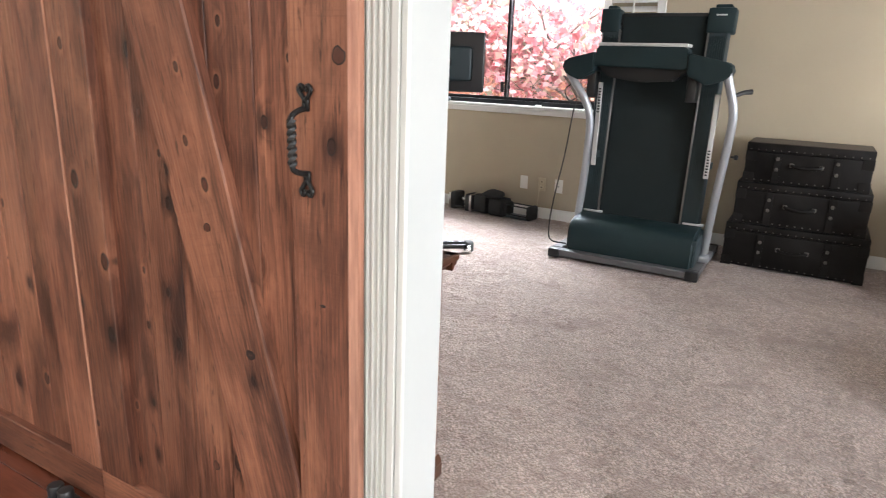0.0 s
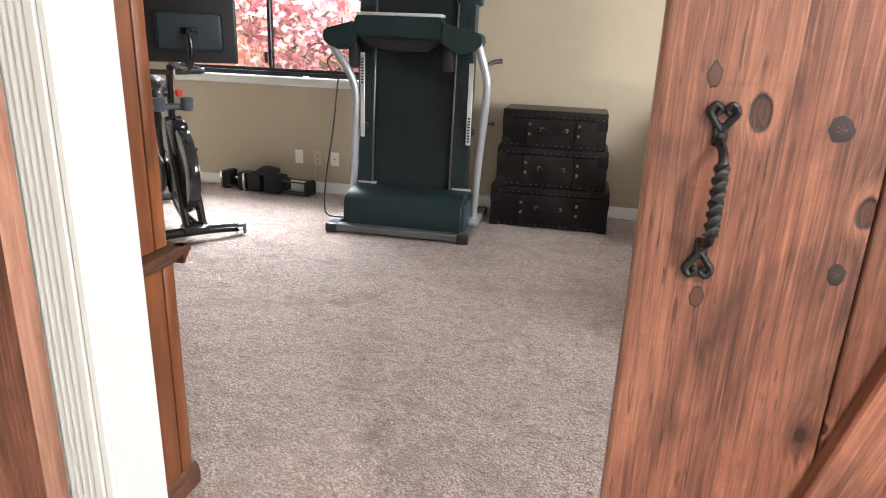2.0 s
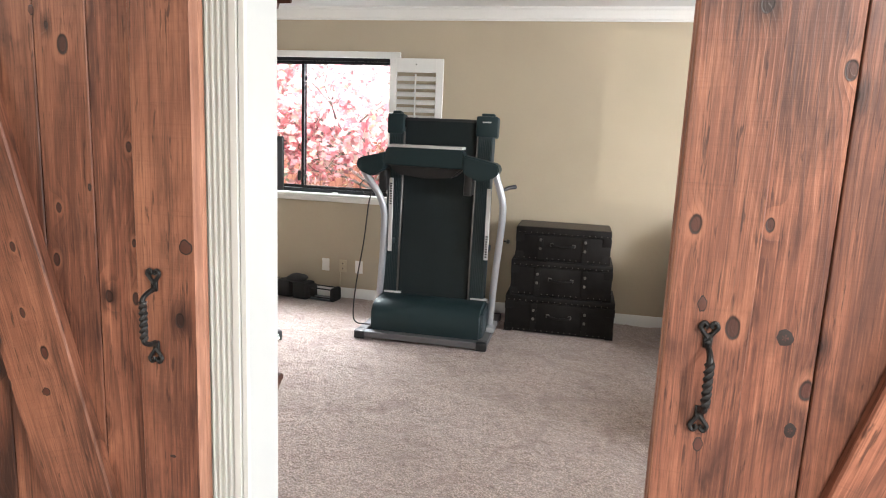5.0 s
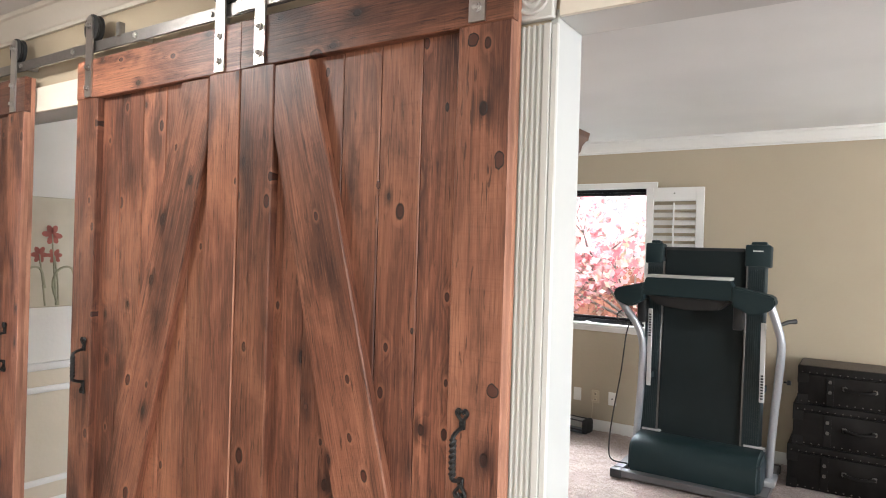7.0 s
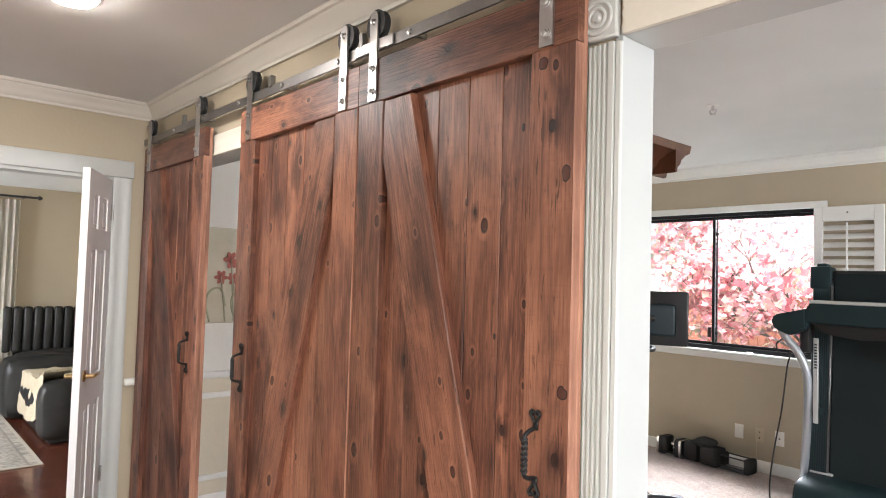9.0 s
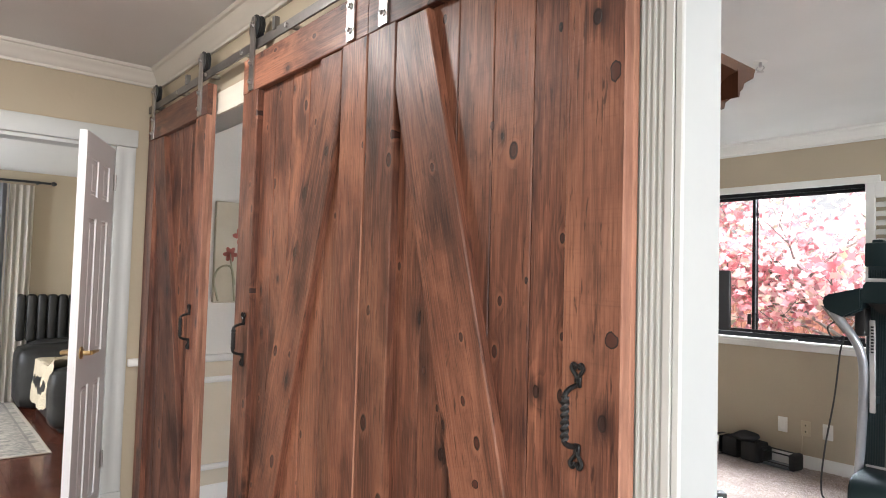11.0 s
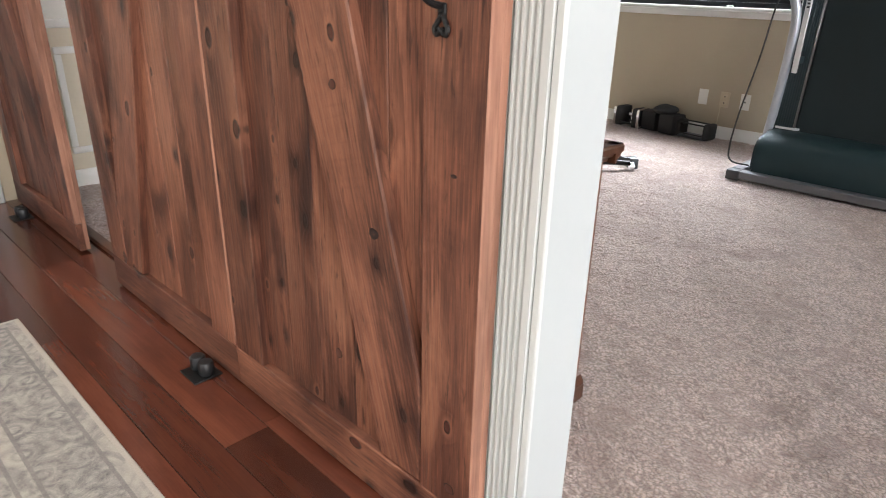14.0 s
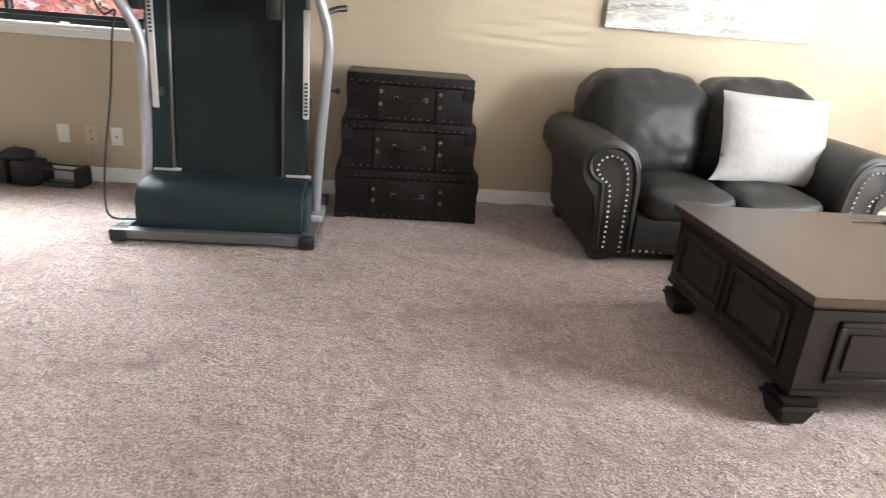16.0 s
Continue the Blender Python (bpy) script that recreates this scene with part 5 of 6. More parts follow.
def suitcase(lo, hi, lid, label):
    ob = thing("suitcase", label, "suitcase", group="stack of suitcase drawers")
    part("case", boxed(lo, (hi[0], hi[1], lid - 0.002), 0.007, 2), SUITCASE, ob)
    part("lid", boxed((lo[0] - 0.003, lo[1] - 0.003, lid), hi, 0.007, 2), SUITCASE, ob)
    mid, w = (lo[0] + hi[0]) / 2, hi[0] - lo[0]
    y, z = lo[1], (lo[2] + hi[2]) / 2
    for s in (-1, 1):
        x = mid + s * w * 0.235
        part("strap", boxed((x - 0.022, y - 0.008, lo[2] + 0.004), (x + 0.022, y - 0.001, lid - 0.004), 0.002), SUITCASE, ob)
        for dz in (0.035, -0.035):
            bm = bmesh.new()
            block(bm, (x - 0.009, y - 0.014, z + dz - 0.012), (x + 0.009, y - 0.008, z + dz + 0.012), 0.003)
            tube(bm, [(x - 0.01, y - 0.016, z + dz), (x + 0.01, y - 0.018, z + dz)], 0.005, 8)
            part("buckle", bm, TARNISH, ob, "tarnished metal buckle")
    grip = smooth_path([(mid - 0.085, y - 0.01, z), (mid - 0.07, y - 0.028, z - 0.004), (mid, y - 0.036, z - 0.012), (mid + 0.07, y - 0.028, z - 0.004), (mid + 0.085, y - 0.01, z)], 5)
    part("handle", tube(bmesh.new(), grip, 0.011, 8), SUITCASE, ob)
    for s in (-1, 1):
        part("handle_ring", boxed((mid + s * 0.085 - 0.014, y - 0.016, z - 0.014), (mid + s * 0.085 + 0.014, y - 0.001, z + 0.014), 0.004), TARNISH, ob)
    bm = bmesh.new()
    for x in np.arange(lo[0] + 0.025, hi[0] - 0.02, 0.045):
        for zz in (lo[2] + 0.018, lid + 0.014):
            lathe(bm, [(0.0006, -0.006), (0.004, -0.0045), (0.005, -0.001)], (x, y, zz), "y", 6)
    tagged(part("studs", bm, TARNISH, ob), kind="stuff")
    for x in (lo[0] + 0.03, hi[0] - 0.03):
        for zz in (lo[2] + 0.03, lid - 0.03):
            part("corner", boxed((x - 0.033, y - 0.005, zz - 0.033), (x + 0.033, y - 0.001, zz + 0.033), 0.002), SUITCASE, ob)
    return ob


suitcase((-0.158, 5.375, 0.0), (0.690, 5.83, 0.296), 0.245, "large black leather suitcase at the bottom of a stack")
suitcase((-0.130, 5.395, 0.2965), (0.652, 5.83, 0.580), 0.53, "middle black leather suitcase of a stack")
top_case = suitcase((-0.108, 5.42, 0.5805), (0.622, 5.82, 0.842), 0.785, "small black leather suitcase on top of a stack")
part("lid_panel", boxed((-0.1, 5.43, 0.8421), (0.614, 5.81, 0.845), 0.001), SUITCASE_TOP, top_case, "worn brown lid top")


def nail_row(name, points, parent, radius=0.0088):
    """Round nailheads along a line, one joined row."""
    bm = bmesh.new()
    path = smooth_path(points, 60)
    gap, last = 0.027, None
    for p in path:
        if last is None or (p - last).length > gap:
            bmesh.ops.create_icosphere(bm, subdivisions=1, radius=radius, matrix=Matrix.Translation(p))
            last = p
    return tagged(part(name, bm, NAIL, parent, "nickel nailhead trim"), kind="stuff")


def loveseat():
    ob = thing("loveseat", "dark grey leather loveseat with rolled arms and nailhead trim", "sofa")
    x0, x1, front, rear = 1.12, 2.90, 4.80, 5.72
    part("base", boxed((x0 + 0.28, front + 0.06, 0.045), (x1 - 0.28, rear, 0.26), 0.012, 2), LEATHER, ob)
    part("front_panel", cushion((x0 + 0.36, front + 0.03, 0.04), (x1 - 0.36, front + 0.1, 0.25), 0.008, 6, 0.5, 0.002), LEATHER, ob)
    mid = (x0 + x1) / 2
    for a, b, seed in ((x0 + 0.395, mid, 1.0), (mid, x1 - 0.395, 5.0)):
        part("seat_cushion", cushion((a + 0.004, front + 0.0, 0.235), (b - 0.004, 5.42, 0.40), 0.035, 11, 0.6, 0.007, seed), LEATHER, ob)
    for a, b, seed in ((x0 + 0.19, mid + 0.0, 2.0), (mid + 0.0, x1 - 0.19, 9.0)):
        bm = cushion((a, 5.24, 0.36), (b, 5.66, 0.925), 0.055, 26, 0.62, 0.014, seed)
        for v in bm.verts:
            v.co.y += (v.co.z - 0.4) * 0.16
        part("back_cushion", bm, LEATHER, ob)
    part("back_frame", boxed((x0 + 0.2, 5.6, 0.05), (x1 - 0.2, 5.8, 0.86), 0.05, 3), LEATHER, ob)
    for s, a in ((1, x0), (-1, x1)):
        # arm: scroll section swept back
        outline = [(0.115, 0.045), (0.105, 0.25), (0.085, 0.36), (0.035, 0.42), (0.0, 0.48), (0.0, 0.56), (0.035, 0.625), (0.11, 0.66), (0.2, 0.655), (0.275, 0.615), (0.32, 0.54), (0.335, 0.43), (0.335, 0.3), (0.335, 0.045)]
        bm = bmesh.new()
        ring_list = []
        for yy, grow in ((front + 0.0, 0.92), (front + 0.012, 0.99), (front + 0.04, 1.0), (5.1, 1.01), (5.4, 0.99), (5.72, 0.95), (5.76, 0.88)):
            ring_list.append([bm.verts.new((a + s * (0.19 + (u - 0.19) * grow), yy, 0.35 + (v - 0.35) * grow + (0.03 * max(0, yy - 5.0)))) for u, v in outline])
        for ra, rb in zip(ring_list, ring_list[1:]):
            for k in range(len(outline)):
                m = (k + 1) % len(outline)
                bm.faces.new((ra[k], ra[m], rb[m], rb[k]))
        bm.faces.new(ring_list[0])
        bm.faces.new(ring_list[-1][::-1])
        bmesh.ops.recalc_face_normals(bm, faces=bm.faces[:])
        bmesh.ops.subdivide_edges(bm, edges=[e for e in bm.edges if e.calc_length() > 0.2], cuts=2)
        arm = part("arm", bm, LEATHER, ob)
        # welted scroll front
        scroll = [(a + s * u, front - 0.004, v) for u, v in ((0.315, 0.07), (0.312, 0.3), (0.302, 0.46), (0.27, 0.56), (0.2, 0.615), (0.11, 0.615), (0.055, 0.57), (0.045, 0.51), (0.075, 0.46), (0.12, 0.43), (0.13, 0.35), (0.138, 0.2), (0.145, 0.07))]
        part("welt", tube(bmesh.new(), smooth_path([(p[0], p[1] + 0.004, p[2]) for p in scroll], 5), 0.012, 8), LEATHER, arm)
        nail_row("nailheads", [(a + s * u, front - 0.012, v) for u, v in ((0.27, 0.065), (0.265, 0.3), (0.252, 0.46), (0.215, 0.55), (0.15, 0.575), (0.1, 0.55), (0.085, 0.505), (0.115, 0.46), (0.16, 0.42), (0.172, 0.33), (0.178, 0.2), (0.18, 0.065))], arm)
        part("foot", boxed((a + s * 0.18 - 0.05, front + 0.03, 0.0), (a + s * 0.18 + 0.05, front + 0.13, 0.048), 0.01), BLACK_PLASTIC, ob)
        part("foot", boxed((a + s * 0.18 - 0.05, rear - 0.13, 0.0), (a + s * 0.18 + 0.05, rear - 0.03, 0.05), 0.01), BLACK_PLASTIC, ob)
    nail_row("nailheads", [(x0 + 0.14, front + 0.02, 0.062), (mid, front + 0.022, 0.062), (x1 - 0.14, front + 0.02, 0.062)], ob)
    return ob


loveseat()
bm = bmesh.new()
bmesh.ops.create_grid(bm, x_segments=36, y_segments=36, size=1.0)
low = bmesh.ops.duplicate(bm, geom=bm.verts[:] + bm.edges[:] + bm.faces[:])
under = [g for g in low["geom"] if isinstance(g, bmesh.types.BMVert)]
flip_side = set(under)
for v in bm.verts:
    u, w = v.co.x, v.co.y
    thick = 0.075 * max(0.0, (1 - abs(u) ** 2.6) * (1 - abs(w) ** 2.6)) ** 0.55
    pinch = 1 - 0.04 * (1 - abs(w) ** 2) * abs(u) ** 3
    pinch2 = 1 - 0.03 * (1 - abs(u) ** 2) * abs(w) ** 3
    lump = 0.011 * noise.noise(Vector((u * 2.3, w * 3.1, 3.0 if v in flip_side else 8.0))) + 0.004 * noise.noise(Vector((u * 18, w * 18, 1.0 if v in flip_side else 5.0)))
    v.co = Vector((u * (0.345 + 0.055 * max(0.0, -w) ** 4) * pinch, (-1 if v not in flip_side else 1) * (thick + 0.001) + lump, w * 0.255 * pinch2))
bmesh.ops.remove_doubles(bm, verts=bm.verts[:], dist=0.004)
bmesh.ops.recalc_face_normals(bm, faces=bm.faces[:])
tagged(part("throw_pillow", bm, FUR, at=pose(2.345, 5.165, 0.655, -17, 2, 4)), label="white plush throw pillow on the loveseat", category="pillow")


def coffee_table():
    x0, x1, y0, y1, h = 1.435, 2.66, 3.325, 4.35, 0.462
    ob = thing("coffee_table", "square espresso wood trunk coffee table with panelled sides", "coffee table")
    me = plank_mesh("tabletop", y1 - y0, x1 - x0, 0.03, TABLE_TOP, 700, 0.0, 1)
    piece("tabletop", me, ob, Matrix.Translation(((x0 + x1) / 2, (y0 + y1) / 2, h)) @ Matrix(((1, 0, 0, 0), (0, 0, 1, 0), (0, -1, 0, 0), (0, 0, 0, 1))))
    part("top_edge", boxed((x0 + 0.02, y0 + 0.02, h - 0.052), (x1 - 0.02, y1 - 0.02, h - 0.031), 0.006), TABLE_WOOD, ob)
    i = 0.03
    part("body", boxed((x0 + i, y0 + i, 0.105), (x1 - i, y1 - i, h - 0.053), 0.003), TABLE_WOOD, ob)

    def raised(lo, hi, axis, face, way):
        bm = bmesh.new()
        (u0, v0), (u1, v1) = lo, hi
        for a, b, c, d, o in ((u0, v0, u1, v0 + 0.022, 0.012), (u0, v1 - 0.022, u1, v1, 0.012), (u0, v0 + 0.022, u0 + 0.022, v1 - 0.022, 0.012), (u1 - 0.022, v0 + 0.022, u1, v1 - 0.022, 0.012), (u0 + 0.045, v0 + 0.045, u1 - 0.045, v1 - 0.045, 0.009)):
            f0, f1 = sorted((face + way * 0.0005, face + way * o))
            if axis == "x":
                block(bm, (f0, a, b), (f1, c, d), 0.004)
            else:
                block(bm, (a, f0, b), (c, f1, d), 0.004)
        return part("side_panel", bm, TABLE_WOOD, ob)

    for k in range(2):
        a = y0 + 0.12 + k * 0.42
        raised((a, 0.15), (a + 0.39, 0.375), "x", x0 + i, -1)
        raised((a, 0.15), (a + 0.39, 0.375), "x", x1 - i, 1)
        a = x0 + 0.13 + k * 0.5
        raised((a, 0.15), (a + 0.47, 0.375), "y", y0 + i, -1)
        raised((a, 0.15), (a + 0.47, 0.375), "y", y1 - i, 1)
    part("apron", boxed((x0 + i - 0.006, y0 + i - 0.006, 0.1), (x1 - i + 0.006, y1 - i + 0.006, 0.125), 0.004), TABLE_WOOD, ob)
    for x in (x0 + 0.056, x1 - 0.056):
        for y in (y0 + 0.056, y1 - 0.14):
            bm = bmesh.new()
            for z0, z1, r0, r1 in ((0.0, 0.062, 0.044, 0.062), (0.0625, 0.078, 0.072, 0.068), (0.0785, 0.094, 0.06, 0.066)):
                a = [bm.verts.new((x + s * r0, y + t * r0, z0)) for s, t in ((-1, -1), (1, -1), (1, 1), (-1, 1))]
                b = [bm.verts.new((x + s * r1, y + t * r1, z1)) for s, t in ((-1, -1), (1, -1), (1, 1), (-1, 1))]
                for k in range(4):
                    bm.faces.new((a[k], a[(k + 1) % 4], b[(k + 1) % 4], b[k]))
                bm.faces.new(a[::-1])
                bm.faces.new(b)
            bmesh.ops.bevel(bm, geom=bm.edges[:], offset=0.006, segments=2, affect="EDGES")
            part("foot", bm, TABLE_WOOD, ob)
    return ob


coffee_table()
bm = bmesh.new()
tube(bm, smooth_path([(2.18, 4.19, 0.466), (2.26, 4.2, 0.466), (2.34, 4.195, 0.468), (2.36, 4.205, 0.47)], 4), 0.0035, 6)
block(bm, (2.33, 4.18, 0.4625), (2.37, 4.215, 0.475), 0.004)
tagged(part("eyeglasses", bm, BLACK_PLASTIC), label="small dark glasses lying on the coffee table", category="glasses")

art = thing("wall_painting", "unframed grey and white sea canvas over the loveseat", "painting", pose(2.167, FAR - 0.036, 1.58))
part("canvas", boxed((-0.697, 0, -0.39), (0.697, 0.02, 0.39), 0.004), WAVES, art)
for lo, hi in (((-0.687, 0.0205, -0.38), (0.687, 0.035, -0.34)), ((-0.687, 0.0205, 0.34), (0.687, 0.035, 0.38)), ((-0.687, 0.0205, -0.339), (-0.647, 0.035, 0.339)), ((0.647, 0.0205, -0.339), (0.687, 0.035, 0.339))):
    part("stretcher_bar", boxed(lo, hi), HEADER_CREAM, art)


def outlet(x, z, kind):
    ob = thing("wall_plate", {"switch": "white wall plate with a rocker", "duplex": "ivory duplex outlet with a cord in it", "single": "white outlet plate"}[kind] + " above the baseboard", "outlet", pose(x, FAR - 0.0005, z))
    mat = OUTLET_IVORY if kind == "duplex" else OUTLET_WHITE
    part("plate", boxed((-0.036, -0.006, -0.058), (0.036, 0, 0.058), 0.003, 2), mat, ob)
    if kind == "duplex":
        for dz in (-0.024, 0.024):
            part("socket", boxed((-0.016, -0.009, dz - 0.014), (0.016, -0.0055, dz + 0.014), 0.005), mat, ob)
            part("slot", boxed((-0.004, -0.0105, dz - 0.006), (0.004, -0.0088, dz + 0.006)), BLACK_PLASTIC, ob)
    elif kind == "switch":
        part("rocker", boxed((-0.017, -0.009, -0.034), (0.017, -0.0055, 0.034), 0.002), mat, ob)
    else:
        part("jack", boxed((-0.006, -0.01, -0.006), (0.006, -0.0055, 0.006), 0.002), BLACK_PLASTIC, ob)
    return ob


outlet(-1.905, 0.292, "switch")
duplex = outlet(-1.735, 0.29, "duplex")
outlet(-1.58, 0.29, "single")
part("cord", tube(bmesh.new(), smooth_path([(-0.02, -0.012, -0.035), (-0.023, -0.013, -0.13), (-0.03, -0.02, -0.24), (-0.065, -0.05, -0.284), (-0.165, -0.06, -0.285)], 5), 0.0035, 6), OUTLET_IVORY, duplex, "thin ivory cord")


def dumbbell(at, length, label, plates, open_tray, mats=(RUBBER,)):
    """An adjustable dumbbell: weight plates at both ends of a chromed bar."""
    ob = thing("dumbbell", label, "dumbbell", at, group="adjustable dumbbells by the wall")
    half = length / 2
    part("grip", tube(bmesh.new(), [(-half + 0.05, 0, 0.09), (half - 0.05, 0, 0.09)], 0.017, 12), CHROME, ob)
    for s in (-1, 1):
        for k in range(plates):
            x = s * (half - 0.012 - k * 0.021)
            bm = boxed((x - 0.009, -0.078, 0.0), (x + 0.009, 0.078, 0.155), 0.02, 2)
            part("weight_plate", bm, mats[k % len(mats)], ob)
    if open_tray:
        for y in (-0.06, 0.06):
            part("side_bar", boxed((-half, y - 0.008, 0.02), (half, y + 0.008, 0.035), 0.003), BLACK_PLASTIC, ob)
    return ob


dumbbell(pose(-2.42, 5.76, 0.0, 0, 0, -8), 0.25, "chrome and black adjustable dumbbell on the carpet", 3, True, (CHROME, RUBBER, RUBBER))
dumbbell(pose(-2.13, 5.74, 0.002, 0, 0, -12), 0.3, "bulky black rubber adjustable dumbbell on the carpet", 6, False)
rack = thing("dumbbell_cradle", "long black cradle with clear sides lying beside the dumbbells", "dumbbell stand", pose(-1.85, 5.735, 0, 0, 0, -8))
part("tray", boxed((-0.15, -0.06, 0.0), (0.13, 0.06, 0.02), 0.006), SMOKED, rack)
for x in (-0.13, 0.115):
    part("end_block", boxed((x - 0.025, -0.068, 0.0), (x + 0.025, 0.068, 0.125), 0.02, 3), RUBBER, rack)
for y, z in ((-0.058, 0.11), (0.058, 0.11), (-0.06, 0.03)):
    part("bar", tube(bmesh.new(), [(-0.12, y, z), (0.11, y, z)], 0.006, 8), BLACK_PLASTIC, rack)
lump = cushion((-2.19, 5.66, 0.155), (-2.04, 5.80, 0.2), 0.02, 5, 0.8, 0.012, 4)
tagged(part("workout_glove", lump, RUBBER), label="black glove lying on the dumbbell", category="glove")


def exercise_bike():
    """Built facing +y from its front foot; the screen is turned a little."""
    ob = thing("exercise_bike", "black indoor exercise bike with a screen, standing on the carpet", "exercise bike", pose(-1.915, 4.32, 0, 0, 0, -132))
    bm = tube(bmesh.new(), smooth_path([(-0.29, 0, 0.045), (-0.12, 0, 0.055), (0.12, 0, 0.055), (0.29, 0, 0.045)], 4), 0.03, 12)
    bar = part("front_foot", bm, BLACK_GLOSS, ob, "gloss black front foot bar")
    for s in (-1, 1):
        part("foot_cap", boxed((s * 0.29 - 0.03, -0.04, 0.0), (s * 0.29 + 0.03, 0.035, 0.075), 0.012, 2), BLACK_PLASTIC, bar)
        part("wheel", lathe(bmesh.new(), [(0.006, -0.012), (0.026, -0.012), (0.026, 0.012), (0.006, 0.012)], (s * 0.27, 0.045, 0.028), "x", 14), CHROME, bar)
    part("rear_foot", tube(bmesh.new(), [(-0.27, -1.12, 0.04), (0.27, -1.12, 0.04)], 0.033, 12), BLACK_PLASTIC, ob)
    for s in (-1, 1):
        part("fork", tube(bmesh.new(), smooth_path([(s * 0.05, 0.0, 0.06), (s * 0.05, -0.12, 0.3), (s * 0.045, -0.25, 0.56), (s * 0.03, -0.34, 0.74)], 4), [0.026] * 5 + [0.024] * 8, 10), BLACK_GLOSS, ob)
    part("fork_base", boxed((-0.085, -0.06, 0.05), (0.085, 0.05, 0.1), 0.015, 2), BLACK_GLOSS, ob)
    wheel = part("flywheel", lathe(bmesh.new(), [(0.03, -0.04), (0.2, -0.036), (0.25, -0.04), (0.272, -0.034), (0.28, 0.0), (0.272, 0.034), (0.25, 0.04), (0.2, 0.036), (0.03, 0.04)], (0, -0.2, 0.42), "x", 36), BLACK_GLOSS, ob, "gloss black flywheel")
    part("hub", lathe(bmesh.new(), [(0.002, -0.06), (0.03, -0.055), (0.03, 0.055), (0.002, 0.06)], (0, -0.2, 0.42), "x", 16), STEEL, wheel)
    part("flywheel_guard", boxed((-0.055, -0.46, 0.5), (0.055, -0.16, 0.74), 0.04, 3), BLACK_GLOSS, ob)
    part("badge", boxed((-0.03, -0.12, 0.66), (0.03, -0.1, 0.675), 0.004), CHROME, ob)
    part("main_frame", tube(bmesh.new(), smooth_path([(0, -0.26, 0.72), (0, -0.45, 0.5), (0, -0.62, 0.34), (0, -0.9, 0.16), (0, -1.12, 0.05)], 5), 0.038, 12), BLACK_GLOSS, ob)
    part("lower_frame", tube(bmesh.new(), smooth_path([(0, -0.02, 0.09), (0, -0.35, 0.12), (0, -0.6, 0.3)], 5), 0.03, 10), BLACK_GLOSS, ob)
    part("seat_tube", tube(bmesh.new(), [(0, -0.6, 0.3), (0, -0.76, 0.66), (0, -0.82, 0.88)], [0.036, 0.032, 0.024], 12), BLACK_GLOSS, ob)
    part("seat_clamp", lathe(bmesh.new(), [(0.004, 0.0), (0.028, 0.004), (0.03, 0.03), (0.01, 0.036)], (0.03, -0.76, 0.66), "x", 12), BLACK_PLASTIC, ob)
    bm = cushion((-0.085, -0.98, 0.9), (0.085, -0.7, 0.96), 0.02, 7, 0.8, 0.002)
    for v in bm.verts:
        v.co.x *= 0.35 + 0.65 * min(1.0, max(0.0, (-0.7 - v.co.y) / 0.18))
    part("saddle", bm, BLACK_PLASTIC, ob, "black saddle")
    part("saddle_post", tube(bmesh.new(), [(0, -0.82, 0.86), (0, -0.83, 0.91)], 0.018, 8), STEEL, ob)
    for s in (-1, 1):
        part("weight_hook", tube(bmesh.new(), smooth_path([(s * 0.03, -0.92, 0.9), (s * 0.07, -1.0, 0.9), (s * 0.08, -1.04, 0.86), (s * 0.08, -1.0, 0.83)], 4), 0.008, 8), BLACK_PLASTIC, ob)
    part("crank_cover", lathe(bmesh.new(), [(0.02, 0.045), (0.12, 0.045), (0.13, 0.06), (0.12, 0.075), (0.02, 0.075)], (0, -0.58, 0.33), "x", 24), BLACK_PLASTIC, ob)
    for s, dz in ((1, -0.16), (-1, 0.16)):
        part("crank", boxed((s * 0.085 - 0.01, -0.6, 0.33 + min(0, dz)), (s * 0.085 + 0.01, -0.56, 0.33 + max(0, dz)), 0.006), CHROME, ob)
        part("pedal", boxed((s * 0.15 - 0.05, -0.64, 0.33 + dz - 0.02), (s * 0.15 + 0.05, -0.53, 0.33 + dz + 0.02), 0.012), BLACK_PLASTIC, ob)
    post = smooth_path([(0, -0.36, 0.7), (0, -0.36, 0.85), (0, -0.34, 1.0), (0, -0.3, 1.06)], 4)
    part("handlebar_post", tube(bmesh.new(), post, 0.023, 10), BLACK_GLOSS, ob)
    part("resistance_knob", lathe(bmesh.new(), [(0.003, 0.0), (0.03, 0.004), (0.032, 0.03), (0.01, 0.038)], (0.015, -0.35, 0.9), "x", 14), BLACK_PLASTIC, ob)
    part("red_knob", boxed((-0.075, -0.38, 0.87), (-0.03, -0.33, 0.92), 0.016, 3), RED, ob, "red resistance knob")
    for s in (-1, 1):
        bars = smooth_path([(s * 0.02, -0.25, 1.03), (s * 0.16, -0.25, 1.035), (s * 0.21, -0.34, 1.04), (s * 0.19, -0.5, 1.05), (s * 0.1, -0.53, 1.06)], 4)
        part("handlebar", tube(bmesh.new(), bars, 0.016, 10), RUBBER, ob)
    for s in (-1, 1):
        bm = lathe(bmesh.new(), [(0.03, 0.0), (0.038, 0.01), (0.042, 0.085), (0.037, 0.085), (0.033, 0.012)], (s * 0.085, -0.3, 0.785), "z", 16)
        part("bottle_holder", bm, SMOKED, ob, "grey bottle holder")
    part("holder_bar", boxed((-0.1, -0.36, 0.79), (0.1, -0.31, 0.83), 0.006), BLACK_PLASTIC, ob)
    # screen seen from behind, swung on its arm
    screen = thing("screen", "", "")
    for key in ("label", "category"):
        if key in screen:
            del screen[key]
    screen.parent = ob
    screen.matrix_basis = pose(-0.05, 0.03, 1.285, 4, 0, 158)
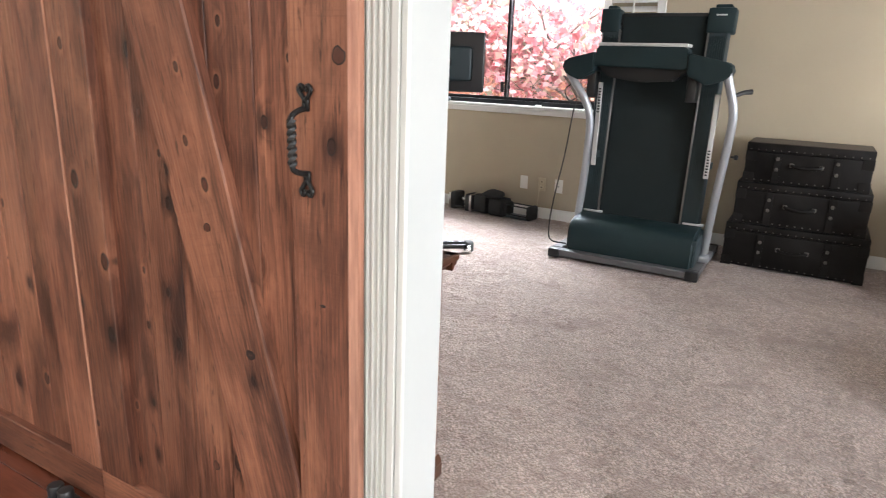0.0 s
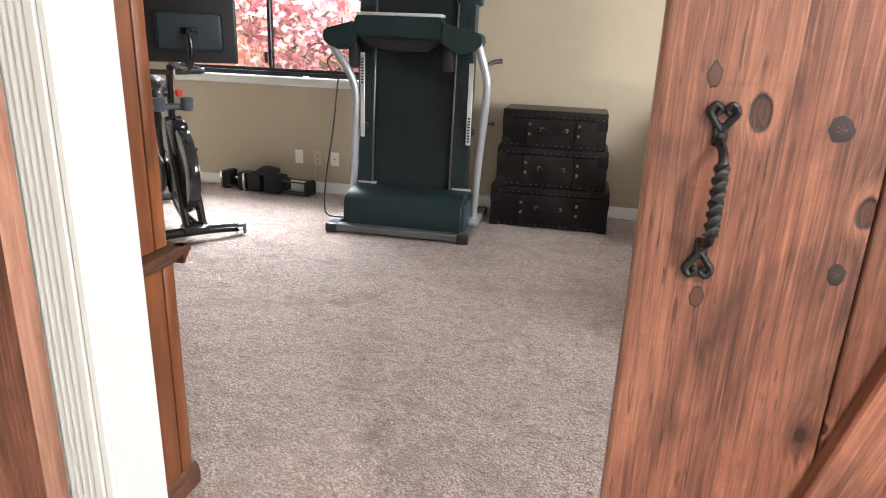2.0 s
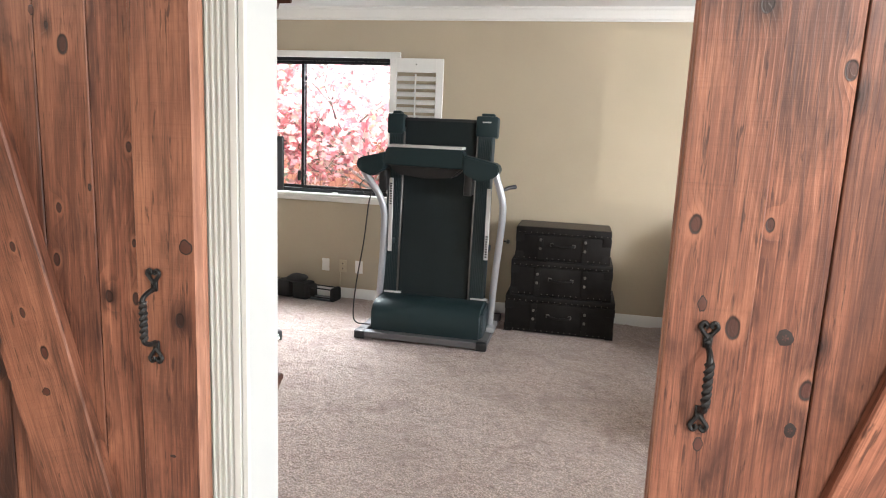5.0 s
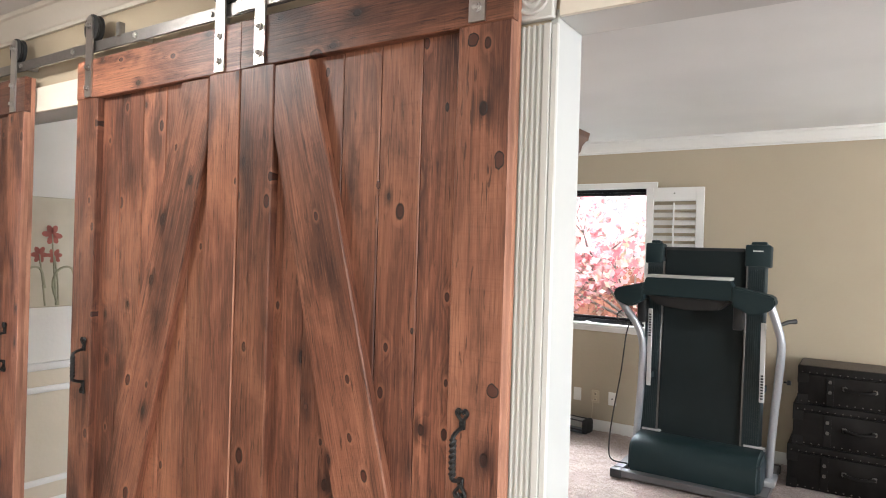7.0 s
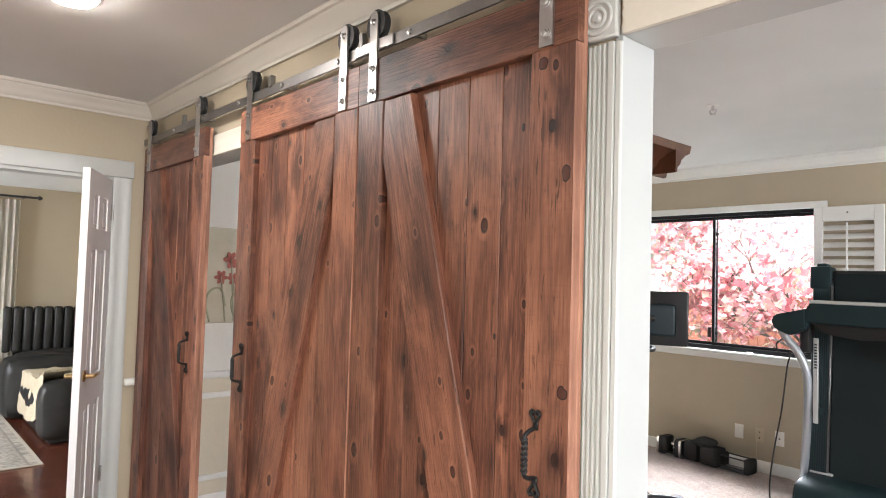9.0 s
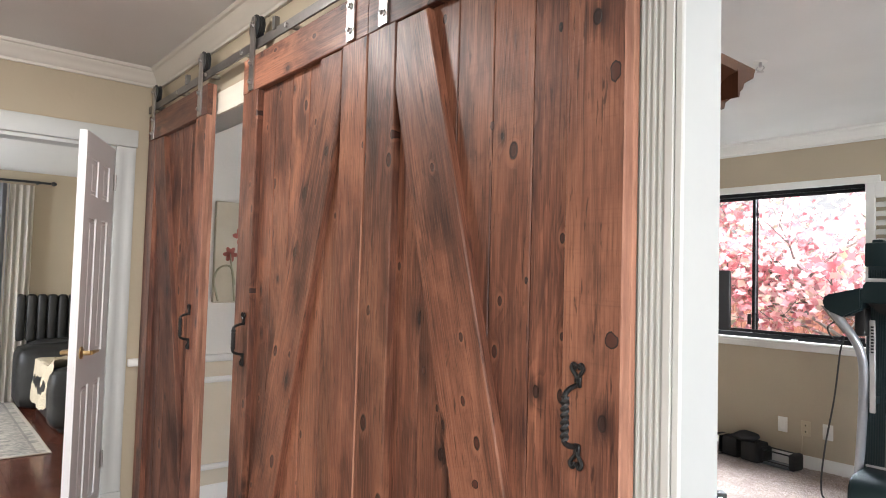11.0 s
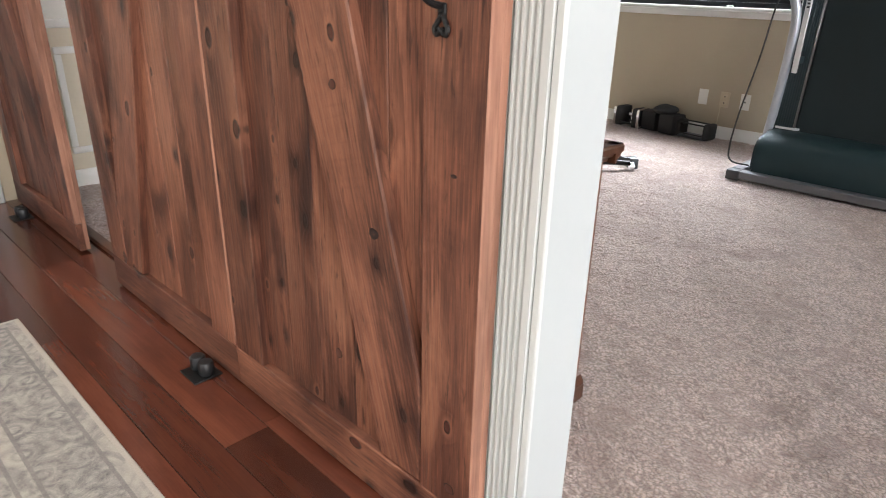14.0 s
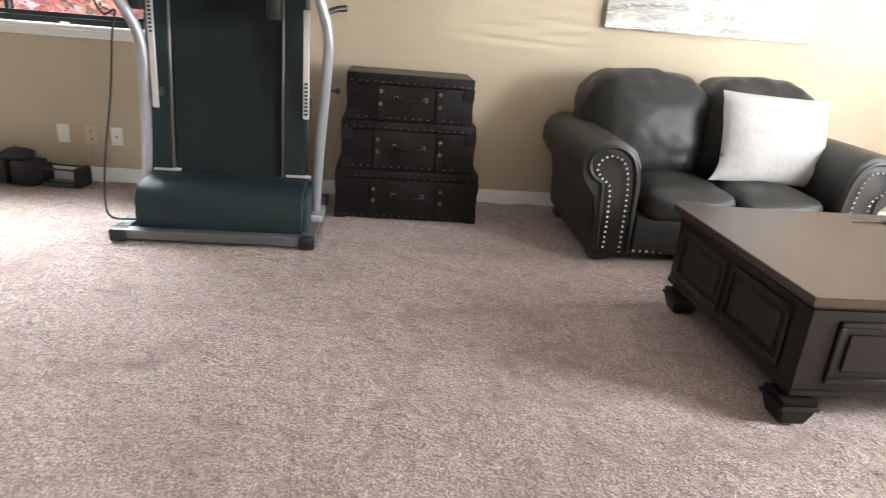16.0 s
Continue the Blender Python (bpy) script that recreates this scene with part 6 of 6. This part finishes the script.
    part("housing", boxed((-0.262, -0.014, -0.185), (0.262, 0.014, 0.185), 0.014, 3), BLACK_PLASTIC, screen, "black screen housing")
    back_shell = part("back_shell", boxed((-0.185, -0.04, -0.115), (0.185, -0.013, 0.1), 0.024, 3), CHARCOAL_SIDE, screen)
    part("badge", boxed((-0.007, -0.0385, 0.042), (0.007, -0.0355, 0.062), 0.003), WHITE_PRINT, back_shell)
    arm = smooth_path([(0.0, -0.02, 0.0), (0.0, -0.075, -0.005), (0.005, -0.09, -0.07), (0.0, -0.08, -0.18), (-0.03, 0.0, -0.225), (-0.1, 0.16, -0.235), (-0.16, 0.27, -0.225)], 5)
    part("swing_arm", tube(bmesh.new(), arm, 0.017, 10), BLACK_GLOSS, screen)
    part("mount", boxed((-0.05, -0.05, -0.02), (0.05, -0.03, 0.02), 0.008, 2), BLACK_GLOSS, screen)
    return ob


exercise_bike()


def hutch():
    x0, x1, y0, y1 = -1.85, -0.572, GYM + 0.012, 2.175
    ob = thing("hutch", "honey-stained wooden hutch with dark crown and ledge against the wall", "cabinet")
    part("plinth", boxed((x0 - 0.012, y0, 0.0), (x1 + 0.014, y1 + 0.016, 0.05), 0.004), HUTCH_DARK, ob)
    bm = bmesh.new()
    prism(bm, [(x1, 0.05), (x1 + 0.012, 0.05), (x1 + 0.01, 0.06), (x1 + 0.004, 0.07), (x1, 0.074)], "y", y0, y1 + 0.012)
    part("plinth_moulding", bm, HUTCH_DARK, ob)
    part("lower_case", boxed((x0 + 0.018, y0 + 0.002, 0.052), (x1 - 0.018, y1 - 0.022, 0.692)), HUTCH_WOOD, ob)
    part("upper_case", boxed((x0 + 0.028, y0 + 0.002, 0.741), (x1 - 0.026, y1 - 0.026, 1.88)), HUTCH_WOOD, ob)
    for a, b, inset in ((0.052, 0.692, 0.0), (0.741, 1.88, 0.008)):
        for x, s in ((x1 - inset, -1), (x0 + inset, 1)):
            lo, hi = sorted((x, x + s * 0.0175))
            part("side_panel", boxed((lo, y0, a), (hi, y1 - 0.052 - inset, b), 0.002), HUTCH_WOOD, ob)
            part("corner_stile", boxed((lo, y1 - 0.046 - inset, a), (hi, y1 - inset, b), 0.004, 2), HUTCH_WOOD, ob)
        n, w = 3, (x1 - x0 - 0.06) / 3
        for k in range(n):
            bx = x0 + 0.03 + k * w
            d = part("door", boxed((bx + 0.004, y1 - 0.021 - inset, a + 0.01), (bx + w - 0.004, y1 - inset, b - 0.01), 0.003), HUTCH_WOOD, ob)
            part("door_panel", boxed((bx + 0.06, y1 - inset + 0.0005, a + 0.07), (bx + w - 0.06, y1 - inset + 0.007, b - 0.07), 0.005), HUTCH_WOOD, d)
            part("knob", lathe(bmesh.new(), [(0.006, 0.0), (0.006, 0.012), (0.014, 0.018), (0.012, 0.028), (0.001, 0.03)], (bx + w - 0.03, y1 - inset, (a + b) / 2), "y", 10), BRASS, d)
    profile = [(0.0, 0.693), (0.008, 0.695), (0.012, 0.705), (0.022, 0.709), (0.026, 0.717), (0.034, 0.721), (0.034, 0.735), (0.028, 0.74), (0.0, 0.74)]
    bm = bmesh.new()
    block(bm, (x0 - 0.0, y0, 0.6935), (x1 - 0.001, y1 - 0.001, 0.7395))
    prism(bm, [(x1 + u, v) for u, v in profile], "y", y0, y1 + 0.03)
    prism(bm, [(y1 + u, v) for u, v in profile], "x", x0, x1 + 0.03)
    part("ledge", bm, HUTCH_DARK, ob, "darker moulded ledge")
    profile = [(0.0, 1.872), (0.008, 1.874), (0.012, 1.89), (0.028, 1.9), (0.034, 1.915), (0.066, 1.935), (0.088, 1.942), (0.094, 1.965), (0.0, 1.965)]
    bm = bmesh.new()
    block(bm, (x0 + 0.01, y0, 1.881), (x1 - 0.012, y1 - 0.01, 1.9645))
    prism(bm, [(x1 - 0.012 + u, v) for u, v in profile], "y", y0, y1 + 0.078)
    prism(bm, [(y1 - 0.012 + u, v) for u, v in profile], "x", x0, x1 + 0.078)
    part("crown", bm, HUTCH_DARK, ob, "dark moulded crown")
    return ob


hutch()

# flower picture on the west wall
pic = thing("flower_picture", "unframed beige canvas with red flowers on grey stems", "painting", pose(WEST + 0.002, 2.42, 1.495))
part("canvas", boxed((0, -0.47, -0.31), (0.03, 0.47, 0.31), 0.004), FLORAL, pic)
rng = random.Random(3)
for y, z, r in ((-0.375, -0.012, 0.042), (-0.31, 0.1, 0.05), (-0.295, -0.02, 0.038), (-0.12, 0.12, 0.05), (0.0, 0.02, 0.045), (0.2, 0.1, 0.05)):
    stem = part("stem", tube(bmesh.new(), smooth_path([(0.031, y * 0.9, -0.3), (0.031, y + 0.02, -0.15), (0.031, y, z)], 5), 0.005, 5), STEM, pic)
    bm = bmesh.new()
    for k in range(6):
        a = k * math.pi / 3 + rng.uniform(-0.2, 0.2)
        c = Vector((0.032, y + r * 0.6 * math.cos(a), z + r * 0.6 * math.sin(a)))
        petal = [c + Vector((0, r * (0.55 * math.cos(a) * math.cos(t) - 0.33 * math.sin(a) * math.sin(t)), r * (0.55 * math.sin(a) * math.cos(t) + 0.33 * math.cos(a) * math.sin(t)))) for t in np.linspace(0, 2 * math.pi, 9)[:-1]]
        va = [bm.verts.new(p) for p in petal]
        vb = [bm.verts.new(p + Vector((0.0015, 0, 0))) for p in petal]
        bm.faces.new(vb)
        for q in range(8):
            bm.faces.new((va[q], va[(q + 1) % 8], vb[(q + 1) % 8], vb[q]))
    part("blossom", bm, PETAL, pic, "dusty red painted blossom")
for y in (-0.42, -0.25, -0.05, 0.15):
    part("leaf", tube(bmesh.new(), smooth_path([(0.031, y - 0.02, -0.3), (0.031, y - 0.05, -0.18), (0.031, y - 0.02, -0.1), (0.031, y + 0.05, -0.09), (0.031, y + 0.08, -0.2)], 5), 0.007, 5), STEM, pic)

# ceiling fixtures
head = thing("fire_sprinkler", "small white fire sprinkler head on the ceiling", "sprinkler", pose(-1.23, 3.945, CEIL_GYM))
part("plate", lathe(bmesh.new(), [(0.002, -0.006), (0.035, -0.004), (0.038, 0.0)], (0, 0, 0), "z", 20), OUTLET_WHITE, head)
bm = tube(bmesh.new(), [(0, 0, -0.004), (0, 0, -0.03)], 0.009, 8)
tube(bm, smooth_path([(-0.014, 0, -0.026), (-0.02, 0, -0.04), (0, 0, -0.055)], 4), 0.003, 6)
tube(bm, smooth_path([(0.014, 0, -0.026), (0.02, 0, -0.04), (0, 0, -0.055)], 4), 0.003, 6)
lathe(bm, [(0.001, -0.058), (0.018, -0.057), (0.018, -0.054)], (0, 0, 0), "z", 12)
part("spray_head", bm, STEEL, head)
vent = thing("ceiling_vent", "white slotted ceiling air vent", "vent", pose(1.36, 5.55, CEIL_GYM))
part("frame", blocks(((-0.19, -0.09, -0.008), (0.19, -0.07, 0.0)), ((-0.19, 0.07, -0.008), (0.19, 0.09, 0.0)), ((-0.19, -0.07, -0.008), (-0.17, 0.07, 0.0)), ((0.17, -0.07, -0.008), (0.19, 0.07, 0.0))), OUTLET_WHITE, vent)
part("backing", boxed((-0.17, -0.07, -0.003), (0.17, 0.07, -0.0005)), BLACK_PLASTIC, vent)
for y in (-0.045, -0.015, 0.015, 0.045):
    part("slat", boxed((-0.169, y - 0.004, -0.012), (0.169, y + 0.004, -0.004)), OUTLET_WHITE, vent)

# hall rug
rug = part("hall_rug", boxed((-RUG_HALF[0], -RUG_HALF[1], 0), (RUG_HALF[0], RUG_HALF[1], 0.009), 0.003), RUG_MAT, at=pose(-0.97, 0.76, HALL_FLOOR + 0.0005))
tagged(rug, label="faded grey and cream oriental runner on the floorboards", category="rug")

# ---- sitting room seen through the end doorway ----
rug2 = part("sitting_room_rug", boxed((-RUG_HALF[0], -RUG_HALF[1], 0), (RUG_HALF[0], RUG_HALF[1], 0.01), 0.003), RUG_MAT, at=pose(-6.42, 0.62, HALL_FLOOR + 0.0005) @ Matrix.Diagonal((0.95, 1.9, 1, 1)))
tagged(rug2, label="faded grey and cream area rug in the sitting room", category="rug")
sofa = thing("leather_sofa", "black leather sofa with a ribbed back and a cream throw", "sofa", pose(-6.6, 1.95, HALL_FLOOR))
part("seat", cushion((-0.7, -0.42, 0.1), (0.55, 0.42, 0.43), 0.03, 8, 0.4, 0.006), LEATHER, sofa)
part("base", boxed((-0.72, -0.4, 0.0), (0.72, 0.45, 0.12), 0.02), LEATHER, sofa)
part("near_arm", cushion((0.5, -0.46, 0.02), (0.76, 0.45, 0.53), 0.02, 8, 0.7, 0.005), LEATHER, sofa)
part("far_arm", cushion((-0.86, -0.46, 0.02), (-0.64, 0.45, 0.64), 0.02, 8, 0.7, 0.005), LEATHER, sofa)
part("backrest", cushion((-0.72, 0.32, 0.1), (0.72, 0.55, 0.88), 0.03, 8, 0.5, 0.006), LEATHER, sofa)
chair = thing("ribbed_chair", "dark ribbed leather chair by the window", "armchair", pose(-7.35, 1.85, HALL_FLOOR))
for k in range(9):
    part("rib", boxed((-0.2, -0.46 + k * 0.094, 0.62), (-0.12, -0.46 + k * 0.094 + 0.088, 1.1), 0.03, 3), LEATHER, chair)
part("back_board", boxed((-0.22, -0.44, 0.1), (-0.19, 0.36, 1.05), 0.01), LEATHER, chair)
part("seat", cushion((-0.15, -0.46, 0.0), (0.3, 0.38, 0.6), 0.02, 6, 0.4, 0.004), LEATHER, chair)
throw = bmesh.new()
bmesh.ops.create_grid(throw, x_segments=30, y_segments=30, size=1.0)
for v in throw.verts:
    u, w = v.co.x, v.co.y
    side = max(0.0, -w - 0.25)
    z = 0.5 + 0.12 * max(0, u) ** 2 + 0.02 * noise.noise(Vector((u * 5, w * 5, 0))) - side * 0.5
    v.co = Vector((u * 0.5 + 0.06, -0.43 + max(w, -0.25) * 0.5 + 0.13 - 0.04 * side + 0.02 * noise.noise(Vector((u * 4, w * 6, 2))), z))
top_faces = throw.faces[:]
bmesh.ops.solidify(throw, geom=top_faces, thickness=0.02)
tagged(part("fleece_throw", throw, THROW, at=pose(-6.6, 1.95, HALL_FLOOR)), label="cream fleece throw draped over the black sofa", category="throw")


def drape(name, material, y0, y1, x, z0, z1, waves, deep, label):
    bm = bmesh.new()
    cols = waves * 8
    front, rear = [], []
    for k in range(cols + 1):
        y = y0 + (y1 - y0) * k / cols
        off = deep * math.sin(k / 8 * 2 * math.pi) + 0.3 * deep * math.sin(k * 0.37)
        front.append([bm.verts.new((x + off * (0.8 + 0.3 * (z1 - z) / (z1 - z0)), y, z)) for z in (z0, (z0 + z1) / 2, z1)])
    for a, b in zip(front, front[1:]):
        for n in range(2):
            bm.faces.new((a[n], b[n], b[n + 1], a[n + 1]))
    bmesh.ops.solidify(bm, geom=bm.faces[:], thickness=0.004)
    return tagged(part(name, bm, material), label=label, category="curtain")


drape("curtain", CURTAIN, 0.75, 1.28, -7.48, 0.0, 2.2, 7, 0.03, "grey floor-length curtain on a black rod")
drape("sheer_curtain", SHEER, 1.26, 1.5, -7.5, 0.0, 2.2, 4, 0.02, "ivory sheer curtain beside the grey one")
rod = thing("curtain_rod", "black curtain rod with a finial", "curtain rod")
part("rod", tube(bmesh.new(), [(-7.48, -0.2, 2.235), (-7.48, 1.64, 2.235)], 0.012, 10), BLACK_PLASTIC, rod)
part("finial", lathe(bmesh.new(), [(0.002, 0.0), (0.022, 0.01), (0.024, 0.03), (0.01, 0.05)], (-7.48, 1.64, 2.235), "y", 12), BLACK_PLASTIC, rod)
part("bracket", boxed((-7.6, 1.52, 2.22), (-7.47, 1.54, 2.25), 0.003), BLACK_PLASTIC, rod)

# ---- garden ----
setting("ground", boxed((-400, -400, -0.7), (400, 400, -0.45)), SOIL, "soil and grass outside")


def maple(at, seed):
    ob = thing("maple_tree", "red-leaved maple tree close to the window", "tree", at)
    rng = random.Random(seed)
    bm = bmesh.new()
    tips = []
    tube(bm, [(0, 0, 0), (0.05, 0.02, 0.6), (0.02, 0.05, 1.2)], [0.11, 0.09, 0.075], 10)

    def limb(start, way, length, radius, depth):
        pts, p = [start], start.copy()
        for k in range(4):
            way = (way + Vector((rng.uniform(-0.3, 0.3), rng.uniform(-0.3, 0.3), rng.uniform(-0.12, 0.2)))).normalized()
            p = p + way * length / 4
            pts.append(p.copy())
            if depth > 0 and k > 0:
                for _ in range(2):
                    side = (way + Vector((rng.uniform(-1, 1), rng.uniform(-1, 1), rng.uniform(-0.4, 0.6)))).normalized()
                    limb(p.copy(), side, length * 0.55, radius * 0.5, depth - 1)
            if depth <= 1:
                tips.append((p.copy(), 0.16 + 0.1 * depth))
        tube(bm, pts, [radius * (1 - 0.2 * k) for k in range(5)], 6)

    for k in range(7):
        a = k * 2 * math.pi / 7 + rng.uniform(-0.3, 0.3)
        limb(Vector((0.02, 0.05, rng.uniform(0.7, 1.25))), Vector((math.cos(a), math.sin(a), rng.uniform(0.25, 1.0))).normalized(), rng.uniform(1.3, 1.9), 0.032, 2)
    part("trunk", bm, BARK, ob, "grey branching trunk")
    verts, faces = [], []
    for p, spread in tips:
        for _ in range(9):
            if rng.random() < 0.12:
                continue
            c = p + Vector((rng.gauss(0, spread * 0.85), rng.gauss(0, spread * 0.85), rng.gauss(0, spread * 0.8)))
            s = rng.uniform(0.034, 0.066)
            u = Vector((rng.uniform(-1, 1), rng.uniform(-1, 1), rng.uniform(-0.6, 0.6))).normalized()
            w = u.orthogonal().normalized()
            w = (Matrix.Rotation(rng.uniform(0, 6.28), 3, u) @ w).normalized()
            base = len(verts)
            for f, g in ((-0.9, 0), (-0.2, 0.55), (0.15, 0.95), (0.35, 0.4), (1.1, 0), (0.35, -0.4), (0.15, -0.95), (-0.2, -0.55)):
                verts.append(tuple(c + u * s * f + w * s * g))
            faces.append(tuple(range(base, base + 8)))
    me = bpy.data.meshes.new("crown")
    me.from_pydata(verts, [], faces)
    me.materials.append(LEAVES)
    crown_ob = new("crown", me)
    crown_ob.parent = ob
    tagged(crown_ob, label="red autumn leaves")
    return ob


maple(pose(-2.1, 8.6, -0.45), 5)

fence = thing("fence", "reddish board fence behind the tree", "fence")
me_board = plank_mesh("board", 1.75, 0.138, 0.02, FENCE_WOOD, 60, 0.002, 2)
for k in range(64):
    piece("board", me_board, fence, pose(-9.4 + k * 0.142, 11.6, 0.43))
for z in (-0.15, 0.95):
    part("rail", boxed((-9.5, 11.625, z), (-0.3, 11.67, z + 0.09)), FENCE_WOOD, fence)
part("cap", boxed((-9.5, 11.58, 1.31), (-0.3, 11.68, 1.35)), FENCE_WOOD, fence)

house = thing("neighbour_house", "pale house with a grey roof behind the fence", "house")
part("wall", boxed((-16, 19, -0.45), (3, 27, 2.6)), SIDING, house)
bm = bmesh.new()
prism(bm, [(18.4, 2.5), (23, 4.4), (27.6, 2.5)], "x", -16.6, 3.6)
part("roof", bm, ROOFING, house, "grey shingle roof")
for x in (-12.5, -8.2, -3.9, -0.2):
    w = part("window", boxed((x, 18.95, 0.8), (x + 1.5, 19.0, 2.0), 0.01), TRIM_WHITE, house)
    part("pane", boxed((x + 0.08, 18.93, 0.88), (x + 1.42, 18.949, 1.92)), BLACK_GLOSS, w)
